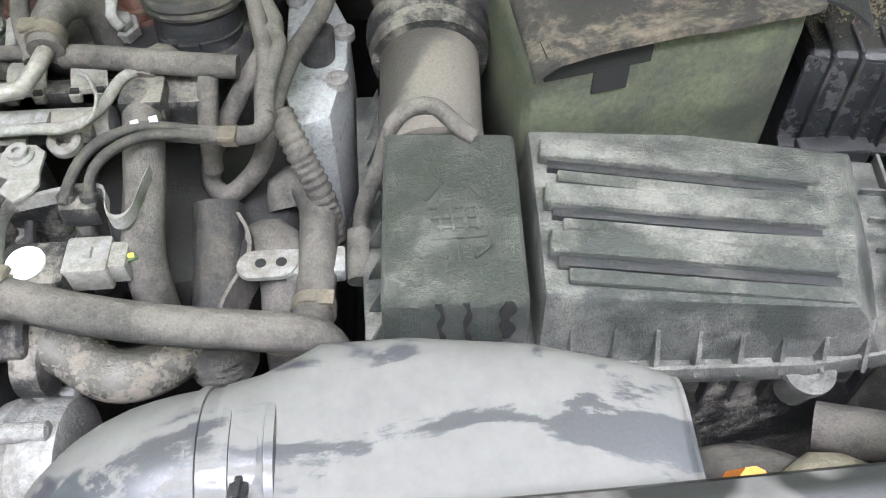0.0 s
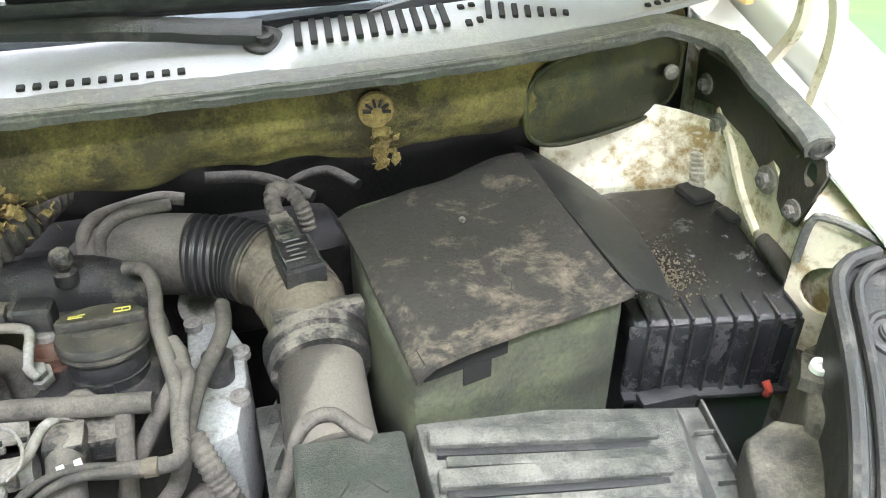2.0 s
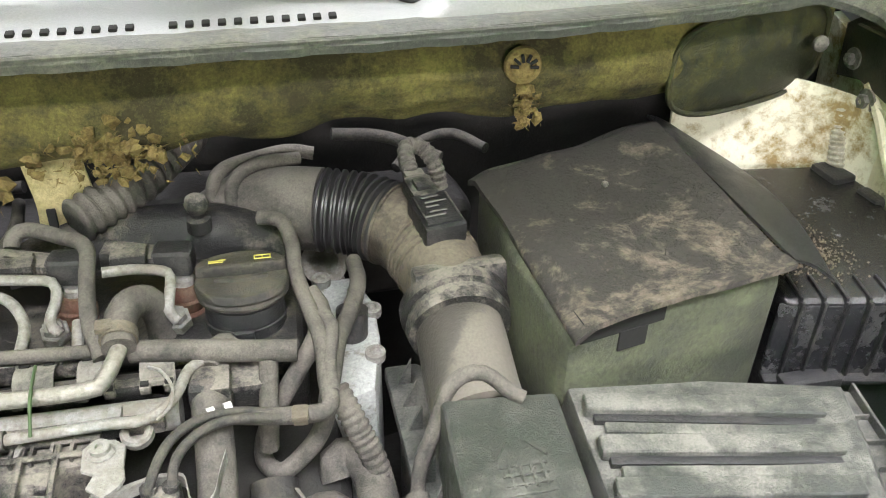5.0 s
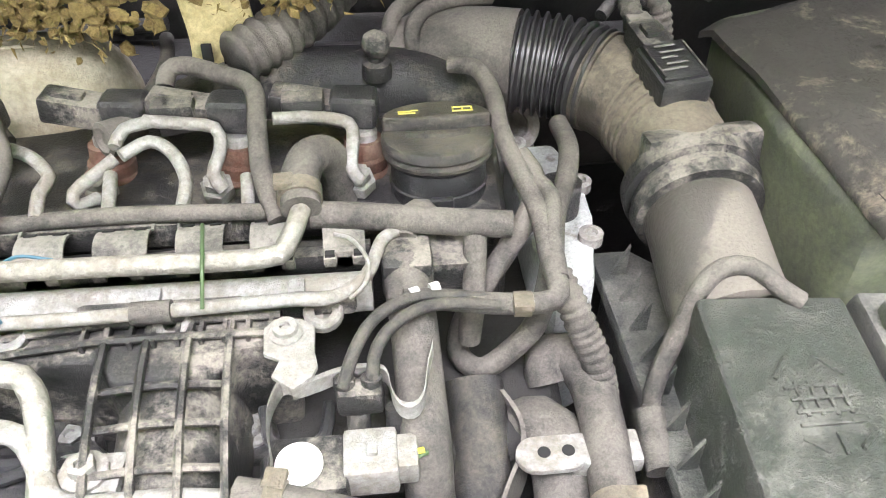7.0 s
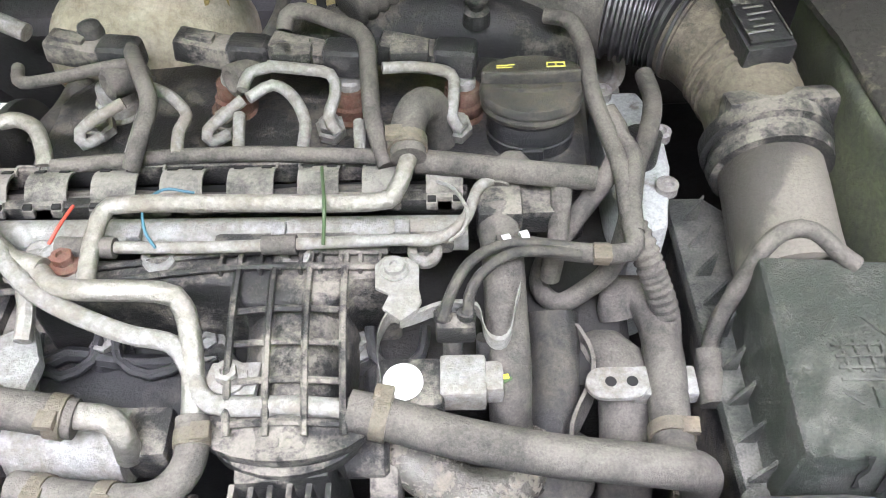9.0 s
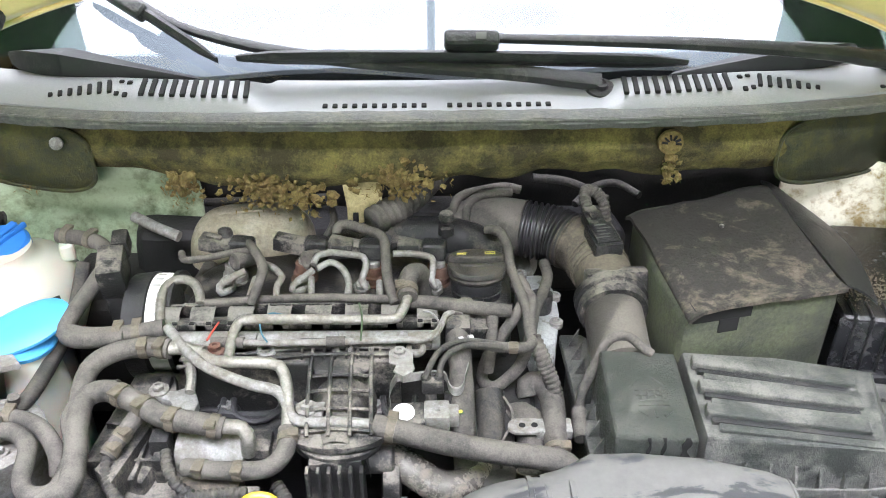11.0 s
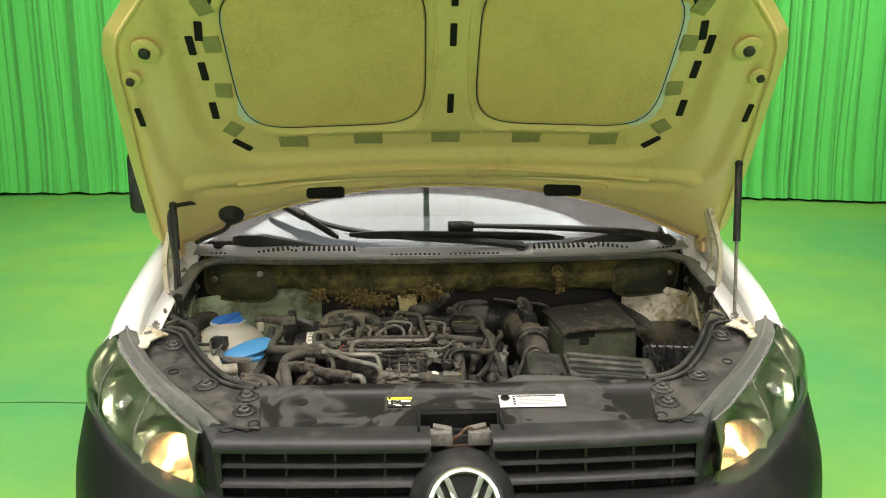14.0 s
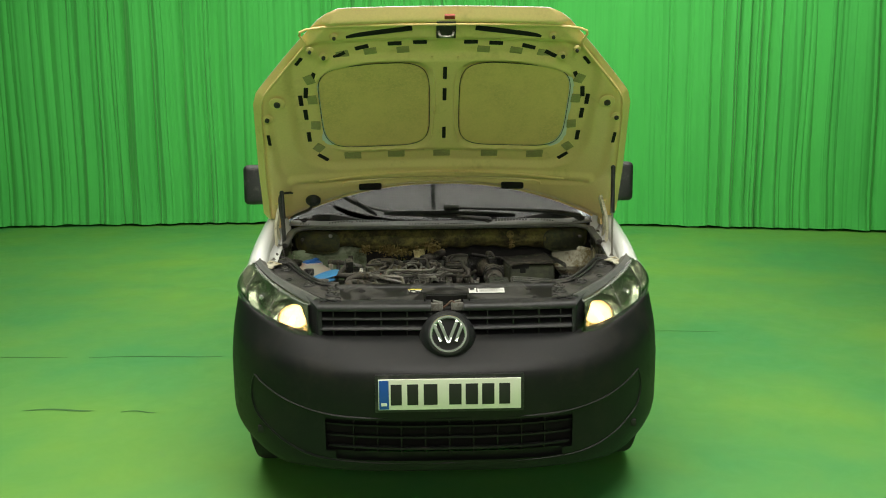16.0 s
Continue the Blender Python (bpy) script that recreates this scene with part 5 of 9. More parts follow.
    wiper((0.668, 1.035, 1.088), [(0.668, 1.035, 1.100), (0.60, 1.022, 1.112), (0.55, 1.015, 1.122), (0.35, 1.012, 1.138), (0.06, 1.008, 1.150)], (-0.272, 1.000, 1.128), (0.352, 1.015, 1.110), (0.048, 1.004, 1.140))
    wiper((0.225, 0.978, 1.082), [(0.225, 0.978, 1.096), (0.17, 0.985, 1.100), (0.11, 0.990, 1.106), (-0.15, 1.01, 1.122), (-0.33, 1.04, 1.150), (-0.42, 1.075, 1.185)], (-0.305, 1.02, 1.118), (-0.545, 1.12, 1.240), (-0.43, 1.070, 1.182))


cowl()


def carrier():
    """Top cover of the lock carrier with its raised rear rib, the two wings and the bonnet lock."""
    def top_z(y):
        return 0.857 + 0.038 * min(1, max(0, (y - 0.235) / 0.15))
    def fn(u, v):
        x = (2 * u - 1) * 0.44
        pts = [(0.238, 0.845), (0.240, 0.857), (0.30, 0.872), (0.372, 0.891), (0.378, 0.898), (0.392, 0.904), (0.404, 0.902), (0.410, 0.89), (0.412, 0.85)]
        i = v * 8
        k = min(int(i), 7)
        y, z = (pts[k][j] + (pts[k + 1][j] - pts[k][j]) * (i - k) for j in (0, 1))
        return (x, y + 0.02 * (1 - (x / 0.44) ** 2) * (-0.5 if y < 0.3 else -0.35) , z)
    bm = B()
    sheet(bm, fn, 44, 16)
    gone = [f for f in bm.faces if abs(f.calc_center_median().x + 0.002) < 0.082 and f.calc_center_median().y < 0.305 and f.calc_center_median().z < 0.876]
    bmesh.ops.delete(bm, geom=gone, context="FACES")
    cover = part("carrier_cover", bm, "carrier_plastic", van, "black plastic carrier cover with dried water stains", 45)
    def on(x, y):
        return Vector((x, y, top_z(y) + 0.0035))
    # lock well and lock
    bm = B()
    box(bm, (0, 0.262, 0.80), (0.176, 0.086, 0.02), 0.004)
    well = part("lock_well", bm, "carrier_plastic", cover)
    for c, s in (((-0.086, 0.262, 0.838), (0.006, 0.084, 0.078)), ((0.086, 0.262, 0.838), (0.006, 0.084, 0.078)), ((0, 0.306, 0.838), (0.166, 0.006, 0.08))):
        bm = B()
        box(bm, c, s, 0.002)
        part("well_wall", bm, "carrier_plastic", well)
    for sx in (-1, 1):
        bm = B()
        box(bm, (sx * 0.042, 0.252, 0.838), (0.052, 0.026, 0.030), 0.004)
        box(bm, (sx * 0.036, 0.262, 0.855), (0.04, 0.02, 0.006), 0.002, (0, sx * -12, 0))
        part("lock_plate", bm, "cast_metal", well, "dull metal hood lock plate")
    bm = B()
    tube(bm, [(-0.02, 0.25, 0.83), (0.0, 0.247, 0.845), (0.016, 0.25, 0.86), (0.03, 0.252, 0.852)], 0.004, 6)
    tube(bm, [(-0.03, 0.255, 0.815), (0.03, 0.255, 0.815)], 0.006, 6)
    part("lock_catch", bm, "rust", well)
    for x, y, r in ((-0.335, 0.345, 0.011), (0.33, 0.345, 0.010), (-0.305, 0.278, 0.007), (0.145, 0.265, 0.007), (-0.11, 0.262, 0.007), (0.345, 0.272, 0.007), (-0.45, 0.30, 0.006)):
        bm = B()
        lathe(bm, on(x, y) + Vector((0, 0, -0.006)), (0, -0.25, 1), [(0, r * 1.3), (0.003, r * 1.2), (0.0035, r), (0.0, r * 0.9)], 16)
        lathe(bm, on(x, y) + Vector((0, 0, -0.006)), (0, -0.25, 1), [(0, r), (0.0032, r)], 16)
        part("plug_hole", bm, "void", cover)
    # stickers
    def sticker(x0, x1, y0, y1, mat, name, label, lift=0.0015, parent=cover):
        bm = B()
        sheet(bm, lambda u, v: (x0 + (x1 - x0) * u, y0 + (y1 - y0) * v, top_z(y0 + (y1 - y0) * v) + lift + 0.003 * 1), 2, 4, (0, 0, -0.0006))
        return part(name, bm, mat, parent, label)
    w = sticker(0.090, 0.232, 0.306, 0.348, "white_print", "warning_sticker", "white printed warning sticker")
    sticker(0.128, 0.215, 0.341, 0.3455, "dark_print", "print_bar", "", 0.0024, w)
    for k in range(5):
        sticker(0.132, 0.205 + 0.022 * (k % 2), 0.334 - 0.0048 * k, 0.3355 - 0.0048 * k, "grey_print", "print_bar", "", 0.0024, w)
    for k in range(4):
        sticker(0.119, 0.125, 0.339 - 0.0085 * k, 0.344 - 0.0085 * k, "dark_print", "print_sign", "", 0.0024, w)
    bm = B()
    lathe(bm, (0.103, 0.336, top_z(0.336) + 0.0065), (0, -0.25, 1), [(0, 0.0105), (0.0006, 0.0105), (0.0006, 0.0085), (0, 0.0085)], 28)
    part("print_ring", bm, "dark_print", w)
    tilt = Euler((math.atan(0.25), 0, 0)).to_matrix().to_4x4()
    lettering("print_text", "ACHTUNG! WARNING! ATTENTION!", 0.0052, Matrix.Translation((0.1295, 0.3433, top_z(0.3433) + 0.0062)) @ tilt, "white_print", w)
    s2 = sticker(-0.152, -0.098, 0.316, 0.347, "dark_print", "fluid_sticker", "black fluid sticker with a yellow band")
    sticker(-0.152, -0.098, 0.339, 0.347, "yellow_print", "yellow_band", "", 0.0022, s2)
    for k in range(2):
        bm = B()
        lathe(bm, (-0.1465, 0.3345 - 0.0085 * k, top_z(0.3345 - 0.0085 * k) + 0.0056), (0, -0.25, 1), [(0, 0.0032), (0.0006, 0.0032), (0.0006, 0.0012), (0, 0.0012)], 6)
        part("print_sign", bm, "white_print", s2)
    for body, x, y, z in (("R-134a", -0.139, 0.3342, 0.0044), ("PAG", -0.139, 0.3268, 0.0040)):
        lettering("print_text", body, z, Matrix.Translation((x, y, top_z(y) + 0.0062)) @ tilt, "white_print", s2)
    for x0, x1, y in ((-0.122, -0.101, 0.3352), (-0.122, -0.101, 0.3318), (-0.139, -0.124, 0.3222), (-0.133, -0.120, 0.3178), (-0.112, -0.101, 0.3180)):
        sticker(x0, x1, y - 0.0010, y + 0.0012, "white_print", "print_bar", "", 0.0024, s2)
    sticker(-0.149, -0.1445, 0.3405, 0.3455, "dark_print", "print_sign", "", 0.0030, s2)
    # wings
    for sx in (-1, 1):
        inner = [(0.432, 0.402), (0.465, 0.410), (0.511, 0.436), (0.562, 0.498), (0.610, 0.573), (0.641, 0.634), (0.660, 0.668), (0.686, 0.686), (0.716, 0.690)]
        outer = [(0.742, 0.672), (0.748, 0.620), (0.735, 0.568), (0.690, 0.495), (0.630, 0.425), (0.575, 0.362), (0.520, 0.300), (0.470, 0.250), (0.410, 0.243)]
        zt = lambda y: 0.872 + 0.17 * (y - 0.26)
        pts = [(sx * x, y) for x, y in inner + outer]
        bm = B()
        prism(bm, pts, 0.84, 0.9, 0.004, 2, [zt(y) for _, y in pts])
        wing = part("carrier_wing", bm, "wing_plastic", van, "dusty black plastic side cover with bolts")
        # raised double lip along the inner edge
        for off, r, dz in ((0.0, 0.007, 0.007), (0.017, 0.005, 0.004)):
            bm = B()
            tube(bm, [(sx * (x + off * 0.8), y - off * 0.6, zt(y) + dz) for x, y in inner], r, 8, 0.02)
            part("wing_lip", bm, "wing_plastic", wing)
        bm = B()
        tube(bm, [(sx * x, y, zt(y) + 0.002) for x, y in outer[1:9]], 0.004, 6, 0.02)
        part("wing_edge", bm, "wing_plastic", wing)
        for x, y in ((0.452, 0.312), (0.457, 0.370), (0.556, 0.420), (0.677, 0.610)):
            bm = B()
            z = zt(y)
            lathe(bm, (sx * x, y, z - 0.003), (0, -0.17, 1), [(0, 0.0265), (0.006, 0.0255), (0.0085, 0.022), (0.0075, 0.019), (0.0035, 0.018), (0.0035, 0.014), (0.006, 0.013), (0.0062, 0.010)], 28)
            ring_ob = part("washer_ring", bm, "wing_plastic", wing)
            bm = B()
            hexbolt(bm, (sx * x, y, z + 0.003), (0, -0.17, 1), r=0.0065)
            part("bolt", bm, "bolt_steel", ring_ob, "dull metal bolt")
        for x, y in ((0.715, 0.628), (0.645, 0.482), (0.425, 0.262)):
            bm = B()
            lathe(bm, (sx * x, y, zt(y) - 0.001), (0, -0.17, 1), [(0, 0.013), (0.003, 0.0125), (0.003, 0.010), (0.0, 0.009), (0.0, 0.001)], 18)
            part("hole_rim", bm, "void", wing)
        # added black box: the gap's shade at the cover corner
        bm = B()
        box(bm, (sx * 0.440, 0.248, 0.856), (0.03, 0.02, 0.03), 0.006, (0, 0, sx * 30))
        part("gap_shadow_box", bm, "void", wing)


carrier()


# ---- things that sit in the bay ----


def battery_box():
    root = thing("battery_box", "felt-topped black battery cover, its front edge torn", "battery box")
    # body
    bm = B()
    prism(bm, [(0.292, 0.682), (0.498, 0.726), (0.515, 0.985), (0.470, 0.998), (0.285, 0.945), (0.276, 0.80)], 0.37, 0.918, 0.016, 4, taper=0.0)
    part("body", bm, "bat_side", root)
    # top flap: dished, curling at the front and overhanging on the fuse box side
    def fn(u, v):
        a, b = Vector((0.272, 0.934)).lerp(Vector((0.485, 1.0)), u), Vector((0.294, 0.673)).lerp(Vector((0.5, 0.718)), u)
        p = b.lerp(a, v)
        z = 0.930 + 0.004 * math.sin(u * 5 + v * 3) + 0.004 * noise.noise((u * 4, v * 4, 1)) - 0.01 * max(0, 0.08 - u) / 0.08 - 0.012 * max(0, v - 0.92) / 0.08
        z += 0.008 * max(0, 0.1 - v) / 0.1 * max(0, u - 0.25)
        return (p.x, p.y, z)
    bm = B()
    sheet(bm, fn, 36, 36, (0, 0, -0.006))
    part("felt_top", bm, "bat_felt", root, "matted felt top strewn with tan dust", 60)
    bm = B()
    sheet(bm, lambda u, v: (0.500 + (0.045 + 0.028 * math.sin(3 * v)) * u - 0.015 * v, 0.722 + 0.275 * v, 0.932 - 0.028 * u ** 1.5), 8, 12, (0, 0, -0.003))
    part("side_flap", bm, "black_plastic", root, "bare black side flap")
    # tear in the front edge: black pieces stand for the shade inside it
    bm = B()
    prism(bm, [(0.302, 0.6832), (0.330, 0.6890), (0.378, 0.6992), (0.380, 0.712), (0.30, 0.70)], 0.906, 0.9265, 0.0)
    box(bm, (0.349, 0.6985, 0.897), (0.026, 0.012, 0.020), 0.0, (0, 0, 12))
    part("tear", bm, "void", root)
    # dry grass and fluff on the felt
    rng = random.Random(3)
    bm = B()
    for _ in range(420):
        u, v = rng.uniform(0.05, 0.95), rng.uniform(0.04, 0.95)
        p = Vector(fn(u, v)) + Vector((0, 0, 0.001))
        a, l = rng.uniform(0, 6.28), rng.uniform(0.004, 0.016)
        d = Vector((math.cos(a), math.sin(a), rng.uniform(-0.05, 0.25))) * l
        n = Vector((-d.y, d.x, 0)).normalized() * 0.0006
        bm.faces.new([bm.verts.new(p - n), bm.verts.new(p + n), bm.verts.new(p + d)])
    part("straw", bm, "bat_felt", root)
    bm = B()
    bmesh.ops.create_icosphere(bm, subdivisions=2, radius=0.0035, matrix=Matrix.Translation((0.386, 0.863, 0.934)))
    part("crumb", bm, "tray_plastic", root)


battery_box()


def fuse_box():
    root = thing("fuse_box", "black plastic fuse box with a ribbed wet lid", "fuse box")
    lid = [(0.520, 0.745), (0.686, 0.715), (0.700, 0.80), (0.725, 0.96), (0.60, 0.975), (0.53, 0.97)]
    bm = B()
    prism(bm, lid, 0.845, 0.868, 0.01, 3)
    lid_ob = part("lid", bm, "wet_lid", root, "glossy wet black lid")
    bm = B()
    prism(bm, [(0.528, 0.752), (0.684, 0.722), (0.698, 0.80), (0.72, 0.955), (0.60, 0.97), (0.535, 0.965)], 0.40, 0.847, 0.004)
    part("body", bm, "black_plastic", root)
    for k in range(8):
        x = 0.536 + 0.0205 * k
        y = 0.7435 - 0.0275 * k / 7
        bm = B()
        box(bm, (x, y + 0.001, 0.822), (0.0032, 0.013, 0.090), 0.001)
        box(bm, (x + 0.002, y + 0.016, 0.8685), (0.0032, 0.036, 0.005), 0.001, (0, 0, -8))
        part("rib", bm, "black_plastic", lid_ob)
    bm = B()
    prism(bm, [(0.519, 0.7505), (0.519, 0.7450), (0.687, 0.7145), (0.687, 0.7205)], 0.778, 0.862, 0.003, 3)
    part("lid_skirt", bm, "skirt_plastic", lid_ob, "smooth grey lid skirt")
    bm = B()
    box(bm, (0.605, 0.7265, 0.776), (0.176, 0.016, 0.006), 0.002, (0, 0, -10.3))
    part("lid_rim", bm, "black_plastic", lid_ob)
    # sand and gravel washed together on the lid
    rng = random.Random(12)
    bm = B()
    for _ in range(900):
        x, y = rng.gauss(0.578, 0.022), rng.gauss(0.812, 0.026)
        if x < 0.535 or y < 0.755:
            continue
        r = rng.uniform(0.0004, 0.0012)
        bmesh.ops.create_cube(bm, size=r * 1.5, matrix=Matrix.Translation((x, y, 0.8683 + r * 0.5)) @ Euler((rng.uniform(0, 3), rng.uniform(0, 3), rng.uniform(0, 3))).to_matrix().to_4x4())
    gravel = new("gravel", mesh_of("gravel", bm, "gravel"))
    tagged(gravel, "tan sand and fine gravel strewn on the lid", "gravel", kind="stuff")
    for c, s in (((0.692, 0.94, 0.868), (0.03, 0.04, 0.014)), ((0.706, 0.89, 0.862), (0.016, 0.03, 0.02))):
        bm = B()
        box(bm, c, s, 0.004, (0, 0, 8), 2)
        part("latch", bm, "black_plastic", lid_ob)
    # rubber sleeve and pale foam strip along the lid's edge
    bm = B()
    tube(bm, [(0.712, 0.830, 0.872), (0.706, 0.795, 0.873), (0.699, 0.758, 0.873)], 0.0095, 14)
    part("rubber_sleeve", bm, "dark_rubber", root, "dark rubber sleeve")
    bm = B()
    tube(bm, [(0.7235, 0.905, 0.872), (0.718, 0.86, 0.871), (0.712, 0.828, 0.872)], 0.007, 12, ribs=0.0008)
    part("foam_strip", bm, "pale_foam", root, "pale dirty foam strip")
    bm = B()
    box(bm, (0.56, 0.728, 0.77), (0.06, 0.02, 0.03), 0.004)
    part("clip", bm, "black_plastic", root)
    bm = B()
    tube(bm, [(0.655, 0.708, 0.795), (0.657, 0.702, 0.788), (0.659, 0.706, 0.778)], 0.004, 8)
    part("tab", bm, "red_plastic", root)


fuse_box()


def air_filter_box():
    root = thing("air_filter_box", "dusty black plastic air filter box with ribbed lid", "air filter box")
    # lower half
    bm = B()
    prism(bm, [(0.180, 0.552), (0.34, 0.530), (0.535, 0.530), (0.548, 0.60), (0.555, 0.68), (0.30, 0.68), (0.178, 0.80)], 0.40, 0.792, 0.006, 2)
    part("lower_half", bm, "dusty_plastic", root)
    # flange
    bm = B()
    prism(bm, [(0.172, 0.542), (0.34, 0.516), (0.46, 0.512), (0.549, 0.520), (0.560, 0.60), (0.572, 0.690), (0.530, 0.700), (0.30, 0.692), (0.195, 0.80), (0.165, 0.80)], 0.788, 0.800, 0.003, 2)
    part("flange", bm, "box_plastic", root)
    # raised square lid with the sunk badge field
    bm = B()
    prism(bm, [(0.185, 0.534), (0.277, 0.529), (0.283, 0.672), (0.191, 0.678)], 0.80, 0.886, 0.006, 3, [0.871, 0.869, 0.874, 0.876], 0.02)
    sq = part("square_cover", bm, "cover_plastic", root, "dusty dark cover with stamped badge")
    # stamped badge drawn as plain bars
    for x, y, w, h, a in [(0.223, 0.612, 0.020, 0.003, 50), (0.250, 0.612, 0.020, 0.003, -50), (0.237, 0.598, 0.036, 0.0025, 0), (0.237, 0.590, 0.034, 0.0025, 0), (0.237, 0.582, 0.034, 0.0025, 0), (0.237, 0.574, 0.036, 0.0025, 0), (0.226, 0.590, 0.0025, 0.022, 0), (0.234, 0.590, 0.0025, 0.022, 0), (0.242, 0.590, 0.0025, 0.022, 0), (0.250, 0.590, 0.0025, 0.022, 0), (0.223, 0.562, 0.014, 0.003, -40), (0.251, 0.562, 0.014, 0.003, 40), (0.237, 0.562, 0.003, 0.014, 0)]:
        bm = B()
        box(bm, (x, y + 0.008, 0.8705 + (y - 0.53) * 0.034), (w, h, 0.003), 0.0008, (3, 0, a))
        part("badge_bar", bm, "cover_plastic", sq)
    # long ribbed lid, wider at its foot
    foot = [(0.284, 0.530), (0.36, 0.526), (0.512, 0.519), (0.536, 0.600), (0.538, 0.660), (0.40, 0.680), (0.289, 0.686)]
    head = [(0.286, 0.538), (0.36, 0.531), (0.474, 0.518), (0.494, 0.585), (0.510, 0.640), (0.40, 0.662), (0.292, 0.674)]
    bm = B()
    r0 = [bm.verts.new((x, y, 0.798)) for x, y in foot]
    r1 = [bm.verts.new((x + 0.25 * (f[0] - x), y + 0.25 * (f[1] - y), z - 0.012)) for (x, y), f, z in zip(head, foot, (0.866, 0.864, 0.860, 0.864, 0.866, 0.870, 0.872))]
    r2 = [bm.verts.new((x, y, z)) for (x, y), z in zip(head, (0.866, 0.864, 0.860, 0.864, 0.866, 0.870, 0.872))]
    skin(bm, [r0, r1, r2])
    bmesh.ops.bevel(bm, geom=list({e for v in r2 + r1 for e in v.link_edges}), offset=0.004, segments=2, affect="EDGES", profile=0.6)
    lid = part("ribbed_lid", bm, "box_plastic", root, "dusty ribbed plastic filter lid")
    for (xa, ya), (xb, yb) in (((0.296, 0.640), (0.480, 0.610)), ((0.294, 0.600), (0.475, 0.575)), ((0.292, 0.562), (0.469, 0.539))):
        d = Vector((xb - xa, yb - ya, 0))
        turn = math.degrees(math.atan2(d.y, d.x))
        zc = 0.8690 + 0.045 * ((ya + yb) / 2 - 0.58)
        bm = B()
        box(bm, ((xa + xb) / 2, (ya + yb) / 2 + 0.0095, zc), (d.length, 0.017, 0.012), 0.003, (3.5, 3.4, turn), 3)
        part("rib", bm, "box_plastic", lid)
        bm = B()
        box(bm, ((xa + xb) / 2 + 0.002, (ya + yb) / 2 - 0.0025, zc - 0.0035), (d.length - 0.004, 0.007, 0.006), 0.001, (3.5, 3.4, turn))
        part("groove", bm, "black_plastic", lid, "wet black groove")
        bm = B()
        box(bm, ((xa + xb) / 2 + 0.006, (ya + yb) / 2 - 0.013, zc - 0.0030), (d.length - 0.006, 0.010, 0.005), 0.0018, (3.5, 3.4, turn))
        part("step", bm, "box_plastic", lid)
    # black trickles down the front of the square cover
    for x, w, h in ((0.222, 0.004, 0.036), (0.238, 0.0045, 0.042), (0.262, 0.010, 0.038)):
        bm = B()
        sheet(bm, lambda u, v: (x + (u - 0.5) * w * (0.75 + 0.3 * math.sin(13 * v + x * 90)) + 0.0012 * math.sin(9 * v + x * 50), 0.5322 - 0.0008 - 0.0012 * v - 0.03 * (x - 0.222), 0.872 - h * v), 2, 12, (0, 0.001, 0))
        part("trickle", bm, "void", sq, "dark water trickle")
    edge = [(0.345, 0.5155, 0.802), (0.46, 0.5115, 0.802), (0.549, 0.5195, 0.802), (0.560, 0.60, 0.802), (0.572, 0.690, 0.802)]
    for a, b in zip(edge, edge[1:]):
        d = Vector(b) - Vector(a)
        bm = B()
        box(bm, (Vector(a) + Vector(b)) / 2, (d.length + 0.002, 0.003, 0.014), 0.001, (0, 0, math.degrees(math.atan2(d.y, d.x))))
        part("flange_lip", bm, "box_plastic", root, "raised dusty lip")
    for k in range(5):
        bm = B()
        box(bm, (0.542 + 0.004 * k, 0.545 + 0.028 * k, 0.802), (0.020, 0.002, 0.008), 0.0005, (0, 0, -10))
        part("shelf_rib", bm, "box_plastic", root)
    # ribbed skirt under the flange
    for k in range(9):
        bm = B()
        box(bm, (0.36 + 0.022 * k, 0.527, 0.765), (0.003, 0.010, 0.05), 0.001)
        part("skirt_rib", bm, "black_plastic", root)
    # upstand ribs on the front face
    for k in range(8):
        x = 0.305 + 0.027 * k
        bm = B()
        y = 0.5285 - 0.04 * (x - 0.30)
        vs = [bm.verts.new(p) for p in ((x - 0.0015, y + 0.004, 0.838), (x - 0.0015, y - 0.014, 0.80), (x - 0.0015, y + 0.004, 0.80))]
        ws = [bm.verts.new(v.co + Vector((0.003, 0, 0))) for v in vs]
        bm.faces.new(vs)
        bm.faces.new(ws[::-1])
        for i in range(3):
            bm.faces.new((vs[i], vs[(i + 1) % 3], ws[(i + 1) % 3], ws[i]))
        part("fin", bm, "box_plastic", root)
    for k in range(9):
        y = 0.55 + 0.028 * k
        bm = B()
        vs = [bm.verts.new(p) for p in ((0.186, y, 0.828), (0.174, y, 0.80), (0.186, y, 0.80))]
        ws = [bm.verts.new(v.co + Vector((0, 0.003, 0))) for v in vs]
        bm.faces.new(vs)
        bm.faces.new(ws[::-1])
        for i in range(3):
            bm.faces.new((vs[i], vs[(i + 1) % 3], ws[(i + 1) % 3], ws[i]))
        part("fin", bm, "box_plastic", root)
    bm = B()
    lathe(bm, (0.462, 0.518, 0.762), (0, -0.15, 1), [(0, 0.012), (0.028, 0.015), (0.03, 0.017), (0.036, 0.017), (0.037, 0.009), (0.034, 0.006)], 20)
    part("screw_boss", bm, "box_plastic", root)
    bm = B()
    lathe(bm, (0.178, 0.535, 0.79), (0, 0, 1), [(0, 0.012), (0.012, 0.012), (0.014, 0.007), (0.016, 0.006)], 16)
    part("screw_boss", bm, "box_plastic", root)


air_filter_box()


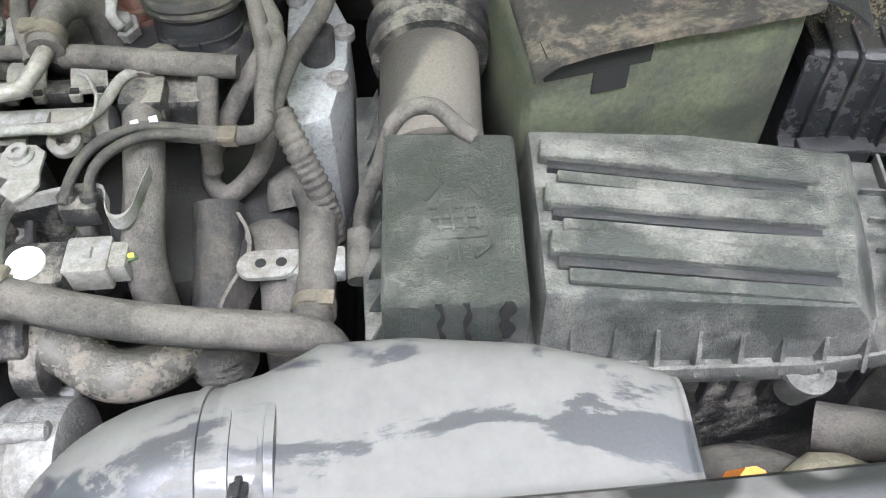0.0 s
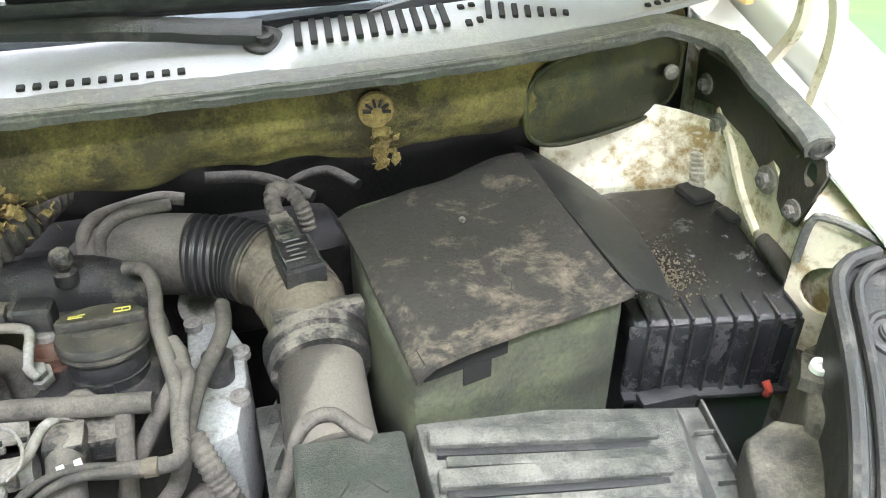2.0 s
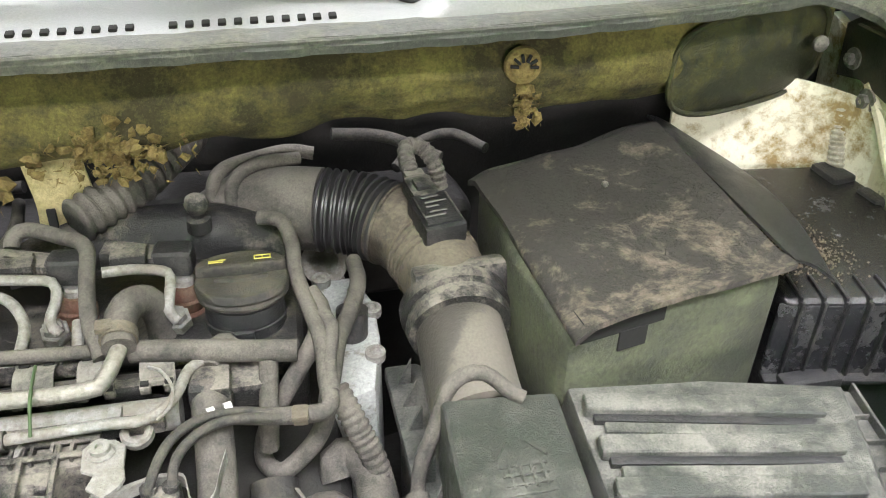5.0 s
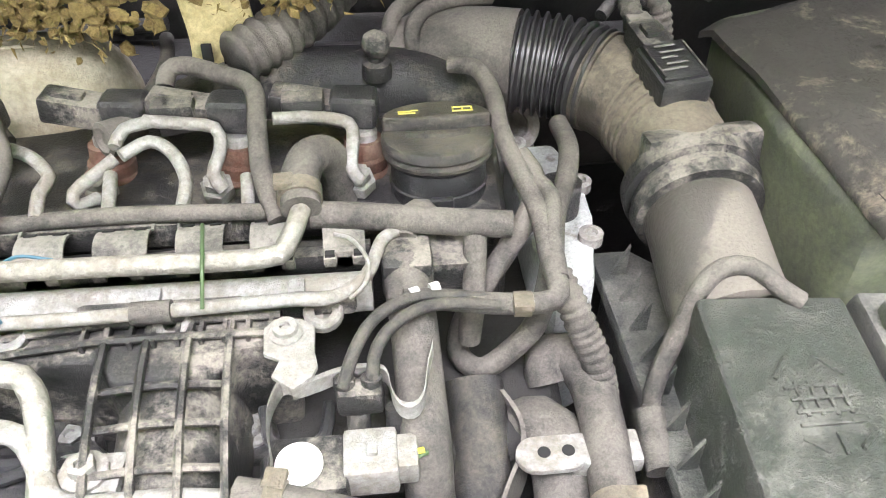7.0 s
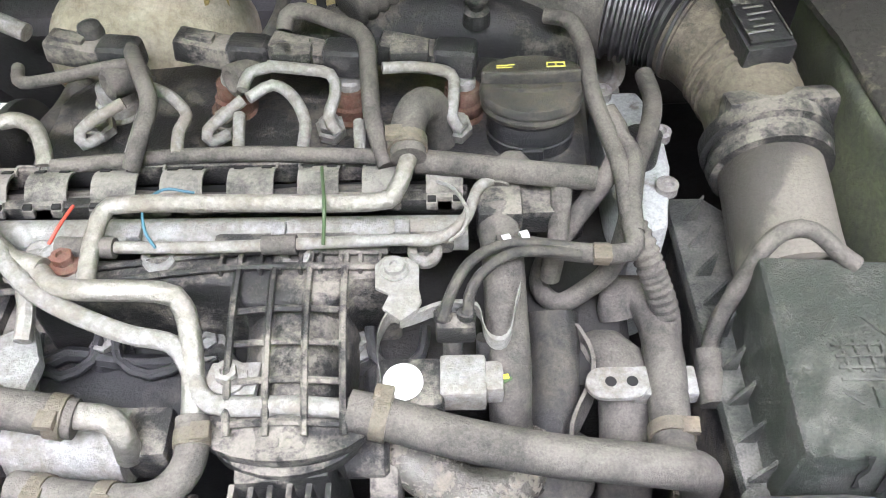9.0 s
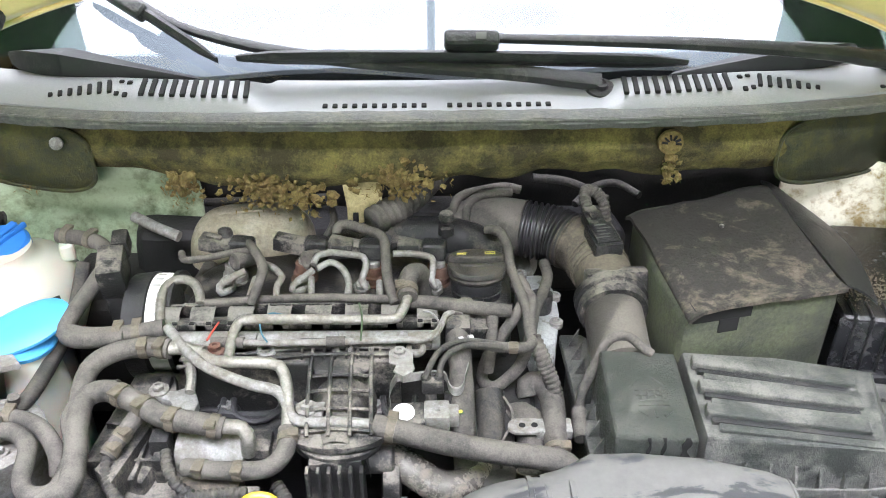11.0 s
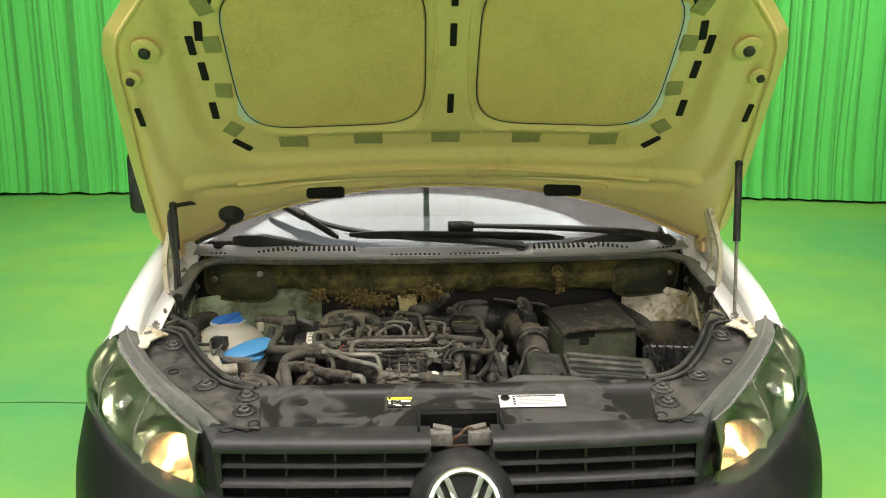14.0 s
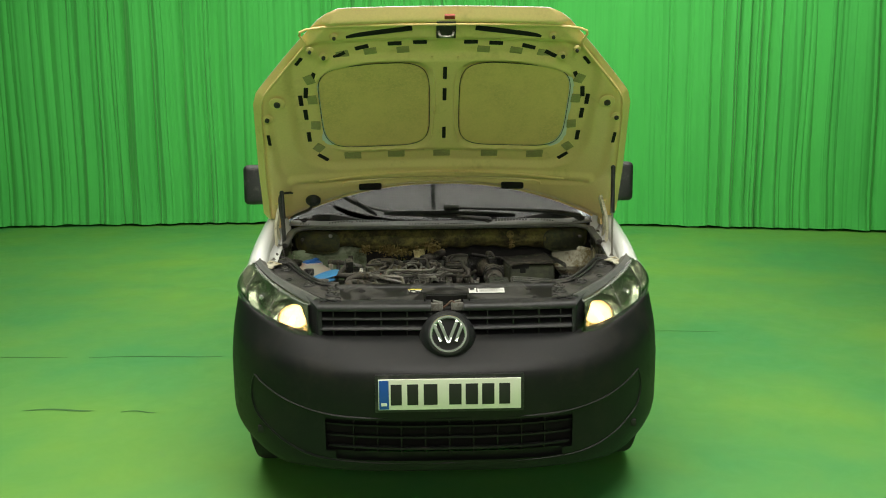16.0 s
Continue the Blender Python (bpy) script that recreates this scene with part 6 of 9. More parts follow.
def intake_duct():
    root = thing("intake_duct", "grey plastic air intake duct with dried water marks", "air duct")

    def se(c, p):
        return abs(c) ** p * (1 if c > 0 else -1)
    # flattened box section along x: (x, middle y, half depth, half height, middle z, roundness)
    tab = [(0.098, 0.452, 0.051, 0.050, 0.826, 0.95), (0.118, 0.452, 0.054, 0.050, 0.827, 0.85), (0.140, 0.450, 0.061, 0.051, 0.828, 0.60), (0.152, 0.449, 0.066, 0.052, 0.828, 0.50), (0.20, 0.446, 0.069, 0.051, 0.828, 0.45), (0.27, 0.440, 0.066, 0.049, 0.828, 0.42), (0.330, 0.434, 0.055, 0.046, 0.828, 0.40), (0.347, 0.432, 0.050, 0.043, 0.828, 0.42), (0.352, 0.431, 0.042, 0.036, 0.828, 0.5)]

    def sec(u):
        i = u * (len(tab) - 1)
        k = min(int(i), len(tab) - 2)
        return [tab[k][j] + (tab[k + 1][j] - tab[k][j]) * (i - k) for j in range(6)]

    def fn(u, v):
        x, y, ry, rz, z, p = sec(u)
        a = 2 * math.pi * v
        # the top slopes down to the front
        dy = ry * se(math.cos(a), p)
        return (x, y + dy, z + rz * se(math.sin(a), p) + 0.10 * dy * (1 if math.sin(a) > 0 else 0))
    bm = B()
    sheet(bm, fn, 48, 64)
    duct = part("duct", bm, "duct_plastic", root, "", 60)
    bm = B()
    tube(bm, [Vector(fn(0.36 + 0.60 * k / 10, 0.545)) + Vector((0, -0.001, 0)) for k in range(11)], 0.0028, 6, 0.02)
    part("mould_seam", bm, "duct_plastic", duct)
    bm = B()
    tube(bm, [Vector(fn(0.90, 0.03 + 0.49 * k / 16)) + Vector((0.001, 0, 0)) for k in range(17)], 0.0022, 6, 0.02)
    part("end_bead", bm, "duct_plastic", duct)
    # round elbow that turns forward and down
    bm = B()
    tube(bm, [(0.120, 0.452, 0.826), (0.085, 0.452, 0.826), (0.048, 0.446, 0.818), (0.018, 0.432, 0.796), (0.002, 0.418, 0.758), (-0.004, 0.410, 0.70), (-0.004, 0.410, 0.42)], 0.0515, 32, 0.008)
    part("elbow", bm, "duct_plastic", root, "", 60)
    for x, r in ((0.083, 0.0535), (0.100, 0.0530), (0.124, 0.0560)):
        bm = B()
        lathe(bm, (x, 0.452, 0.826), (1, 0, 0), [(0, r - 0.004), (0.001, r), (0.006, r), (0.007, r - 0.004)], 40)
        part("joint_band", bm, "duct_plastic", root)
    bm = B()
    box(bm, (0.112, 0.425, 0.872), (0.010, 0.022, 0.005), 0.0015, (-25, 0, 0))
    box(bm, (0.112, 0.425, 0.8755), (0.004, 0.016, 0.004), 0.001, (-25, 0, 0))
    part("snap_tab", bm, "black_plastic", root)


intake_duct()


def coolant_tank():
    root = thing("coolant_tank", "round white plastic coolant tank with a blue cap", "coolant tank")
    bm = B()
    lathe(bm, (-0.597, 0.850, 0.38), (0, 0, 1), [(0, 0.05), (0.38, 0.06), (0.40, 0.088), (0.43, 0.100), (0.455, 0.103), (0.48, 0.100), (0.505, 0.085), (0.522, 0.060), (0.528, 0.048), (0.54, 0.047)], 36)
    part("tank", bm, "tank_white", root, "", 60)
    bm = B()
    lathe(bm, (-0.60, 0.862, 0.905), (0, -0.12, 1), [(0, 0.043), (0.004, 0.0455), (0.014, 0.045), (0.018, 0.040), (0.019, 0.02), (0.019, 0.002)], 32)
    cap = part("cap", bm, "blue_plastic", root, "blue plastic screw cap")
    bm = B()
    box(bm, (-0.60, 0.860, 0.927), (0.012, 0.080, 0.010), 0.004, (7, 0, -25), 3)
    box(bm, (-0.586, 0.866, 0.926), (0.006, 0.070, 0.008), 0.002, (7, 0, -25), 2)
    part("grip", bm, "blue_plastic", cap)
    bm = B()
    box(bm, (-0.515, 0.880, 0.896), (0.020, 0.020, 0.026), 0.007, (0, 0, 20), 3)
    part("spout", bm, "tank_white", root)
    bm = B()
    box(bm, (-0.505, 0.79, 0.875), (0.016, 0.003, 0.012), 0.0, (0, 0, 40))
    part("print_sign", bm, "dark_print", root)


coolant_tank()


def washer_filler():
    root = thing("washer_filler", "washer fluid filler neck with a light blue flip cap", "washer filler")
    bm = B()
    lathe(bm, (-0.525, 0.715, 0.38), (0.02, 0.0, 1), [(0, 0.04), (0.42, 0.038), (0.45, 0.034), (0.485, 0.032), (0.488, 0.028)], 24)
    part("neck", bm, "tank_white", root)
    bm = B()
    lathe(bm, (-0.515, 0.715, 0.862), (0.02, 0.0, 1), [(0, 0.036), (0.006, 0.038), (0.009, 0.036), (0.011, 0.030)], 24)
    part("cap_ring", bm, "blue_light", root)
    bm = B()
    def fn(u, v):
        a = 2 * math.pi * u
        x, y = 0.075 * v * math.cos(a), 0.036 * v * math.sin(a) * (1 + 0.3 * math.cos(a))
        return (x, y, 0.006 * (1 - v ** 4))
    sheet(bm, fn, 28, 6, (0, 0, -0.004))
    bmesh.ops.transform(bm, matrix=Matrix.Translation((-0.530, 0.715, 0.884)) @ Euler((radians(10), radians(-14), radians(20))).to_matrix().to_4x4(), verts=bm.verts)
    part("flip_cap", bm, "blue_light", root, "light blue oval flip cap")


washer_filler()
# ---- the engine with its pipes and cables ----
engine = thing("engine", "dusty diesel engine with pipes, hoses and cables", "engine")


def clamp_band(path, k, r, parent):
    L = glide(path, 0.01)
    i = min(len(L) - 2, max(1, int(k * (len(L) - 1))))
    d = (L[i + 1] - L[i - 1]).normalized()
    bm = B()
    lathe(bm, L[i] - d * 0.005, d, [(0, r * 1.0), (0, r * 1.13), (0.010, r * 1.13), (0.010, r * 1.0)], 18)
    side = d.cross(Vector((0, 0, 1)))
    side = side.normalized() if side.length > 0.1 else Vector((1, 0, 0))
    box(bm, L[i] + (Vector((0, 0, 1)) * 0.8 - side * 0.6).normalized() * r * 1.15, (0.012, 0.012, 0.005), 0.001, (0, 0, math.degrees(math.atan2(d.y, d.x))))
    part("clamp", bm, "clamp_metal", parent, "spring hose clamp")


def hose(name, mat, r, path, label="", clamps=(), **kw):
    bm = B()
    tube(bm, path, r, 18 if r > 0.007 else 10, 0.006 if r > 0.003 else 0.004, **kw)
    ob = part(name, bm, mat, engine, label, 60)
    for k in clamps:
        clamp_band(path, k, r, ob)
    return ob


def bolt_at(c, axis=(0, 0, 1), r=0.007, mat="cast_metal", parent=None):
    bm = B()
    hexbolt(bm, c, axis, r)
    part("bolt", bm, mat, parent or engine, "dusty flanged bolt")


def blocks():
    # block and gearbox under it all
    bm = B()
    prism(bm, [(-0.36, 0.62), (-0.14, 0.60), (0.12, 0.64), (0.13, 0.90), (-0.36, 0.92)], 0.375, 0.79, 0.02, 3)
    part("engine_block", bm, "bay_shadow_paint", engine, "dirty engine block, near-black with the bay's shade")
    bm = B()
    prism(bm, [(-0.43, 0.52), (-0.30, 0.47), (-0.28, 0.60), (-0.30, 0.75), (-0.40, 0.77)], 0.40, 0.795, 0.015, 3)
    prism(bm, [(-0.405, 0.56), (-0.33, 0.53), (-0.31, 0.63), (-0.34, 0.72), (-0.39, 0.72)], 0.79, 0.815, 0.01, 2)
    side = part("belt_cover", bm, "dusty_plastic", engine, "dusty belt side cover")
    for a, b in (((-0.40, 0.56), (-0.30, 0.56)), ((-0.34, 0.53), (-0.34, 0.70)), ((-0.375, 0.54), (-0.355, 0.70)), ((-0.395, 0.62), (-0.31, 0.60))):
        bm = B()
        d = Vector(b) - Vector(a)
        box(bm, ((a[0] + b[0]) / 2, (a[1] + b[1]) / 2, 0.817), (d.length, 0.005, 0.012), 0.0015, (0, 0, math.degrees(math.atan2(d.y, d.x))))
        part("rib", bm, "dusty_plastic", side)
    bm = B()
    prism(bm, [(-0.38, 0.535), (-0.355, 0.515), (-0.335, 0.60), (-0.35, 0.63)], 0.80, 0.835, 0.004)
    part("gusset", bm, "dusty_plastic", side)
    bm = B()
    box(bm, (-0.305, 0.45, 0.80), (0.16, 0.07, 0.035), 0.01, (0, 0, 3), 3)
    part("front_cover", bm, "black_plastic", engine, "dark plastic cover")
    # rocker cover with its raised rear ridge
    bm = B()
    prism(bm, [(-0.335, 0.77), (0.095, 0.765), (0.10, 0.87), (0.085, 0.925), (0.0, 0.945), (-0.14, 0.93), (-0.30, 0.905), (-0.34, 0.86)], 0.78, 0.868, 0.012, 3)
    rocker = part("rocker_cover", bm, "engine_plastic", engine, "dusty black rocker cover")
    bm = B()
    def ridge(u, v):
        x = -0.155 + 0.25 * u
        yc = 0.918 + 0.02 * math.sin(math.pi * u)
        a = math.pi * v
        return (x, yc - 0.030 * math.cos(a), 0.865 + (0.042 - 0.02 * abs(2 * u - 1) ** 3) * math.sin(a) ** 0.7)
    sheet(bm, ridge, 28, 12)
    part("rear_ridge", bm, "engine_plastic", rocker, "", 60)
    bm = B()
    lathe(bm, (0.012, 0.916, 0.895), (0, 0, 1), [(0, 0.012), (0.012, 0.011), (0.014, 0.006), (0.018, 0.0065), (0.021, 0.0095), (0.028, 0.011), (0.034, 0.009), (0.038, 0.003)], 18)
    part("ball_stud", bm, "dusty_plastic", rocker)
    bm = B()
    lathe(bm, (-0.293, 0.88, 0.895), (0, 0, 1), [(0, 0.008), (0.014, 0.006), (0.018, 0.0095), (0.026, 0.0105), (0.032, 0.009), (0.035, 0.002)], 18)
    part("ball_stud", bm, "black_plastic", rocker, "black ball stud")
    # oil filler
    bm = B()
    lathe(bm, (0.050, 0.806, 0.845), (0, 0.16, 1), [(0, 0.046), (0.006, 0.044), (0.008, 0.034), (0.045, 0.033), (0.048, 0.036)], 28)
    filler = part("oil_filler", bm, "black_plastic", engine, "black oil filler neck with a screw cap")
    bm = B()
    lathe(bm, (0.050, 0.815, 0.892), (0, 0.16, 1), [(0, 0.034), (0.001, 0.0375), (0.004, 0.0385), (0.006, 0.0372), (0.0072, 0.0372), (0.009, 0.039), (0.013, 0.039), (0.0155, 0.0375), (0.0165, 0.035), (0.0168, 0.002)], 40)
    cap = part("cap", bm, "cap_plastic", filler, "dusty black oil cap")
    # half-moon grip across the rear of the cap
    tilt = Matrix.Translation((0.050, 0.8177, 0.9085)) @ Matrix.Rotation(math.radians(-9), 4, "X")
    bm = B()
    arc = [(0.0375 * math.cos(math.pi * k / 14), 0.005 + 0.0235 * math.sin(math.pi * k / 14)) for k in range(15)]
    front = [(-0.0375 + 0.075 * k / 8, 0.003 - 0.003 * math.sin(math.pi * k / 8)) for k in range(9)]
    prism(bm, front + arc, 0.0, 0.0095, 0.003, 3)
    bmesh.ops.transform(bm, matrix=tilt, verts=bm.verts)
    part("cap_grip", bm, "cap_plastic", cap)
    bm = B()
    prism(bm, [(-0.022 + 0.044 * k / 8, -0.0085 - 0.004 * math.sin(math.pi * k / 8)) for k in range(9)] + [(0.022 - 0.044 * k / 8, -0.0065) for k in range(9)], 0.0, 0.0035, 0.001)
    bmesh.ops.transform(bm, matrix=tilt, verts=bm.verts)
    part("grip_lip", bm, "cap_plastic", cap)
    # an open-book sign and an oil-can sign, drawn as thin bars
    for bars in (((0.0185, 0.0105, 0.014, 0.0011), (0.0185, 0.0045, 0.014, 0.0011), (0.0120, 0.0075, 0.0011, 0.006), (0.0185, 0.0075, 0.0011, 0.006), (0.0250, 0.0075, 0.0011, 0.006)), ((-0.020, 0.0045, 0.012, 0.0012), (-0.0215, 0.0075, 0.009, 0.0012), (-0.0145, 0.0085, 0.005, 0.0011))):
        bm = B()
        for x, y, w, h in bars:
            box(bm, (x, y + 0.004, 0.0098), (w, h, 0.0008))
        bmesh.ops.transform(bm, matrix=tilt, verts=bm.verts)
        part("yellow_sign", bm, "worn_yellow", cap, "worn yellow sign")
    for k in range(3):
        bm = B()
        lathe(bm, (0.050, 0.8075 + 0.0016 * k, 0.853 + 0.010 * k), (0, 0.16, 1), [(0, 0.0335), (0.001, 0.0348), (0.002, 0.0335)], 32)
        part("neck_ring", bm, "black_plastic", filler)
    bm = B()
    box(bm, (0.049, 0.772, 0.872), (0.016, 0.006, 0.026), 0.002)
    box(bm, (0.049, 0.770, 0.858), (0.022, 0.006, 0.010), 0.002)
    part("latch", bm, "black_plastic", filler)
    # injectors
    for i, (x, y, hx, hy) in enumerate(((-0.280, 0.847, -0.268, 0.864), (-0.184, 0.848, -0.166, 0.862), (-0.092, 0.838, -0.091, 0.853), (-0.003, 0.836, -0.006, 0.850))):
        bm = B()
        lathe(bm, (x, y, 0.855), (0.05, 0.12, 1), [(0, 0.021), (0.012, 0.021), (0.014, 0.017), (0.022, 0.017), (0.024, 0.0145), (0.036, 0.014)], 18)
        inj = part("injector", bm, "rust" if i > 0 else "cast_metal", engine, "injector with a rusty reddish body")
        bm = B()
        lathe(bm, (x + 0.002, y + 0.004, 0.888), (0.05, 0.12, 1), [(0, 0.010), (0.008, 0.010), (0.010, 0.008)], 12)
        part("collar", bm, "aluminium", inj)
        bm = B()
        box(bm, (hx, hy, 0.910), (0.034, 0.024, 0.026), 0.007, (0, 0, -8), 3)
        part("head", bm, "black_plastic", inj)
        bm = B()
        box(bm, (hx - 0.036, hy + 0.006, 0.911), (0.046, 0.022, 0.020), 0.003, (0, 8, -10), 2)
        box(bm, (hx - 0.038, hy + 0.006, 0.922), (0.022, 0.010, 0.006), 0.002, (0, 8, -10), 2)
        part("plug", bm, "dusty_plastic", inj, "dusty electrical plug")
        bm = B()
        lathe(bm, (x + (0.0, 0.004, -0.007, 0.001)[i] - 0.004, y - 0.028, 0.872), (0, -0.25, 0.9), [(0, 0.012), (0.009, 0.012), (0.010, 0.009), (0.016, 0.0085), (0.017, 0.005)], 6)
        part("pipe_nut", bm, "cast_metal", inj, "dusty hexagonal pipe nut")
        if i < 2:
            bm = B()
            lathe(bm, (x + 0.014, y - 0.004, 0.902), (-0.7, -0.7, 0.15), [(-0.016, 0.012), (0.012, 0.013), (0.013, 0.009), (0.010, 0.005)], 12)
            part("leak_block", bm, "dusty_rubber", inj)
        else:
            bm = B()
            box(bm, (x - 0.038, y + 0.010, 0.916), (0.030, 0.018, 0.018), 0.004, (0, 0, 0), 2)
            part("leak_block", bm, "dusty_plastic", inj)
    # wiring tray: channel with windows and clips
    bm = B()
    box(bm, (-0.18, 0.760, 0.880), (0.35, 0.003, 0.018), 0.001)
    box(bm, (-0.18, 0.729, 0.878), (0.35, 0.010, 0.014), 0.002)
    tray = part("wiring_tray", bm, "dusty_plastic", engine, "dusty plastic wiring tray")
    # near-black tray floor and window boxes: shade in the windows put into colour
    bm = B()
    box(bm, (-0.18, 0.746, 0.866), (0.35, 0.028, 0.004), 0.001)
    part("shaded_tray_floor", bm, "void", tray)
    for x, wd in ((-0.338, 0.024), (-0.298, 0.030), (-0.250, 0.032), (-0.202, 0.030), (-0.153, 0.033), (-0.105, 0.029), (-0.060, 0.028), (-0.016, 0.026)):
        bm = B()
        # saddle over the loom, open at both ends
        sheet(bm, lambda u, v: (x + wd * (u - 0.5), 0.729 + 0.032 * v, 0.882 + 0.011 * math.sin(math.pi * v) ** 0.6), 3, 14, (0, 0, -0.002))
        box(bm, (x, 0.7265, 0.880), (wd * 0.96, 0.005, 0.015), 0.0015)
        clip = part("tray_clip", bm, "tray_plastic", tray, "", 50)
        for s in (-1, 1):
            bm = B()
            box(bm, (x + s * wd * 0.30, 0.7545, 0.8895), (0.007, 0.005, 0.003), 0.0, (-28, 0, 0))
            part("clip_slot", bm, "void", clip)
        for s in (-1, 1):
            bm = B()
            box(bm, (x + s * wd * 0.34, 0.7225, 0.882), (0.008, 0.005, 0.007), 0.001)
            part("clip_tab", bm, "tray_plastic", clip)
            bm = B()
            box(bm, (x + s * wd * 0.34, 0.7235, 0.8865), (0.006, 0.004, 0.003))
            part("clip_window", bm, "void", clip)
    bm = B()
    tube(bm, [(-0.35, 0.738, 0.876), (-0.26, 0.741, 0.877), (-0.18, 0.737, 0.876), (-0.09, 0.741, 0.877), (0.0, 0.739, 0.876)], 0.0055, 10)
    part("tray_cable", bm, "dark_rubber", tray)
    for x in (-0.318, -0.226, -0.128, -0.080, -0.036):
        bm = B()
        box(bm, (x, 0.7615, 0.8885), (0.017, 0.0025, 0.0035), 0.0006)
        box(bm, (x - 0.008, 0.758, 0.8885), (0.002, 0.008, 0.0035), 0.0005)
        box(bm, (x + 0.008, 0.758, 0.8885), (0.002, 0.008, 0.0035), 0.0005)
        part("tray_bridge", bm, "tray_plastic", tray)
    # fuel rail and heads
    bm = B()
    cyl(bm, (-0.338, 0.712, 0.868), (0.0, 0.708, 0.868), 0.0125, n=18)
    cyl(bm, (-0.355, 0.712, 0.868), (-0.338, 0.712, 0.868), 0.009, n=12)
    part("fuel_rail", bm, "cast_metal", engine, "dusty cast fuel rail")
    for x in (-0.23, -0.13, -0.045):
        bm = B()
        box(bm, (x, 0.703, 0.880), (0.010, 0.012, 0.006), 0.002)
        part("rail_clip", bm, "aluminium", engine)
    for x, y in ((-0.294, 0.692), (-0.212, 0.689), (-0.118, 0.689), (-0.03, 0.690)):
        bm = B()
        lathe(bm, (x, y, 0.868), (0, -0.3, 1), [(0, 0.012), (0.006, 0.012), (0.008, 0.010), (0.006, 0.0055), (0.0, 0.005)], 18)
        part("lug", bm, "cast_metal", engine)


blocks()


def manifold():
    root_bm = B()
    prism(root_bm, [(-0.318, 0.690), (-0.160, 0.694), (-0.050, 0.692), (-0.050, 0.672), (-0.080, 0.670), (-0.090, 0.650), (-0.150, 0.650), (-0.160, 0.668), (-0.23, 0.670), (-0.305, 0.664)], 0.78, 0.868, 0.006, 3)
    man = part("intake_manifold", root_bm, "dusty_plastic", engine, "dusty ribbed plastic intake manifold")
    # middle runner coming forward, rounded
    bm = B()
    def runner(u, v):
        a = math.pi * (0.02 + 0.96 * v)
        y = 0.66 - 0.105 * u
        return (-0.118 - 0.036 * math.cos(a) * (1 + 0.12 * (1 - u)), y, 0.795 + 0.068 * math.sin(a) ** 0.8 - 0.012 * u)
    sheet(bm, runner, 16, 20)
    part("runner", bm, "dusty_plastic", man, "", 60)
    # rib lattice over it
    for x in (-0.155, -0.131, -0.107, -0.083):
        bm = B()
        tube(bm, [(x, 0.690, 0.872), (x, 0.655, 0.872), (x + 0.002, 0.61, 0.868), (x + 0.004, 0.562, 0.852)], 0.0026, 6, 0.02)
        part("rib", bm, "dusty_plastic", man)
    for y, z in ((0.645, 0.869), (0.620, 0.868), (0.595, 0.863), (0.570, 0.855)):
        bm = B()
        tube(bm, [(-0.157, y, z - 0.004), (-0.119, y, z), (-0.080, y, z - 0.004)], 0.0024, 6, 0.02)
        part("rib", bm, "dusty_plastic", man)
    # long ribs along the top plate
    for dy in (0.0, -0.013):
        bm = B()
        tube(bm, [(-0.315, 0.676 + dy, 0.868), (-0.24, 0.682 + dy, 0.871), (-0.16, 0.690 + dy, 0.873), (-0.055, 0.688 + dy, 0.873)], 0.0026, 6, 0.03)
        part("rib", bm, "dusty_plastic", man)
    for k in range(9):
        bm = B()
        x = -0.168 + 0.0135 * k
        box(bm, (x, 0.682, 0.871), (0.003, 0.018, 0.007), 0.001)
        part("rib", bm, "dusty_plastic", man)
    # upper pads
    for x0, x1 in ((-0.175, -0.075), (-0.10 + 0.045, -0.01)):
        bm = B()
        box(bm, ((x0 + x1) / 2, 0.699, 0.872), (x1 - x0, 0.018, 0.012), 0.004)
        part("pad", bm, "dusty_plastic", man)
    # dark hollows beside the runner
    for pts, h in (([(-0.320, 0.648), (-0.23, 0.658), (-0.165, 0.648), (-0.160, 0.605), (-0.20, 0.588), (-0.27, 0.60), (-0.31, 0.62)], 0.797), ([(-0.078, 0.648), (-0.040, 0.655), (-0.04, 0.61), (-0.075, 0.60)], 0.797)):
        bm = B()
        prism(bm, pts, 0.70, h, 0.008, 3, taper=0.04)
        part("runner", bm, "black_plastic", man, "dark smooth manifold runner")
    bm = B()
    tube(bm, [(-0.312, 0.64, 0.802), (-0.29, 0.655, 0.804), (-0.25, 0.648, 0.803), (-0.21, 0.648, 0.803), (-0.18, 0.655, 0.804), (-0.155, 0.62, 0.80)], 0.006, 8)
    part("flange_lip", bm, "black_plastic", man)
    # curved ridges round the bolt bays
    for cx, w in ((-0.226, 0.060), (-0.290, 0.045), (-0.052, 0.040)):
        bm = B()
        tube(bm, [(cx - w * 0.5, 0.668, 0.812), (cx - w * 0.42, 0.648, 0.806), (cx, 0.636, 0.804), (cx + w * 0.42, 0.648, 0.806), (cx + w * 0.5, 0.668, 0.812)], 0.0042, 8)
        part("ridge", bm, "black_plastic", man)
    for c in ((-0.264, 0.659, 0.803), (-0.189, 0.660, 0.803), (-0.081, 0.657, 0.803)):
        bm = B()
        lathe(bm, (c[0], c[1], 0.77), (0, 0, 1), [(0, 0.017), (0.030, 0.016), (0.033, 0.014)], 18)
        part("bolt_boss", bm, "black_plastic", man)
        bolt_at(c, r=0.0075, mat="aluminium", parent=man)
    # front throat: flange plate and ribbed throttle body below
    bm = B()
    def lip(u, v):
        a = math.pi * (1 + u)
        r = 0.055
        return (-0.118 + r * math.cos(a), 0.572 + 0.024 * math.sin(a), 0.842 + 0.010 * v)
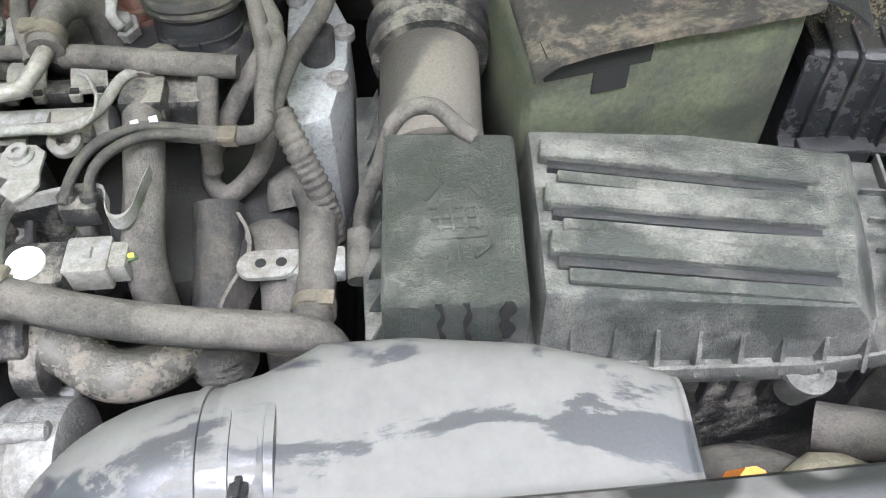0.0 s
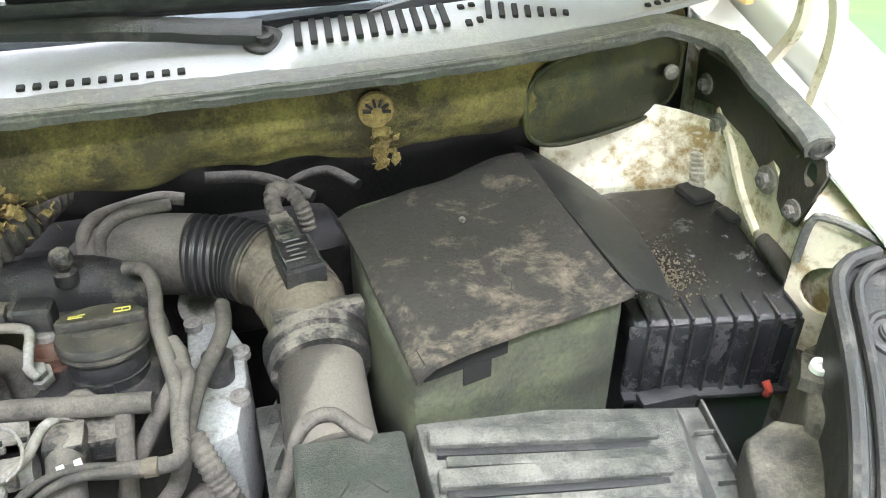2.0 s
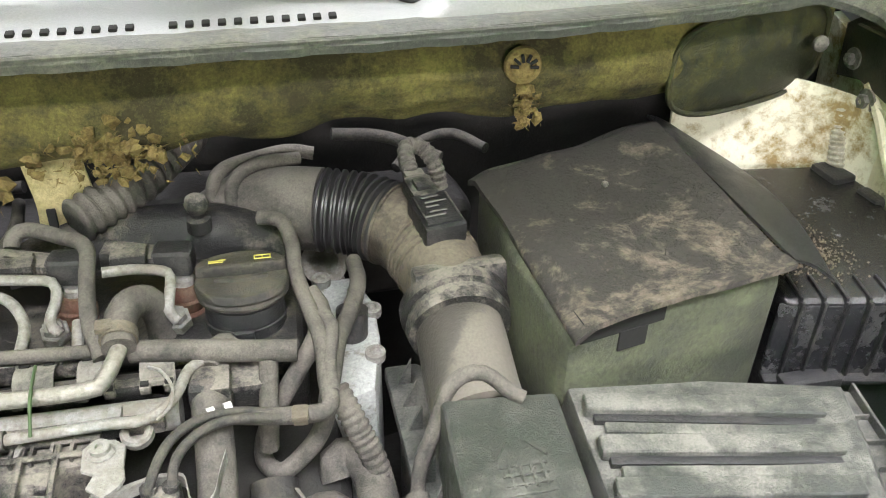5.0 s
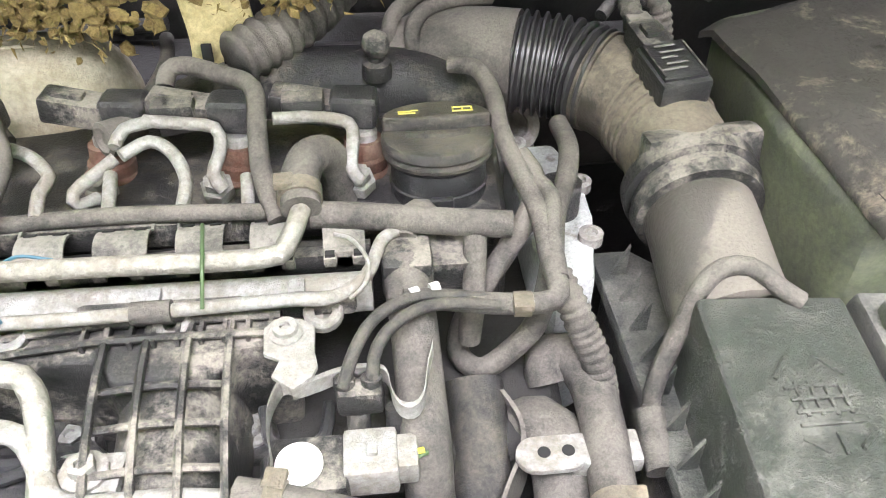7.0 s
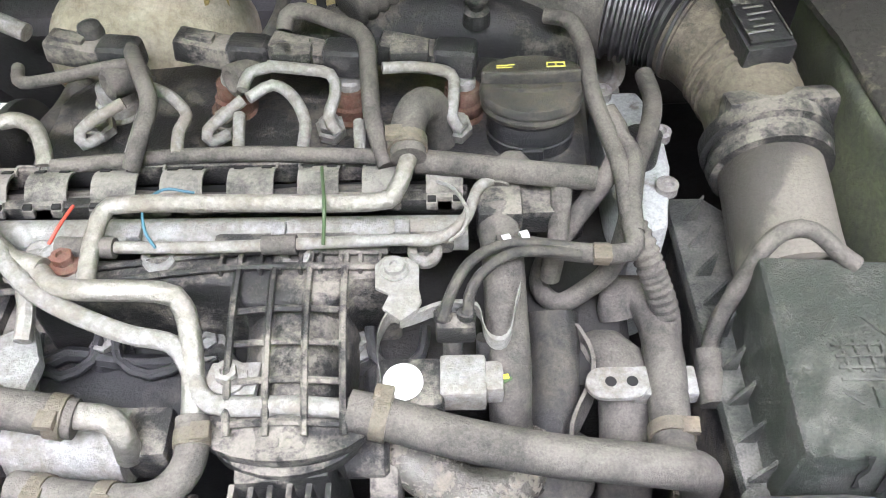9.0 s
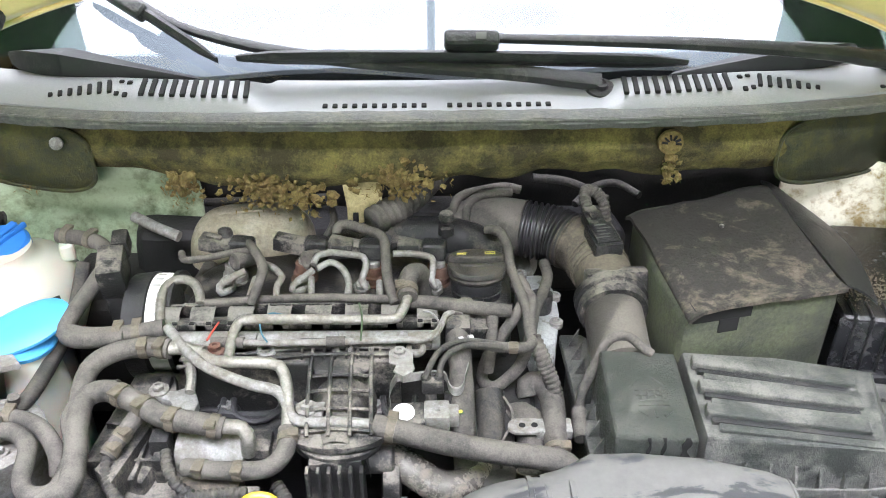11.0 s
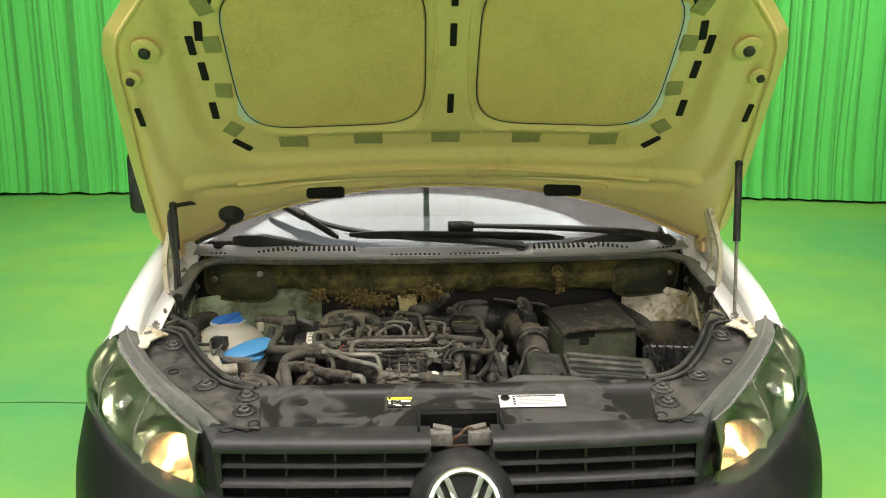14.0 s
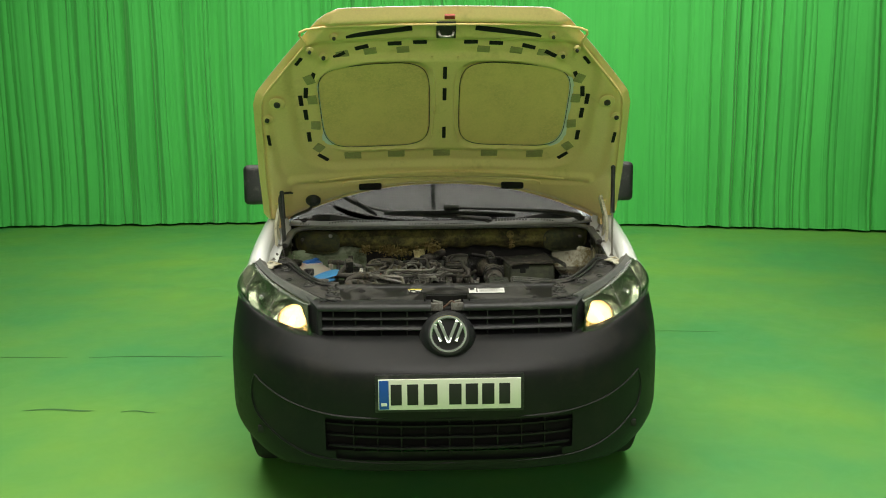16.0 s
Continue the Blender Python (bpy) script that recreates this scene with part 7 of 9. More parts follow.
    prism(bm, [(-0.118 + 0.058 * math.cos(math.pi * (1 + k / 12)), 0.578 + 0.030 * math.sin(math.pi * (1 + k / 12))) for k in range(13)] + [(-0.06, 0.592), (-0.176, 0.592)], 0.838, 0.846, 0.002)
    prism(bm, [(-0.118 + 0.050 * math.cos(math.pi * (1 + k / 12)), 0.578 + 0.034 * math.sin(math.pi * (1 + k / 12))) for k in range(13)] + [(-0.068, 0.59), (-0.168, 0.59)], 0.826, 0.834, 0.002)
    part("throat_flange", bm, "dusty_plastic", man)
    bm = B()
    prism(bm, [(-0.152, 0.60), (-0.092, 0.60), (-0.088, 0.545), (-0.150, 0.540)], 0.60, 0.83, 0.008, 2)
    body = part("throttle_body", bm, "dusty_plastic", engine, "dusty ribbed throttle body")
    for k in range(6):
        bm = B()
        box(bm, (-0.150 + 0.012 * k, 0.538, 0.775), (0.004, 0.012, 0.10), 0.001)
        part("rib", bm, "dusty_plastic", body)
    bm = B()
    prism(bm, [(-0.160, 0.545), (-0.085, 0.555), (-0.080, 0.520), (-0.13, 0.500), (-0.160, 0.510)], 0.68, 0.755, 0.012, 3)
    part("foot", bm, "dusty_plastic", body)
    bm = B()
    lathe(bm, (-0.088, 0.575, 0.80), (1, 0, 0), [(0, 0.016), (0.03, 0.016), (0.033, 0.013)], 18)
    lathe(bm, (-0.068, 0.57, 0.775), (1, 0, 0), [(0, 0.024), (0.018, 0.024), (0.02, 0.02)], 20)
    part("throttle_motor", bm, "dusty_plastic", body)
    # rust-tinted bolt and the pipe bracket
    bm = B()
    prism(bm, [(-0.172, 0.588), (-0.136, 0.588), (-0.134, 0.612), (-0.166, 0.612)], 0.851, 0.857, 0.0015)
    br = part("pipe_bracket", bm, "cast_metal", engine)
    bolt_at((-0.154, 0.600, 0.857), r=0.0075, mat="cast_metal", parent=br)
    bm = B()
    prism(bm, [(-0.31, 0.665), (-0.262, 0.660), (-0.255, 0.682), (-0.275, 0.692), (-0.30, 0.690)], 0.876, 0.881, 0.0015)
    br2 = part("pipe_bracket", bm, "cast_metal", engine)
    bolt_at((-0.27, 0.677, 0.881), r=0.0075, mat="rust", parent=br2)


manifold()


def sensor_group():
    # bright bracket with its bolt and two arms
    bm = B()
    prism(bm, [(-0.062, 0.667), (-0.056, 0.674), (-0.041, 0.673), (-0.033, 0.666), (-0.033, 0.648), (-0.031, 0.637), (-0.034, 0.630), (-0.044, 0.622), (-0.056, 0.632), (-0.052, 0.643), (-0.061, 0.648)], 0.8825, 0.885, 0.001)
    bracket = part("sensor_bracket", bm, "bracket_metal", engine, "dusty bent metal bracket")
    for pts, hgt in (([(-0.046, 0.629, 0.884), (-0.052, 0.634, 0.878), (-0.059, 0.623, 0.872), (-0.060, 0.610, 0.866), (-0.058, 0.597, 0.860), (-0.060, 0.580, 0.845)], 0.013), ([(-0.045, 0.624, 0.884), (-0.033, 0.632, 0.879), (-0.023, 0.641, 0.873), (-0.013, 0.644, 0.872), (0.001, 0.643, 0.872), (0.006, 0.638, 0.872), (0.008, 0.626, 0.871), (0.012, 0.618, 0.870), (0.019, 0.616, 0.870), (0.025, 0.623, 0.870), (0.029, 0.642, 0.872), (0.033, 0.656, 0.874)], 0.011)):
        L = glide(pts, 0.004)
        bm = B()
        rows = [[bm.verts.new(q + Vector((0, dy, dz))) for dy, dz in ((0, 0), (0.0032, 0), (0.0032, -hgt), (0, -hgt))] for q in L]
        skin(bm, rows)
        part("arm", bm, "bracket_metal", bracket, "", 60)
    bm = B()
    lathe(bm, (-0.049, 0.662, 0.885), (0, 0, 1), [(0, 0.0095), (0.0015, 0.0095), (0.003, 0.0072), (0.0065, 0.0070), (0.007, 0.006), (0.0066, 0.003), (0.004, 0.0028)], 20)
    part("bolt", bm, "bracket_metal", bracket, "dusty round-headed bolt")
    bm = B()
    box(bm, (-0.040, 0.600, 0.835), (0.044, 0.036, 0.030), 0.005, None, 2)
    sensor = part("pressure_sensor", bm, "dusty_plastic", engine, "grey sensor with a round white cap")
    bm = B()
    lathe(bm, (-0.044, 0.599, 0.846), (0, -0.1, 1), [(0, 0.0128), (0.006, 0.0128), (0.0075, 0.011), (0.0078, 0.001)], 28)
    part("white_cap", bm, "white_print", sensor, "round white cap")
    bm = B()
    box(bm, (-0.006, 0.604, 0.840), (0.030, 0.030, 0.022), 0.003, None, 2)
    box(bm, (-0.005, 0.604, 0.852), (0.006, 0.008, 0.004), 0.001)
    part("plug", bm, "cast_metal", sensor, "grey plug")
    bm = B()
    box(bm, (0.013, 0.604, 0.840), (0.014, 0.022, 0.018), 0.003)
    part("plug_neck", bm, "cast_metal", sensor)
    bm = B()
    box(bm, (-0.010, 0.632, 0.862), (0.026, 0.014, 0.018), 0.003)
    for dx in (-0.018, -0.003):
        lathe(bm, (dx, 0.634, 0.868), (0, 0.3, 1), [(0, 0.0062), (0.006, 0.0062), (0.007, 0.005)], 12)
    part("double_plug", bm, "dusty_plastic", engine, "dusty double plug")
    for dx in (-0.012, 0.010):
        bm = B()
        cyl(bm, (dx, 0.632, 0.85), (dx, 0.612, 0.80), 0.007, n=12)
        part("nozzle", bm, "dark_rubber", engine)
    # thermostat pieces at the top of the upright pipe
    bm = B()
    box(bm, (0.022, 0.722, 0.872), (0.032, 0.030, 0.030), 0.005)
    box(bm, (0.046, 0.735, 0.865), (0.036, 0.034, 0.022), 0.003)
    part("connector", bm, "dusty_plastic", engine, "dusty connector block")
    bm = B()
    tube(bm, [(0.022, 0.735, 0.885), (0.026, 0.752, 0.89), (0.036, 0.758, 0.888), (0.042, 0.752, 0.882)], 0.0075, 10)
    part("heater_pipe", bm, "dusty_rubber", engine)
    for k, (x, y) in enumerate(((0.022, 0.694), (0.034, 0.697))):
        bm = B()
        lathe(bm, (x, y - 0.012, 0.8875), (0.95, 0.3, 0), [(0, 0.0044), (0.0055, 0.0044)], 12)
        part("cable_marker", bm, "grey_print", engine)
    # metal parts at the gearbox end
    bm = B()
    prism(bm, [(0.110, 0.890), (0.150, 0.893), (0.164, 0.850), (0.163, 0.800), (0.150, 0.735), (0.122, 0.725), (0.112, 0.77)], 0.70, 0.838, 0.006, 2)
    pump = part("vacuum_pump", bm, "pump_metal", engine, "bright corroded aluminium pump housing")
    bm = B()
    cyl(bm, (0.138, 0.806, 0.83), (0.140, 0.812, 0.862), 0.0145, n=18)
    part("pump_valve", bm, "black_plastic", pump)
    for c in ((0.160, 0.835, 0.835), (0.118, 0.885, 0.838), (0.155, 0.775, 0.835)):
        bm = B()
        lathe(bm, c, (0, 0, 1), [(0, 0.009), (0.008, 0.009), (0.009, 0.005), (0.006, 0.004)], 14)
        part("lug", bm, "aluminium", pump)
    bm = B()
    lathe(bm, (0.125, 0.945, 0.82), (0, -0.75, 0.65), [(0, 0.024), (0.008, 0.024), (0.008, 0.014), (0.0, 0.014), (0, 0.024)], 28)
    box(bm, (0.127, 0.93, 0.76), (0.035, 0.012, 0.10), 0.004)
    part("lifting_eye", bm, "cast_metal", engine, "dull steel lifting eye")
    bm = B()
    tube(bm, [(0.082, 0.668, 0.755), (0.094, 0.664, 0.775), (0.107, 0.652, 0.782), (0.112, 0.628, 0.772), (0.112, 0.598, 0.745), (0.112, 0.58, 0.70)], 0.0205, 18)
    sep = part("breather_elbow", bm, "dusty_rubber", engine, "thick dusty rubber elbow", 60)
    clamp_band([(0.112, 0.612, 0.76), (0.112, 0.598, 0.745), (0.112, 0.584, 0.71)], 0.5, 0.0205, sep)
    bm = B()
    prism(bm, [(0.092 + 0.0125 * math.cos(math.pi * (0.5 + k / 10)), 0.6255 + 0.0125 * math.sin(math.pi * (0.5 + k / 10))) for k in range(11)] + [(0.111 + 0.0125 * math.cos(math.pi * (1.5 + k / 10)), 0.6255 + 0.0125 * math.sin(math.pi * (1.5 + k / 10))) for k in range(11)], 0.797, 0.801, 0.001)
    plate = part("tab_plate", bm, "cast_metal", engine, "flat metal tab with two holes")
    for x in (0.097, 0.112):
        bm = B()
        lathe(bm, (x, 0.626, 0.8006), (0, 0, 1), [(0, 0.0042), (0.0008, 0.004)], 14)
        part("tab_hole", bm, "void", plate)
    bm = B()
    box(bm, (0.136, 0.628, 0.792), (0.044, 0.024, 0.014), 0.003)
    part("hose_bracket", bm, "cast_metal", engine)
    bm = B()
    sheet(bm, lambda u, v: (0.076 + 0.010 * math.sin(u * math.pi * 1.6) + 0.004 * v, 0.672 - 0.085 * u, 0.806 - 0.02 * u - 0.03 * v), 14, 3, (0.003, 0, 0))
    part("bent_strap", bm, "dusty_rubber", engine, "bent metal strap")
    bm = B()
    box(bm, (0.135, 0.592, 0.786), (0.020, 0.016, 0.014), 0.003)
    part("hose_coupling", bm, "amber_duct", engine, "tan plastic hose coupling")
    for k in range(4):
        bm = B()
        lathe(bm, (0.062, 0.585 + 0.0 * k, 0.735 + 0.009 * k), (0, 0, 1), [(0, 0.019), (0.0035, 0.026), (0.007, 0.019)], 20)
        part("bellows_ring", bm, "dark_rubber", engine)
    # pump in front, dipstick, actuator
    bm = B()
    prism(bm, [(-0.135, 0.53), (-0.095, 0.545), (-0.085, 0.54), (-0.080, 0.475), (-0.135, 0.475)], 0.60, 0.765, 0.010, 3)
    lathe(bm, (-0.085, 0.515, 0.72), (1, 0, 0), [(0, 0.050), (0.012, 0.053), (0.016, 0.048), (0.022, 0.048), (0.030, 0.052), (0.048, 0.050), (0.052, 0.040), (0.053, 0.002)], 30)
    egr = part("egr_valve", bm, "aluminium", engine, "bright cast aluminium valve housing")
    for a in (0.4, 1.5, 2.6):
        bm = B()
        lathe(bm, (-0.072, 0.515 + 0.052 * math.cos(a), 0.72 + 0.052 * math.sin(a)), (1, 0, 0), [(0, 0.007), (0.03, 0.007), (0.032, 0.004)], 12)
        part("lug", bm, "aluminium", egr)
    bm = B()
    tube(bm, [(-0.184 + 0.0165 * math.cos(2 * math.pi * k / 20), 0.459 + 0.003 * math.sin(2 * math.pi * k / 20), 0.861 + 0.0105 * math.sin(2 * math.pi * k / 20)) for k in range(21)], 0.0048, 10, 0.004)
    lathe(bm, (-0.184, 0.463, 0.815), (0, -0.1, 1), [(0, 0.006), (0.020, 0.007), (0.026, 0.009), (0.034, 0.009), (0.037, 0.006)], 20)
    dip = part("dipstick", bm, "yellow_plastic", engine, "yellow dipstick handle")
    bm = B()
    tube(bm, [(-0.183, 0.472, 0.83), (-0.182, 0.49, 0.70), (-0.185, 0.53, 0.55)], 0.006, 8)
    part("dipstick_tube", bm, "dark_rubber", dip)
    bm = B()
    cyl(bm, (-0.300, 0.582, 0.812), (-0.222, 0.578, 0.812), 0.024, n=24)
    act = part("actuator", bm, "cast_metal", engine, "dusty metal actuator cylinder")
    bm = B()
    box(bm, (-0.208, 0.578, 0.815), (0.03, 0.036, 0.036), 0.006)
    cyl(bm, (-0.205, 0.578, 0.81), (-0.178, 0.580, 0.812), 0.014, n=14)
    part("actuator_head", bm, "dusty_plastic", act)
    bm = B()
    cyl(bm, (-0.29, 0.535, 0.79), (-0.225, 0.53, 0.79), 0.02, n=18)
    part("oil_filter_cap", bm, "amber_duct", engine)
    bm = B()
    box(bm, (-0.215, 0.515, 0.80), (0.03, 0.024, 0.03), 0.004)
    part("connector", bm, "dusty_plastic", engine)
    bm = B()
    box(bm, (-0.317, 0.575, 0.83), (0.022, 0.022, 0.03), 0.004)
    box(bm, (-0.317, 0.56, 0.81), (0.014, 0.02, 0.04), 0.004)
    part("connector", bm, "dusty_plastic", engine)
    # bright cast bracket by the belt cover
    bm = B()
    prism(bm, [(-0.345, 0.645), (-0.315, 0.640), (-0.295, 0.65), (-0.282, 0.62), (-0.285, 0.592), (-0.305, 0.595), (-0.315, 0.622), (-0.34, 0.632)], 0.842, 0.852, 0.003)
    cb = part("cast_bracket", bm, "aluminium", engine, "pale cast metal bracket")
    bolt_at((-0.333, 0.640, 0.852), parent=cb)
    bm = B()
    tube(bm, [(-0.325, 0.70, 0.875), (-0.31, 0.685, 0.872), (-0.296, 0.655, 0.865), (-0.294, 0.63, 0.858)], 0.006, 8)
    part("water_pipe", bm, "steel_pipe", engine)
    # toothed belt wheel
    bm = B()
    lathe(bm, (-0.375, 0.795, 0.835), (1, 0, 0), [(0, 0.066), (0.026, 0.066)], 48)
    belt = part("toothed_belt", bm, "belt_white", engine, "pale toothed timing belt on its wheel")
    for k in range(14):
        a = math.pi * (0.05 + 0.9 * k / 13)
        bm = B()
        box(bm, (-0.366, 0.795 + 0.0663 * math.cos(a), 0.835 + 0.0663 * math.sin(a)), (0.010, 0.004, 0.0012), 0, (math.degrees(a) - 90, 0, 0))
        part("belt_mark", bm, "grey_print", belt)
    bm = B()
    lathe(bm, (-0.405, 0.795, 0.83), (1, 0, 0), [(0, 0.07), (0.028, 0.073), (0.03, 0.060)], 36)
    part("belt_shroud", bm, "black_plastic", engine)
    bm = B()
    lathe(bm, (-0.349, 0.795, 0.835), (1, 0, 0), [(0, 0.070), (0.006, 0.070), (0.008, 0.05), (0.008, 0.01)], 36)
    part("belt_wheel_rim", bm, "black_plastic", engine)
    # heat shield at the rear, upright plate, dark lumps behind the engine
    bm = B()
    def shield(u, v):
        a = math.pi * (v * 1.2 - 0.1)
        x = -0.365 + 0.185 * u
        k = max(0.0, 1 - abs(2 * u - 1) ** 4) ** 0.5
        return (x, 0.945 - 0.055 * k * math.cos(a) + 0.015 * u, 0.845 + 0.075 * k * math.sin(a) ** 0.7 if math.sin(a) > 0 else 0.845)
    sheet(bm, shield, 30, 18)
    hs = part("heat_shield", bm, "heat_shield", engine, "tan dusty exhaust heat shield", 60)
    bm = B()
    tube(bm, [shield(0.1, 0.42), shield(0.3, 0.44), shield(0.6, 0.46), shield(0.9, 0.44)], 0.0018, 6, 0.02)
    part("seam", bm, "heat_shield", hs)
    bm = B()
    sheet(bm, lambda u, v: (-0.133 + 0.052 * u + 0.003 * math.sin(v * 5), 0.936 + 0.016 * v + 0.004 * math.sin(3 * u), 0.888 + 0.086 * v), 6, 8, (0, 0.003, 0))
    up = part("upright_plate", bm, "brass_plate", engine, "tall brassy heat plate", 60)
    for x in (-0.118, -0.102):
        bm = B()
        box(bm, (x, 0.936, 0.905), (0.008, 0.004, 0.026), 0.001, (-10, 0, 0))
        part("plate_slot", bm, "void", up)
    # filler lumps in near-black: the shade behind the engine put into colour
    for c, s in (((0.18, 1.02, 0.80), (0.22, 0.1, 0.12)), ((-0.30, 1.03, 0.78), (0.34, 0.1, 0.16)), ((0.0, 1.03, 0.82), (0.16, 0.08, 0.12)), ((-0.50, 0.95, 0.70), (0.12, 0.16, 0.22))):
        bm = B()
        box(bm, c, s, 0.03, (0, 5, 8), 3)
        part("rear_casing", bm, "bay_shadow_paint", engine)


sensor_group()


def intake_hose():
    root = thing("intake_hose", "dusty ribbed intake hose with an air flow meter", "intake hose")
    bm = B()
    tube(bm, [(0.226, 0.680, 0.842), (0.226, 0.71, 0.847), (0.228, 0.755, 0.855), (0.229, 0.785, 0.858)], 0.0385, 32)
    part("lower_pipe", bm, "stained_pipe", root, "grey pipe with dust marks", 60)
    ax = Vector((0.01, 0.97, 0.16))
    bm = B()
    lathe(bm, (0.229, 0.770, 0.858), ax, [(0, 0.038), (0.0, 0.045), (0.010, 0.047), (0.012, 0.044), (0.018, 0.044), (0.02, 0.049), (0.032, 0.049), (0.034, 0.042)], 32)
    box(bm, (0.235, 0.805, 0.885), (0.085, 0.022, 0.036), 0.006, (-10, 0, 4), 2)
    part("flange", bm, "dusty_plastic", root, "dusty plastic flange")
    bm = B()
    tube(bm, [(0.229, 0.800, 0.862), (0.228, 0.835, 0.868), (0.220, 0.872, 0.872), (0.202, 0.905, 0.876), (0.185, 0.922, 0.878)], 0.040, 32)
    part("elbow", bm, "amber_duct", root, "brown dusty elbow", 60)
    for k in (0.36, 0.44, 0.52, 0.60, 0.94):
        L = glide([(0.229, 0.800, 0.862), (0.228, 0.835, 0.868), (0.220, 0.872, 0.872), (0.202, 0.905, 0.876), (0.185, 0.922, 0.878)], 0.004)
        m = int(k * (len(L) - 2)) + 1
        bm = B()
        lathe(bm, L[m], L[m + 1] - L[m - 1], [(-0.0022, 0.0395), (-0.0012, 0.0420), (0.0012, 0.0420), (0.0022, 0.0395)], 32)
        part("band", bm, "amber_duct", root)
    bm = B()
    tube(bm, [(0.190, 0.918, 0.878), (0.165, 0.936, 0.880), (0.125, 0.950, 0.882)], 0.037, 28, ribs=0.0055, pitch=0.0078)
    part("bellows", bm, "bellows_black", root, "black ribbed bellows", 20)
    bm = B()
    tube(bm, [(0.128, 0.949, 0.882), (0.09, 0.962, 0.880), (0.055, 0.972, 0.872), (0.025, 0.975, 0.85), (0.01, 0.975, 0.80)], 0.042, 24)
    part("rear_pipe", bm, "dusty_rubber", root, "", 60)
    bm = B()
    box(bm, (0.226, 0.862, 0.914), (0.040, 0.052, 0.022), 0.004, (5, 0, 10), 2)
    meter = part("air_flow_meter", bm, "black_plastic", root, "dark air flow meter with a worn label")
    bm = B()
    box(bm, (0.226, 0.862, 0.9262), (0.034, 0.044, 0.003), 0.001, (5, 0, 10))
    part("meter_lid", bm, "black_plastic", meter)
    for dx in (-0.0155, 0.0155):
        bm = B()
        box(bm, (0.226 + dx, 0.862 + dx * 0.17, 0.9275), (0.002, 0.040, 0.003), 0.0008, (5, 0, 10))
        part("lid_edge", bm, "dusty_plastic", meter)
    for k in range(5):
        bm = B()
        box(bm, (0.222 + 0.004 * (k % 2), 0.848 + 0.007 * k, 0.9284 + 0.0006 * k), (0.020 - 0.004 * (k % 3), 0.0018, 0.0006), 0, (5, 0, 10))
        part("print_bar", bm, "faint_print", meter)
    bm = B()
    box(bm, (0.218, 0.898, 0.922), (0.026, 0.034, 0.020), 0.004, (5, 0, 10))
    box(bm, (0.216, 0.920, 0.924), (0.020, 0.018, 0.016), 0.004, (5, 0, 10))
    box(bm, (0.218, 0.896, 0.933), (0.014, 0.016, 0.006), 0.002, (5, 0, 10))
    part("meter_plug", bm, "dusty_plastic", meter)
    bm = B()
    tube(bm, [(0.214, 0.926, 0.926), (0.212, 0.944, 0.935), (0.216, 0.958, 0.940), (0.230, 0.956, 0.938), (0.240, 0.945, 0.925), (0.245, 0.94, 0.90)], 0.0075, 14, ribs=0.0012)
    part("meter_cable", bm, "dusty_rubber", meter)


intake_hose()


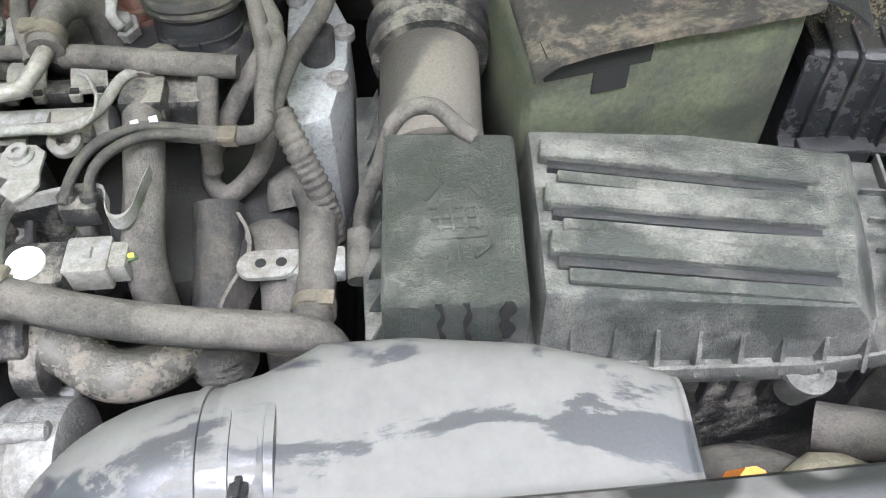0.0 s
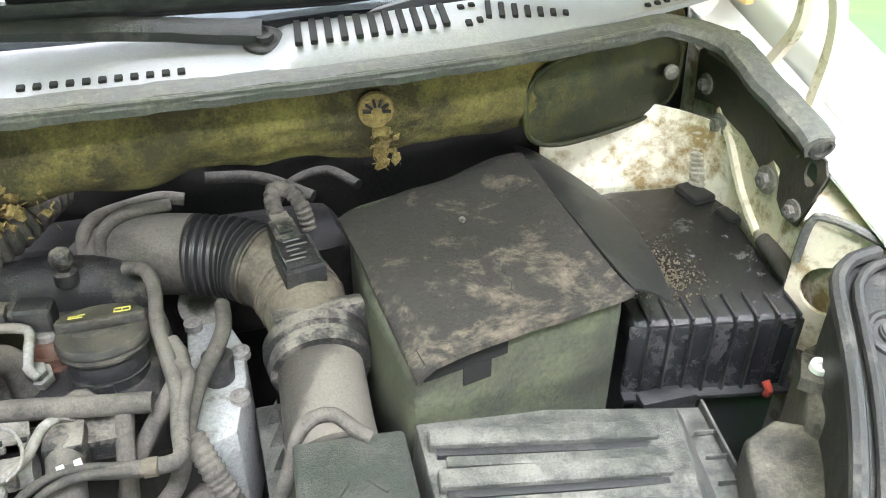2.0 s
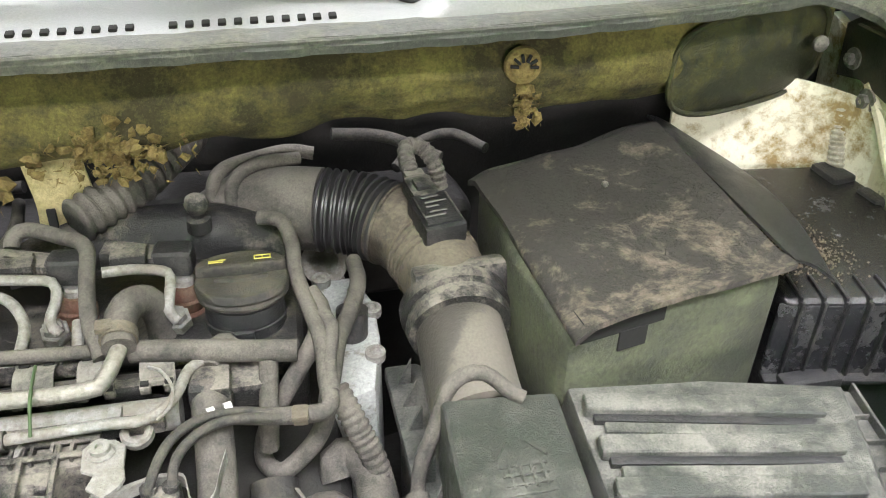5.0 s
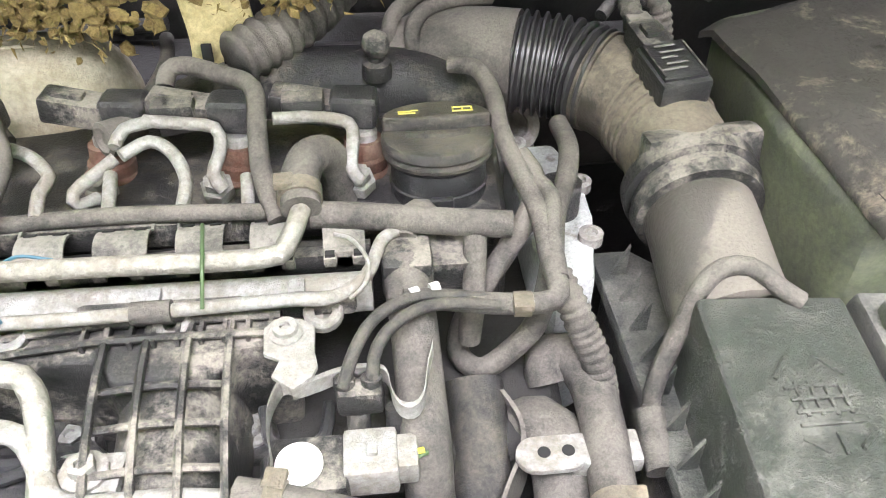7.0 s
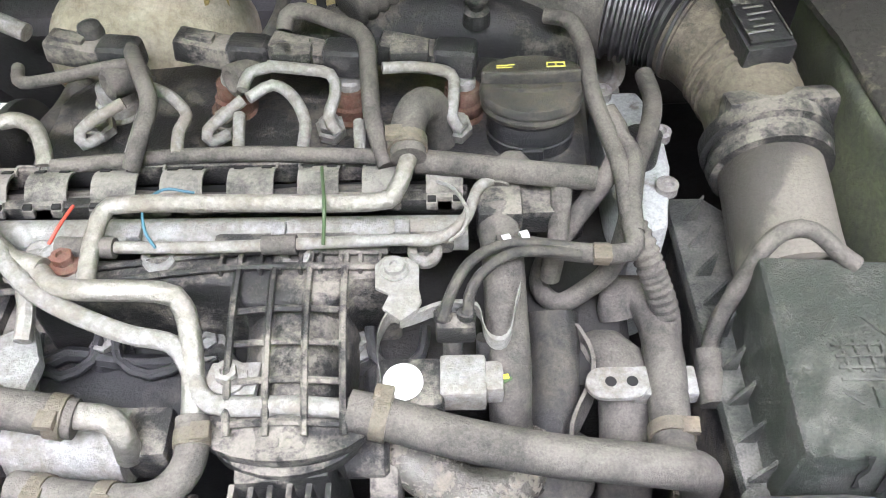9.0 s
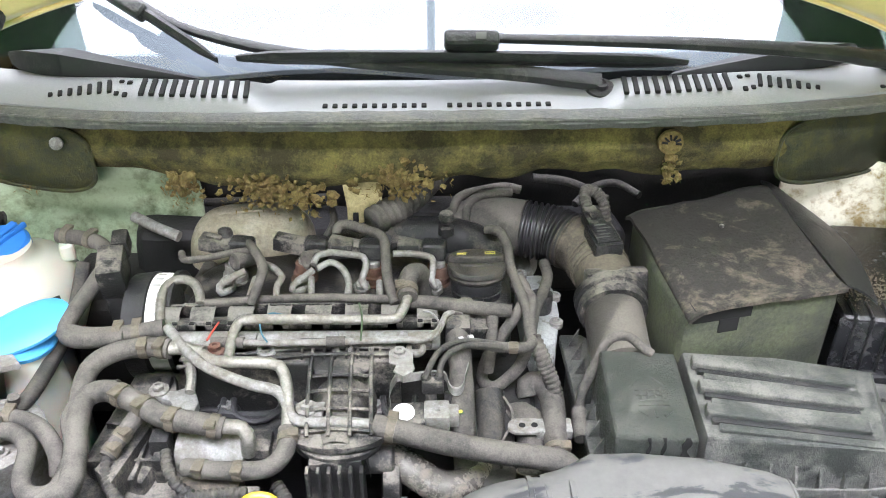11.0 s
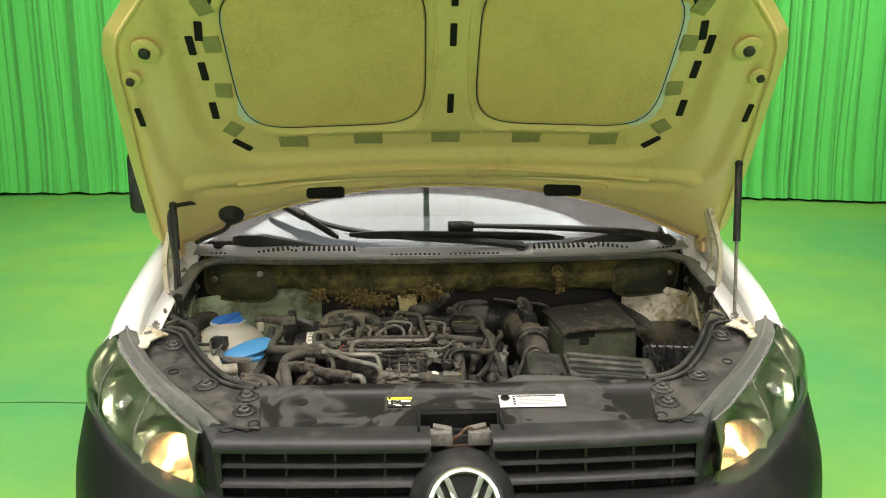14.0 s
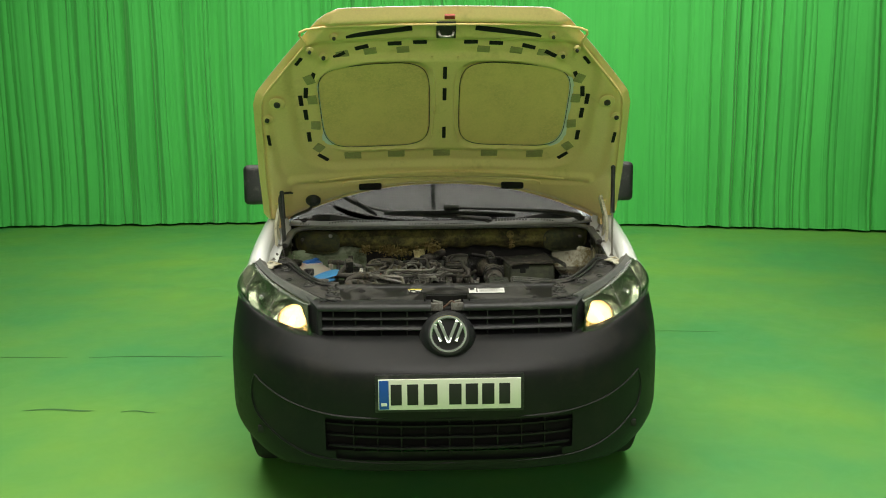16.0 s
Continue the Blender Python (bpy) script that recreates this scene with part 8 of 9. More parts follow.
def left_corner():
    """Fluid pump, tag and brackets beside the coolant tank."""
    root = thing("steering_pump_reservoir", "round dusty metal reservoir lid with hose stubs", "reservoir")
    bm = B()
    lathe(bm, (-0.518, 0.590, 0.40), (0, 0, 1), [(0, 0.05), (0.40, 0.055), (0.425, 0.062), (0.432, 0.062), (0.436, 0.056), (0.436, 0.05), (0.430, 0.048), (0.430, 0.002)], 30)
    part("lid", bm, "cast_metal", root)
    for c in ((-0.56, 0.60), (-0.49, 0.56), (-0.535, 0.635), (-0.48, 0.61)):
        bolt_at((c[0], c[1], 0.834), r=0.005, parent=root)
    for c in ((-0.515, 0.60), (-0.535, 0.58), (-0.50, 0.625)):
        bm = B()
        cyl(bm, (*c, 0.83), (c[0] + 0.004, c[1], 0.86), 0.007, n=12)
        part("stub", bm, "dusty_rubber", root)
    bm = B()
    box(bm, (-0.423, 0.80, 0.915), (0.034, 0.055, 0.05), 0.006, (12, 0, 10), 2)
    box(bm, (-0.419, 0.835, 0.935), (0.022, 0.03, 0.03), 0.006, (12, 0, 10), 2)
    box(bm, (-0.423, 0.795, 0.86), (0.022, 0.03, 0.12), 0.006)
    valve = part("heater_valve", bm, "dusty_plastic", engine, "dusty plastic heater valve")
    bm = B()
    sheet(bm, lambda u, v: (-0.612 + 0.022 * u + 0.045 * (1 - v), 0.566 + 0.016 * u + 0.10 * v, 0.845 + 0.045 * v), 3, 10, (0, 0.002, -0.002))
    tagob = new("paper_tag", mesh_of("paper_tag", bm, "pale_foam"))
    tagged(tagob, "pale ribbed paper tag tucked beside the wing", "tag")
    bm = B()
    prism(bm, [(-0.62, 0.715), (-0.585, 0.735), (-0.53, 0.70), (-0.50, 0.665), (-0.53, 0.655), (-0.60, 0.69)], 0.868, 0.876, 0.002)
    clampb = part("neck_bracket", bm, "cast_metal", van)
    bolt_at((-0.59, 0.705, 0.876), parent=clampb)
    bm = B()
    box(bm, (-0.598, 0.745, 0.895), (0.04, 0.03, 0.03), 0.005, (0, 0, -15))
    part("connector", bm, "black_plastic", engine)
    # lamp housings seen from behind at both sides
    for sx in (-1, 1):
        bm = B()
        prism(bm, [(sx * 0.520, 0.520), (sx * 0.575, 0.470), (sx * 0.640, 0.530), (sx * 0.655, 0.600), (sx * 0.600, 0.630), (sx * 0.560, 0.615)], 0.50, 0.842, 0.007, 3, taper=0.05)
        back_ob = part("lamp_back", bm, "lamp_back_plastic", van, "dusty dark back of the headlight housing")
        bm = B()
        prism(bm, [(sx * 0.610, 0.600), (sx * 0.650, 0.560), (sx * 0.705, 0.640), (sx * 0.700, 0.690), (sx * 0.655, 0.680)], 0.50, 0.868, 0.012, 3, taper=0.04)
        part("housing_shoulder", bm, "lamp_back_plastic", back_ob)
        bm = B()
        prism(bm, [(sx * 0.618, 0.632), (sx * 0.640, 0.612), (sx * 0.662, 0.640), (sx * 0.640, 0.662)], 0.866, 0.880, 0.004, 2)
        part("adjuster_block", bm, "lamp_back_plastic", back_ob)
        bm = B()
        lathe(bm, (sx * 0.640, 0.636, 0.878), (0, -0.1, 1), [(0, 0.009), (0.008, 0.009), (0.009, 0.0075), (0.007, 0.004), (0.005, 0.0035)], 16)
        part("adjuster_screw", bm, "white_print", back_ob, "white plastic adjuster screw")
        for k in range(3):
            bm = B()
            tube(bm, [(sx * (0.605 + 0.02 * k), 0.52 + 0.02 * k, 0.842), (sx * (0.62 + 0.02 * k), 0.56 + 0.02 * k, 0.850), (sx * (0.63 + 0.02 * k), 0.60 + 0.02 * k, 0.850)], 0.003, 6)
            part("housing_rib", bm, "lamp_back_plastic", back_ob)
        if sx > 0:
            continue
        bm = B()
        box(bm, (sx * 0.63, 0.70, 0.875), (0.05, 0.03, 0.02), 0.006, (0, 0, sx * -15))
        lathe(bm, (sx * 0.655, 0.695, 0.885), (0, 0, 1), [(0, 0.012), (0.012, 0.012), (0.014, 0.006)], 12)
        part("lamp_clip", bm, "cast_metal", van)
    bm = B()
    tube(bm, [(0.40, 0.47, 0.70), (0.41, 0.46, 0.74), (0.415, 0.45, 0.77)], 0.011, 10)
    part("bulb_plug", bm, "orange_plastic", van, "orange plastic plug")
    for pts, r, mat in (([(0.36, 0.43, 0.76), (0.39, 0.47, 0.74), (0.44, 0.48, 0.72), (0.5, 0.46, 0.70)], 0.016, "dark_rubber"), ([(0.37, 0.48, 0.73), (0.385, 0.44, 0.74), (0.38, 0.40, 0.72)], 0.012, "dusty_rubber"), ([(0.48, 0.50, 0.74), (0.54, 0.47, 0.76), (0.57, 0.45, 0.74)], 0.018, "dusty_rubber"), ([(0.44, 0.43, 0.74), (0.47, 0.46, 0.74), (0.52, 0.45, 0.72)], 0.02, "heat_shield")):
        bm = B()
        tube(bm, pts, r, 12)
        part("hose", bm, mat, engine)
    # gas struts that carry the hood
    for sx in (-1, 1):
        strut = thing("gas_strut", "gas strut propping the open hood", "gas strut", group="hood struts")
        a, b = (Vector((0.750, 0.716, 0.945)), Vector((0.765, 0.79, 1.343))) if sx > 0 else (Vector((-0.708, 0.815, 1.01)), Vector((-0.724, 0.855, 1.24)))
        bm = B()
        cyl(bm, a, a.lerp(b, 0.55), 0.0045, n=12)
        part("rod", bm, "steel_pipe" if sx > 0 else "black_plastic", strut)
        bm = B()
        cyl(bm, a.lerp(b, 0.5), b, 0.0095, n=16)
        part("cylinder", bm, "black_plastic", strut)
        for p in (a, b):
            bm = B()
            bmesh.ops.create_uvsphere(bm, u_segments=12, v_segments=8, radius=0.011, matrix=Matrix.Translation(p))
            part("ball_joint", bm, "black_plastic", strut)
    bm = B()
    tube(bm, [(-0.715, 0.80, 0.99), (-0.722, 0.83, 1.10), (-0.735, 0.86, 1.22), (-0.70, 0.93, 1.235), (-0.66, 0.985, 1.225)], 0.006, 8)
    part("washer_hose", bm, "dark_rubber", van)


left_corner()
# pipes, hoses and cables
hose("fuel_pipe", "steel_pipe", 0.0062, [(-0.25, 0.656, 0.885), (-0.251, 0.69, 0.892), (-0.245, 0.706, 0.9), (-0.23, 0.709, 0.903), (-0.161, 0.708, 0.903), (-0.064, 0.706, 0.903), (-0.048, 0.714, 0.906), (-0.04, 0.74, 0.91)], "bright steel fuel pipe")
hose("fuel_hose", "dusty_rubber", 0.0125, [(-0.04, 0.74, 0.91), (-0.041, 0.762, 0.915), (-0.036, 0.782, 0.917), (-0.026, 0.802, 0.905), (-0.02, 0.806, 0.885), (-0.019, 0.801, 0.86)], "dusty braided rubber elbow", clamps=(0.04,))
hose("fuel_hose", "dusty_rubber", 0.0088, [(-0.035, 0.75, 0.897), (-0.001, 0.745, 0.897), (0.041, 0.741, 0.893), (0.09, 0.736, 0.89)], "dusty braided hose")
hose("coolant_pipe", "steel_pipe", 0.0072, [(-0.283, 0.666, 0.885), (-0.263, 0.651, 0.887), (-0.2, 0.648, 0.885), (-0.186, 0.642, 0.88), (-0.179, 0.625, 0.872), (-0.175, 0.599, 0.86), (-0.174, 0.576, 0.85)], "bright steel coolant pipe")
hose("coolant_hose", "dusty_rubber", 0.0103, [(-0.174, 0.576, 0.85), (-0.172, 0.551, 0.845), (-0.183, 0.536, 0.838), (-0.201, 0.53, 0.835), (-0.245, 0.535, 0.83), (-0.285, 0.544, 0.826)], "dusty rubber coolant hose", clamps=(0.04, 0.62, 0.9))
hose("vacuum_pipe", "cast_metal", 0.0066, [(-0.333, 0.708, 0.893), (-0.311, 0.679, 0.89), (-0.286, 0.653, 0.887), (-0.26, 0.639, 0.88), (-0.22, 0.624, 0.874), (-0.19, 0.619, 0.868), (-0.177, 0.603, 0.862), (-0.168, 0.586, 0.857), (-0.152, 0.581, 0.855), (-0.11, 0.582, 0.853), (-0.075, 0.58, 0.85)], "dusty metal water pipe")
hose("coolant_hose", "dusty_rubber", 0.0135, [(-0.077, 0.58, 0.849), (-0.057, 0.576, 0.847), (-0.003, 0.563, 0.84), (0.05, 0.556, 0.832), (0.103, 0.553, 0.824), (0.125, 0.552, 0.82), (0.140, 0.553, 0.812), (0.148, 0.556, 0.79), (0.150, 0.56, 0.74)], "long dusty rubber coolant hose", clamps=(0.08, 0.93))
hose("charge_pipe", "oily_metal", 0.019, [(-0.074, 0.598, 0.79), (-0.037, 0.574, 0.785), (-0.004, 0.556, 0.775), (0.025, 0.568, 0.765), (0.05, 0.602, 0.755), (0.062, 0.643, 0.745)], "oil-wetted charge pipe")
hose("return_line", "dusty_rubber", 0.0058, [(-0.3, 0.76, 0.89), (-0.223, 0.765, 0.892), (-0.156, 0.765, 0.894), (-0.108, 0.761, 0.895), (-0.051, 0.757, 0.895)], "dusty fuel return line")
hose("water_line", "cast_metal", 0.0042, [(-0.292, 0.672, 0.88), (-0.279, 0.688, 0.884), (-0.251, 0.686, 0.886), (-0.171, 0.684, 0.886), (-0.058, 0.687, 0.886), (-0.023, 0.687, 0.886), (-0.003, 0.701, 0.888), (0.008, 0.73, 0.89), (0.023, 0.741, 0.89)], "thin dusty metal line")
hose("sleeve", "dusty_rubber", 0.0072, [(-0.276, 0.688, 0.885), (-0.256, 0.686, 0.886), (-0.237, 0.685, 0.886)], "")
hose("sleeve", "dusty_rubber", 0.0068, [(-0.138, 0.685, 0.886), (-0.115, 0.685, 0.886)], "")
hose("coolant_hose", "dusty_rubber", 0.0119, [(-0.478, 0.733, 0.885), (-0.458, 0.712, 0.885), (-0.427, 0.703, 0.885), (-0.382, 0.706, 0.885), (-0.339, 0.713, 0.888)], "thick dusty coolant hose", clamps=(0.62, 0.78))
hose("coolant_hose", "dusty_rubber", 0.0119, [(-0.323, 0.677, 0.885), (-0.346, 0.681, 0.885), (-0.386, 0.678, 0.882), (-0.413, 0.66, 0.875), (-0.42, 0.631, 0.86), (-0.42, 0.604, 0.84)], "thick dusty coolant hose", clamps=(0.1, 0.2))
hose("coolant_pipe", "steel_pipe", 0.008, [(-0.326, 0.678, 0.886), (-0.305, 0.676, 0.886), (-0.281, 0.668, 0.886)], "")
hose("coolant_hose", "dusty_rubber", 0.0127, [(-0.244, 0.574, 0.855), (-0.267, 0.576, 0.86), (-0.31, 0.583, 0.864), (-0.335, 0.596, 0.868), (-0.365, 0.613, 0.87), (-0.389, 0.622, 0.87), (-0.407, 0.61, 0.868), (-0.403, 0.572, 0.865), (-0.393, 0.529, 0.855), (-0.39, 0.494, 0.85), (-0.415, 0.484, 0.84)], "thick dusty coolant hose bending down", clamps=(0.06, 0.2, 0.32, 0.43))
hose("coolant_pipe", "steel_pipe", 0.0085, [(-0.244, 0.576, 0.856), (-0.223, 0.573, 0.855), (-0.216, 0.566, 0.845), (-0.218, 0.564, 0.825)], "steel elbow pipe")
hose("branch_hose", "dusty_rubber", 0.0094, [(-0.339, 0.596, 0.865), (-0.35, 0.579, 0.855), (-0.361, 0.562, 0.846), (-0.368, 0.548, 0.84)], "", clamps=(0.5, 0.9))
hose("conduit", "dark_rubber", 0.0055, [(-0.369, 0.549, 0.838), (-0.364, 0.527, 0.83), (-0.35, 0.506, 0.825), (-0.328, 0.494, 0.82), (-0.304, 0.493, 0.82), (-0.276, 0.503, 0.822), (-0.245, 0.507, 0.824), (-0.21, 0.508, 0.824)], "corrugated wiring conduit", ribs=0.0014)
hose("conduit", "dark_rubber", 0.0055, [(-0.308, 0.56, 0.835), (-0.301, 0.538, 0.83), (-0.287, 0.52, 0.824), (-0.27, 0.509, 0.82)], "", ribs=0.0014)
hose("conduit", "dark_rubber", 0.0068, [(-0.189, 0.549, 0.79), (-0.174, 0.528, 0.785), (-0.162, 0.506, 0.77), (-0.151, 0.493, 0.75)], "corrugated wiring conduit", ribs=0.0016)
hose("vapour_pipe", "steel_pipe", 0.0062, [(-0.346, 0.716, 0.89), (-0.354, 0.761, 0.898), (-0.351, 0.788, 0.902), (-0.337, 0.799, 0.902), (-0.319, 0.792, 0.9), (-0.308, 0.772, 0.895), (-0.306, 0.761, 0.89)], "dusty steel arch pipe")
hose("heater_hose", "dark_rubber", 0.013, [(-0.342, 0.807, 0.86), (-0.33, 0.857, 0.855), (-0.325, 0.894, 0.855)], "")
hose("heater_hose", "dark_rubber", 0.014, [(-0.447, 0.82, 0.85), (-0.408, 0.823, 0.85), (-0.387, 0.839, 0.85)], "")
hose("link_rod", "cast_metal", 0.008, [(-0.447, 0.966, 0.9), (-0.409, 0.945, 0.893), (-0.375, 0.932, 0.885)], "")
hose("injector_pipe", "cast_metal", 0.0046, [(-0.209, 0.765, 0.895), (-0.21, 0.785, 0.9), (-0.205, 0.796, 0.905), (-0.218, 0.811, 0.91), (-0.236, 0.823, 0.91)], "dusty thin injector pipe")
hose("injector_pipe", "cast_metal", 0.0046, [(-0.166, 0.812, 0.905), (-0.179, 0.801, 0.9), (-0.191, 0.79, 0.895), (-0.189, 0.785, 0.888), (-0.178, 0.795, 0.886)], "dusty thin injector pipe")
hose("injector_pipe", "cast_metal", 0.0046, [(-0.256, 0.812, 0.905), (-0.275, 0.801, 0.9), (-0.287, 0.792, 0.895), (-0.284, 0.785, 0.888), (-0.275, 0.796, 0.886)], "dusty thin injector pipe")
hose("injector_pipe", "cast_metal", 0.0046, [(-0.118, 0.767, 0.895), (-0.118, 0.792, 0.9), (-0.128, 0.811, 0.908), (-0.144, 0.822, 0.91), (-0.161, 0.81, 0.908)], "dusty thin injector pipe")
hose("injector_pipe", "cast_metal", 0.0046, [(-0.148, 0.835, 0.918), (-0.124, 0.833, 0.916), (-0.101, 0.831, 0.912), (-0.097, 0.817, 0.905), (-0.102, 0.801, 0.895), (-0.096, 0.795, 0.886)], "dusty thin injector pipe")
hose("injector_pipe", "cast_metal", 0.0046, [(-0.166, 0.817, 0.91), (-0.161, 0.831, 0.915), (-0.142, 0.836, 0.917)], "dusty thin injector pipe")
hose("injector_pipe", "cast_metal", 0.0046, [(-0.061, 0.829, 0.918), (-0.034, 0.834, 0.914), (-0.01, 0.83, 0.91), (-0.008, 0.811, 0.905), (-0.01, 0.799, 0.895), (-0.004, 0.795, 0.886)], "dusty thin injector pipe")
hose("injector_pipe", "cast_metal", 0.0046, [(-0.168, 0.801, 0.9), (-0.165, 0.767, 0.893)], "dusty thin injector pipe")
hose("injector_pipe", "cast_metal", 0.0046, [(-0.078, 0.79, 0.9), (-0.076, 0.761, 0.893)], "dusty thin injector pipe")
hose("injector_pipe", "cast_metal", 0.0046, [(-0.241, 0.802, 0.9), (-0.244, 0.769, 0.893)], "dusty thin injector pipe")
hose("harness", "dusty_rubber", 0.0066, [(-0.262, 0.869, 0.915), (-0.239, 0.82, 0.925), (-0.227, 0.79, 0.922), (-0.231, 0.765, 0.912), (-0.239, 0.751, 0.895)], "taped wiring harness")
hose("harness", "dusty_rubber", 0.0068, [(-0.141, 0.882, 0.915), (-0.139, 0.892, 0.922), (-0.128, 0.895, 0.925), (-0.101, 0.88, 0.925), (-0.076, 0.859, 0.925), (-0.07, 0.813, 0.92), (-0.066, 0.778, 0.91), (-0.056, 0.748, 0.895)], "taped wiring harness")
hose("harness", "dusty_rubber", 0.005, [(-0.35, 0.857, 0.905), (-0.339, 0.835, 0.908), (-0.307, 0.838, 0.91), (-0.282, 0.844, 0.912), (-0.253, 0.846, 0.914), (-0.238, 0.831, 0.91)], "")
hose("harness", "dusty_rubber", 0.0068, [(0.067, 0.902, 0.91), (0.086, 0.89, 0.912), (0.094, 0.86, 0.908), (0.095, 0.822, 0.902), (0.102, 0.783, 0.895), (0.109, 0.743, 0.89), (0.109, 0.705, 0.886), (0.11, 0.681, 0.882), (0.1, 0.676, 0.88), (0.072, 0.678, 0.88), (0.038, 0.683, 0.882), (0.018, 0.683, 0.884)], "taped wiring harness", clamps=(0.8,))
hose("heater_hose", "dusty_rubber", 0.0076, [(0.149, 0.876, 0.868), (0.149, 0.838, 0.872), (0.138, 0.796, 0.875), (0.123, 0.759, 0.875), (0.112, 0.713, 0.87), (0.102, 0.697, 0.84), (0.086, 0.696, 0.815), (0.067, 0.695, 0.8), (0.054, 0.71, 0.8), (0.058, 0.721, 0.82), (0.075, 0.729, 0.85), (0.102, 0.75, 0.882), (0.113, 0.781, 0.888), (0.105, 0.802, 0.895)], "looped rubber hose")
hose("cable", "dusty_rubber", 0.0058, [(0.111, 0.773, 0.895), (0.119, 0.758, 0.893), (0.113, 0.718, 0.89), (0.112, 0.69, 0.885)], "")
hose("conduit", "dusty_rubber", 0.0092, [(0.116, 0.714, 0.865), (0.123, 0.701, 0.855), (0.13, 0.691, 0.84), (0.142, 0.676, 0.81), (0.150, 0.66, 0.76)], "corrugated conduit", ribs=0.0013)
hose("heater_hose", "dusty_rubber", 0.0076, [(0.067, 0.737, 0.885), (0.065, 0.722, 0.87), (0.063, 0.709, 0.85), (0.06, 0.704, 0.82)], "")
hose("sensor_cable", "dark_rubber", 0.0038, [(0.075, 0.678, 0.882), (0.044, 0.682, 0.886), (0.021, 0.679, 0.888), (0.001, 0.665, 0.889), (-0.011, 0.647, 0.884), (-0.019, 0.63, 0.872)], "thin sensor cable with white markers")
hose("sensor_cable", "dark_rubber", 0.0038, [(0.074, 0.675, 0.882), (0.043, 0.675, 0.886), (0.023, 0.67, 0.887), (0.006, 0.655, 0.886), (-0.001, 0.643, 0.88), (-0.002, 0.632, 0.872)], "")
hose("heater_pipe", "dusty_rubber", 0.0145, [(0.02, 0.722, 0.875), (0.023, 0.687, 0.865), (0.024, 0.66, 0.852), (0.025, 0.616, 0.835), (0.026, 0.6, 0.8), (0.03, 0.587, 0.76)], "dusty plastic pipe")
hose("turbo_pipe", "dark_rubber", 0.019, [(0.061, 0.685, 0.8), (0.061, 0.655, 0.785), (0.059, 0.614, 0.76), (0.06, 0.599, 0.72)], "dark pipe with a bellows foot")
hose("oil_hose", "dusty_rubber", 0.0145, [(0.112, 0.687, 0.79), (0.111, 0.698, 0.8), (0.124, 0.7, 0.803), (0.136, 0.68, 0.8), (0.138, 0.644, 0.797), (0.136, 0.606, 0.79), (0.134, 0.578, 0.792), (0.133, 0.562, 0.80)], "bent dusty rubber hose", clamps=(0.85,))
hose("conduit", "dusty_rubber", 0.0185, [(-0.094, 0.916, 0.915), (-0.065, 0.941, 0.92), (-0.039, 0.966, 0.925), (-0.014, 1.01, 0.93), (0.004, 1.05, 0.93)], "wide corrugated conduit", ribs=0.003, pitch=0.011)
hose("vapour_hose", "dusty_rubber", 0.0068, [(0.022, 0.959, 0.89), (0.025, 0.971, 0.91), (0.037, 0.982, 0.92), (0.065, 0.988, 0.925), (0.1, 0.998, 0.925), (0.125, 0.997, 0.92)], "brownish rubber hose")
hose("vapour_hose", "dusty_rubber", 0.0068, [(0.045, 0.944, 0.89), (0.042, 0.953, 0.91), (0.052, 0.969, 0.92), (0.075, 0.978, 0.925), (0.11, 0.99, 0.92)], "brownish rubber hose")
hose("cable", "dark_rubber", 0.006, [(0.21, 1.004, 0.89), (0.243, 1.039, 0.9), (0.282, 1.052, 0.9), (0.31, 1.012, 0.9)], "")
hose("cable", "dark_rubber", 0.007, [(0.147, 1.036, 0.92), (0.205, 1.038, 0.91), (0.258, 1, 0.9)], "")
hose("cable", "dark_rubber", 0.007, [(-0.508, 1.091, 0.87), (-0.409, 1.061, 0.87), (-0.286, 1.081, 0.86), (-0.177, 1.07, 0.87)], "")
hose("cable", "dark_rubber", 0.006, [(-0.158, 0.984, 0.9), (-0.15, 0.935, 0.905), (-0.157, 0.903, 0.9), (-0.168, 0.895, 0.89)], "")
hose("cable_boot", "dusty_rubber", 0.0095, [(0.168, 0.612, 0.79), (0.168, 0.632, 0.795), (0.169, 0.650, 0.802)], "rubber cable boot")
hose("airbox_cable", "dusty_rubber", 0.0062, [(0.169, 0.649, 0.8), (0.173, 0.659, 0.82), (0.187, 0.675, 0.845), (0.198, 0.683, 0.875), (0.212, 0.689, 0.885), (0.229, 0.688, 0.885), (0.243, 0.673, 0.88), (0.254, 0.666, 0.875)], "dusty cable over the filter pipe")
hose("wire", "wire_green", 0.0013, [(-0.101, 0.741, 0.902), (-0.094, 0.695, 0.912), (-0.096, 0.679, 0.892)], "green and yellow wire")
hose("wire", "wire_blue", 0.0011, [(-0.208, 0.681, 0.89), (-0.216, 0.692, 0.895), (-0.219, 0.709, 0.9), (-0.209, 0.725, 0.9), (-0.189, 0.726, 0.895)], "blue wire")
hose("wire", "red_plastic", 0.0013, [(-0.274, 0.721, 0.89), (-0.277, 0.702, 0.892), (-0.282, 0.688, 0.888)], "red wire")
hose("wire", "cast_metal", 0.0013, [(-0.021, 0.732, 0.895), (-0.01, 0.72, 0.9), (-0.001, 0.7, 0.9), (-0.004, 0.688, 0.893), (-0.013, 0.683, 0.888)], "white wire")
hose("wire", "wire_yellow", 0.0018, [(0.007, 0.606, 0.846), (0.015, 0.603, 0.846), (0.023, 0.605, 0.845)], "yellow wire")
hose("wire", "wire_green", 0.0016, [(0.007, 0.602, 0.845), (0.016, 0.6, 0.845), (0.025, 0.605, 0.843)], "")
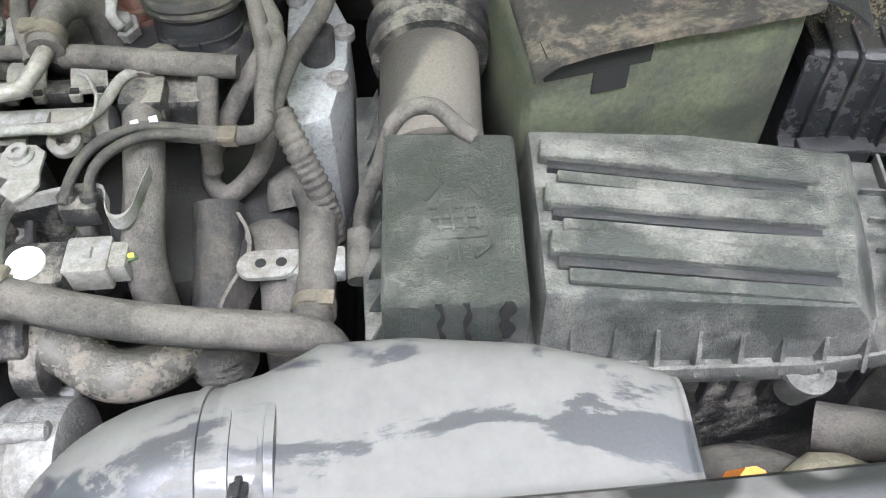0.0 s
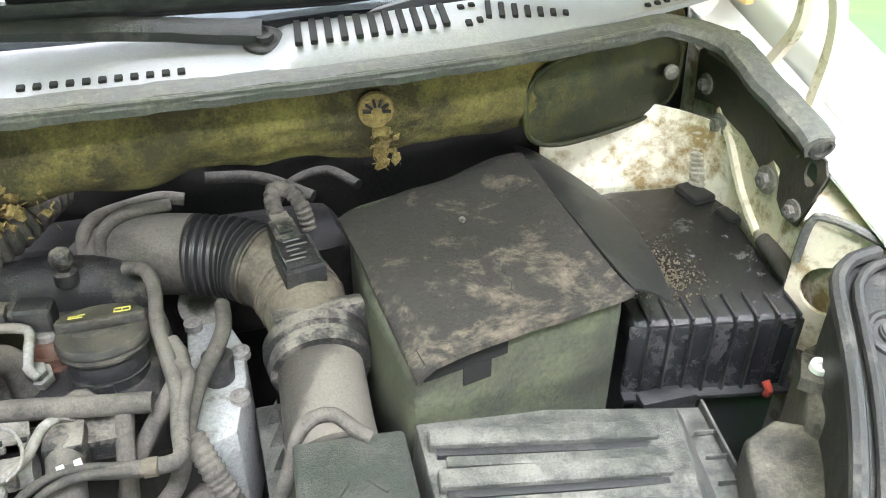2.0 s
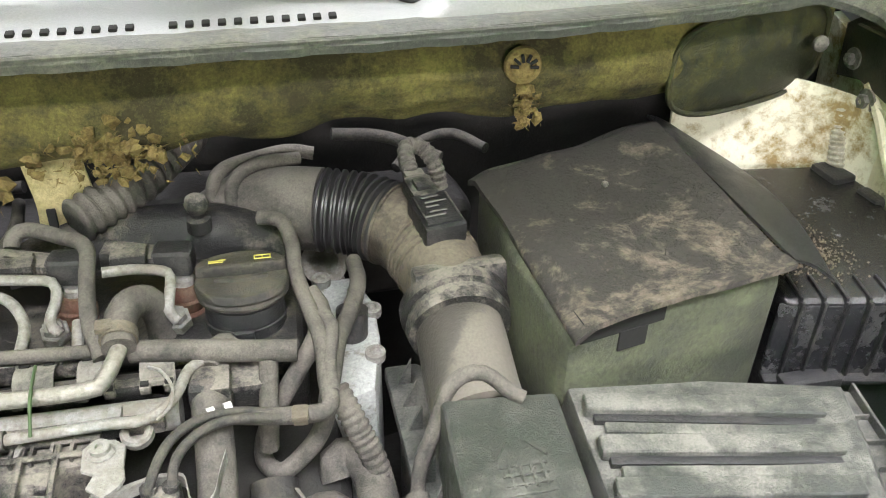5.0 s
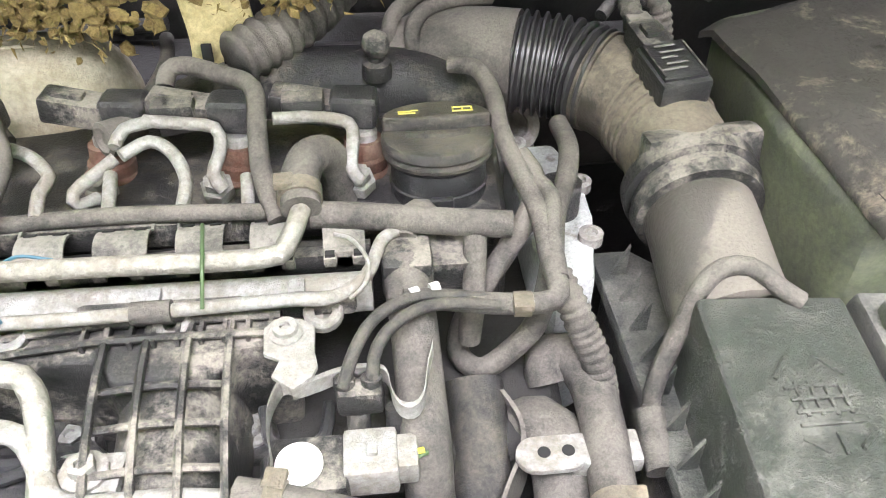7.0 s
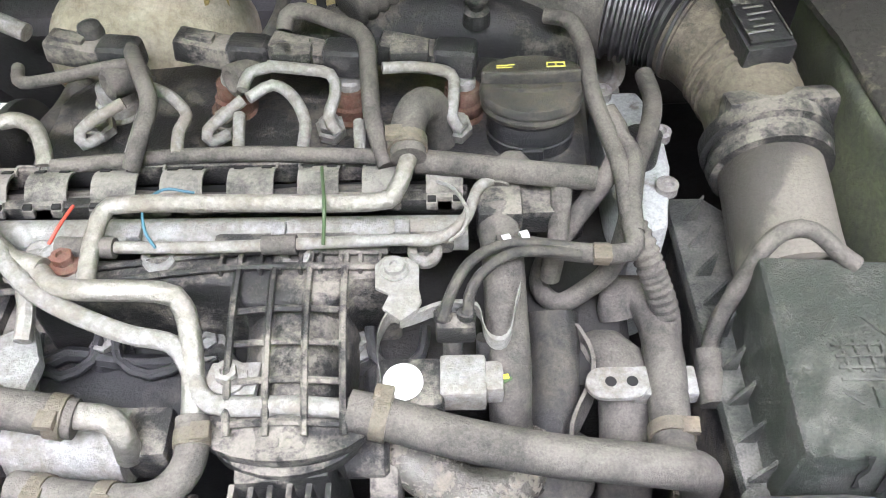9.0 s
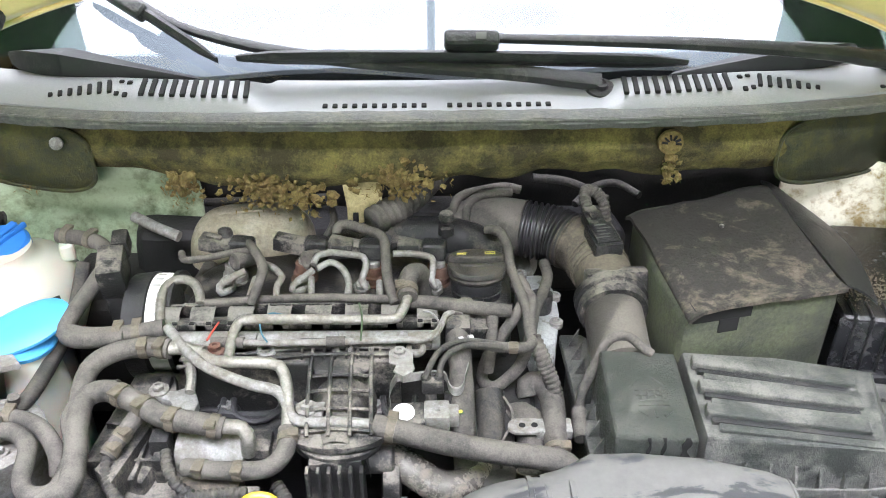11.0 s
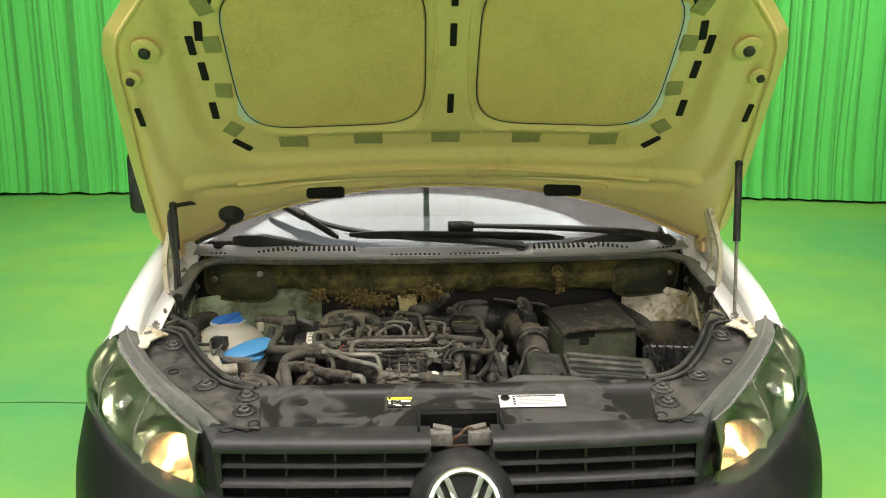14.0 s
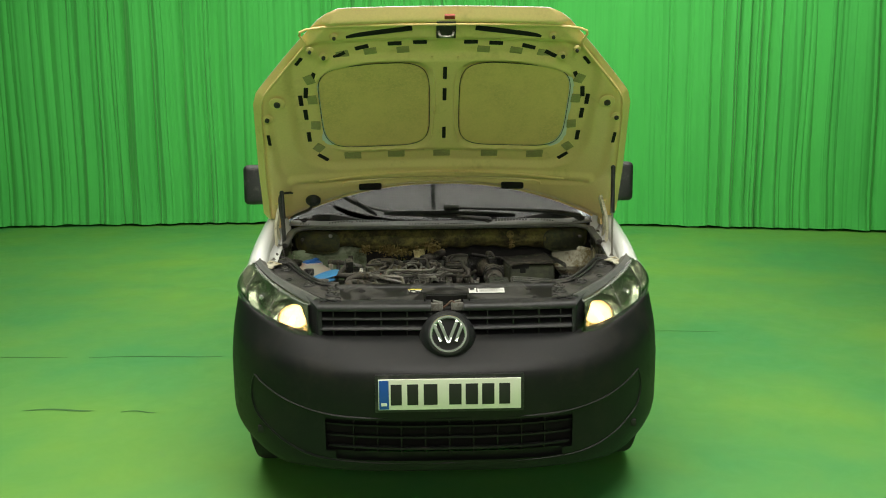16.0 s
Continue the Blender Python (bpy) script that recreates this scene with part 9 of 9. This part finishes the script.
hose("coolant_hose", "dusty_rubber", 0.0103, [(-0.527, 0.891, 0.915), (-0.49, 0.882, 0.915), (-0.459, 0.865, 0.915), (-0.441, 0.831, 0.912), (-0.446, 0.784, 0.905), (-0.457, 0.739, 0.895), (-0.46, 0.712, 0.888), (-0.442, 0.695, 0.886), (-0.385, 0.699, 0.886)], "coolant hose from the tank", clamps=(0.06, 0.16))
hose("coolant_hose", "dusty_rubber", 0.0103, [(-0.511, 0.573, 0.85), (-0.484, 0.579, 0.85), (-0.455, 0.556, 0.85), (-0.444, 0.507, 0.845), (-0.428, 0.495, 0.84), (-0.406, 0.504, 0.84), (-0.405, 0.554, 0.845), (-0.424, 0.601, 0.85), (-0.41, 0.636, 0.855), (-0.378, 0.637, 0.86)], "looped rubber hose", clamps=(0.06,))
hose("coolant_hose", "dusty_rubber", 0.0098, [(-0.506, 0.6, 0.85), (-0.48, 0.599, 0.85), (-0.448, 0.581, 0.85), (-0.425, 0.554, 0.84), (-0.424, 0.543, 0.82)], "", clamps=(0.1,))
hose("coolant_hose", "dark_rubber", 0.0098, [(-0.475, 0.835, 0.905), (-0.478, 0.79, 0.87), (-0.482, 0.72, 0.85), (-0.488, 0.638, 0.845), (-0.507, 0.627, 0.84)], "")
hose("conduit", "dark_rubber", 0.009, [(-0.777, 0.876, 0.98), (-0.749, 0.793, 0.965), (-0.712, 0.759, 0.955), (-0.67, 0.743, 0.94), (-0.648, 0.723, 0.92), (-0.649, 0.709, 0.9)], "black corrugated conduit", ribs=0.002)
hose("cable", "dark_rubber", 0.004, [(-0.665, 0.702, 0.915), (-0.638, 0.69, 0.91), (-0.618, 0.698, 0.905), (-0.607, 0.708, 0.905)], "")
hose("cable", "dusty_rubber", 0.003, [(-0.613, 0.705, 0.91), (-0.607, 0.687, 0.9), (-0.595, 0.665, 0.89), (-0.579, 0.697, 0.905)], "")
hose("coolant_pipe", "pale_foam", 0.015, [(-0.595, 0.662, 0.85), (-0.567, 0.657, 0.85), (-0.54, 0.666, 0.85)], "white plastic pipe")
hose("heater_hose", "dark_rubber", 0.02, [(-0.687, 0.804, 0.92), (-0.684, 0.937, 0.9), (-0.659, 1.024, 0.88)], "black corrugated trunking", ribs=0.003, pitch=0.01)
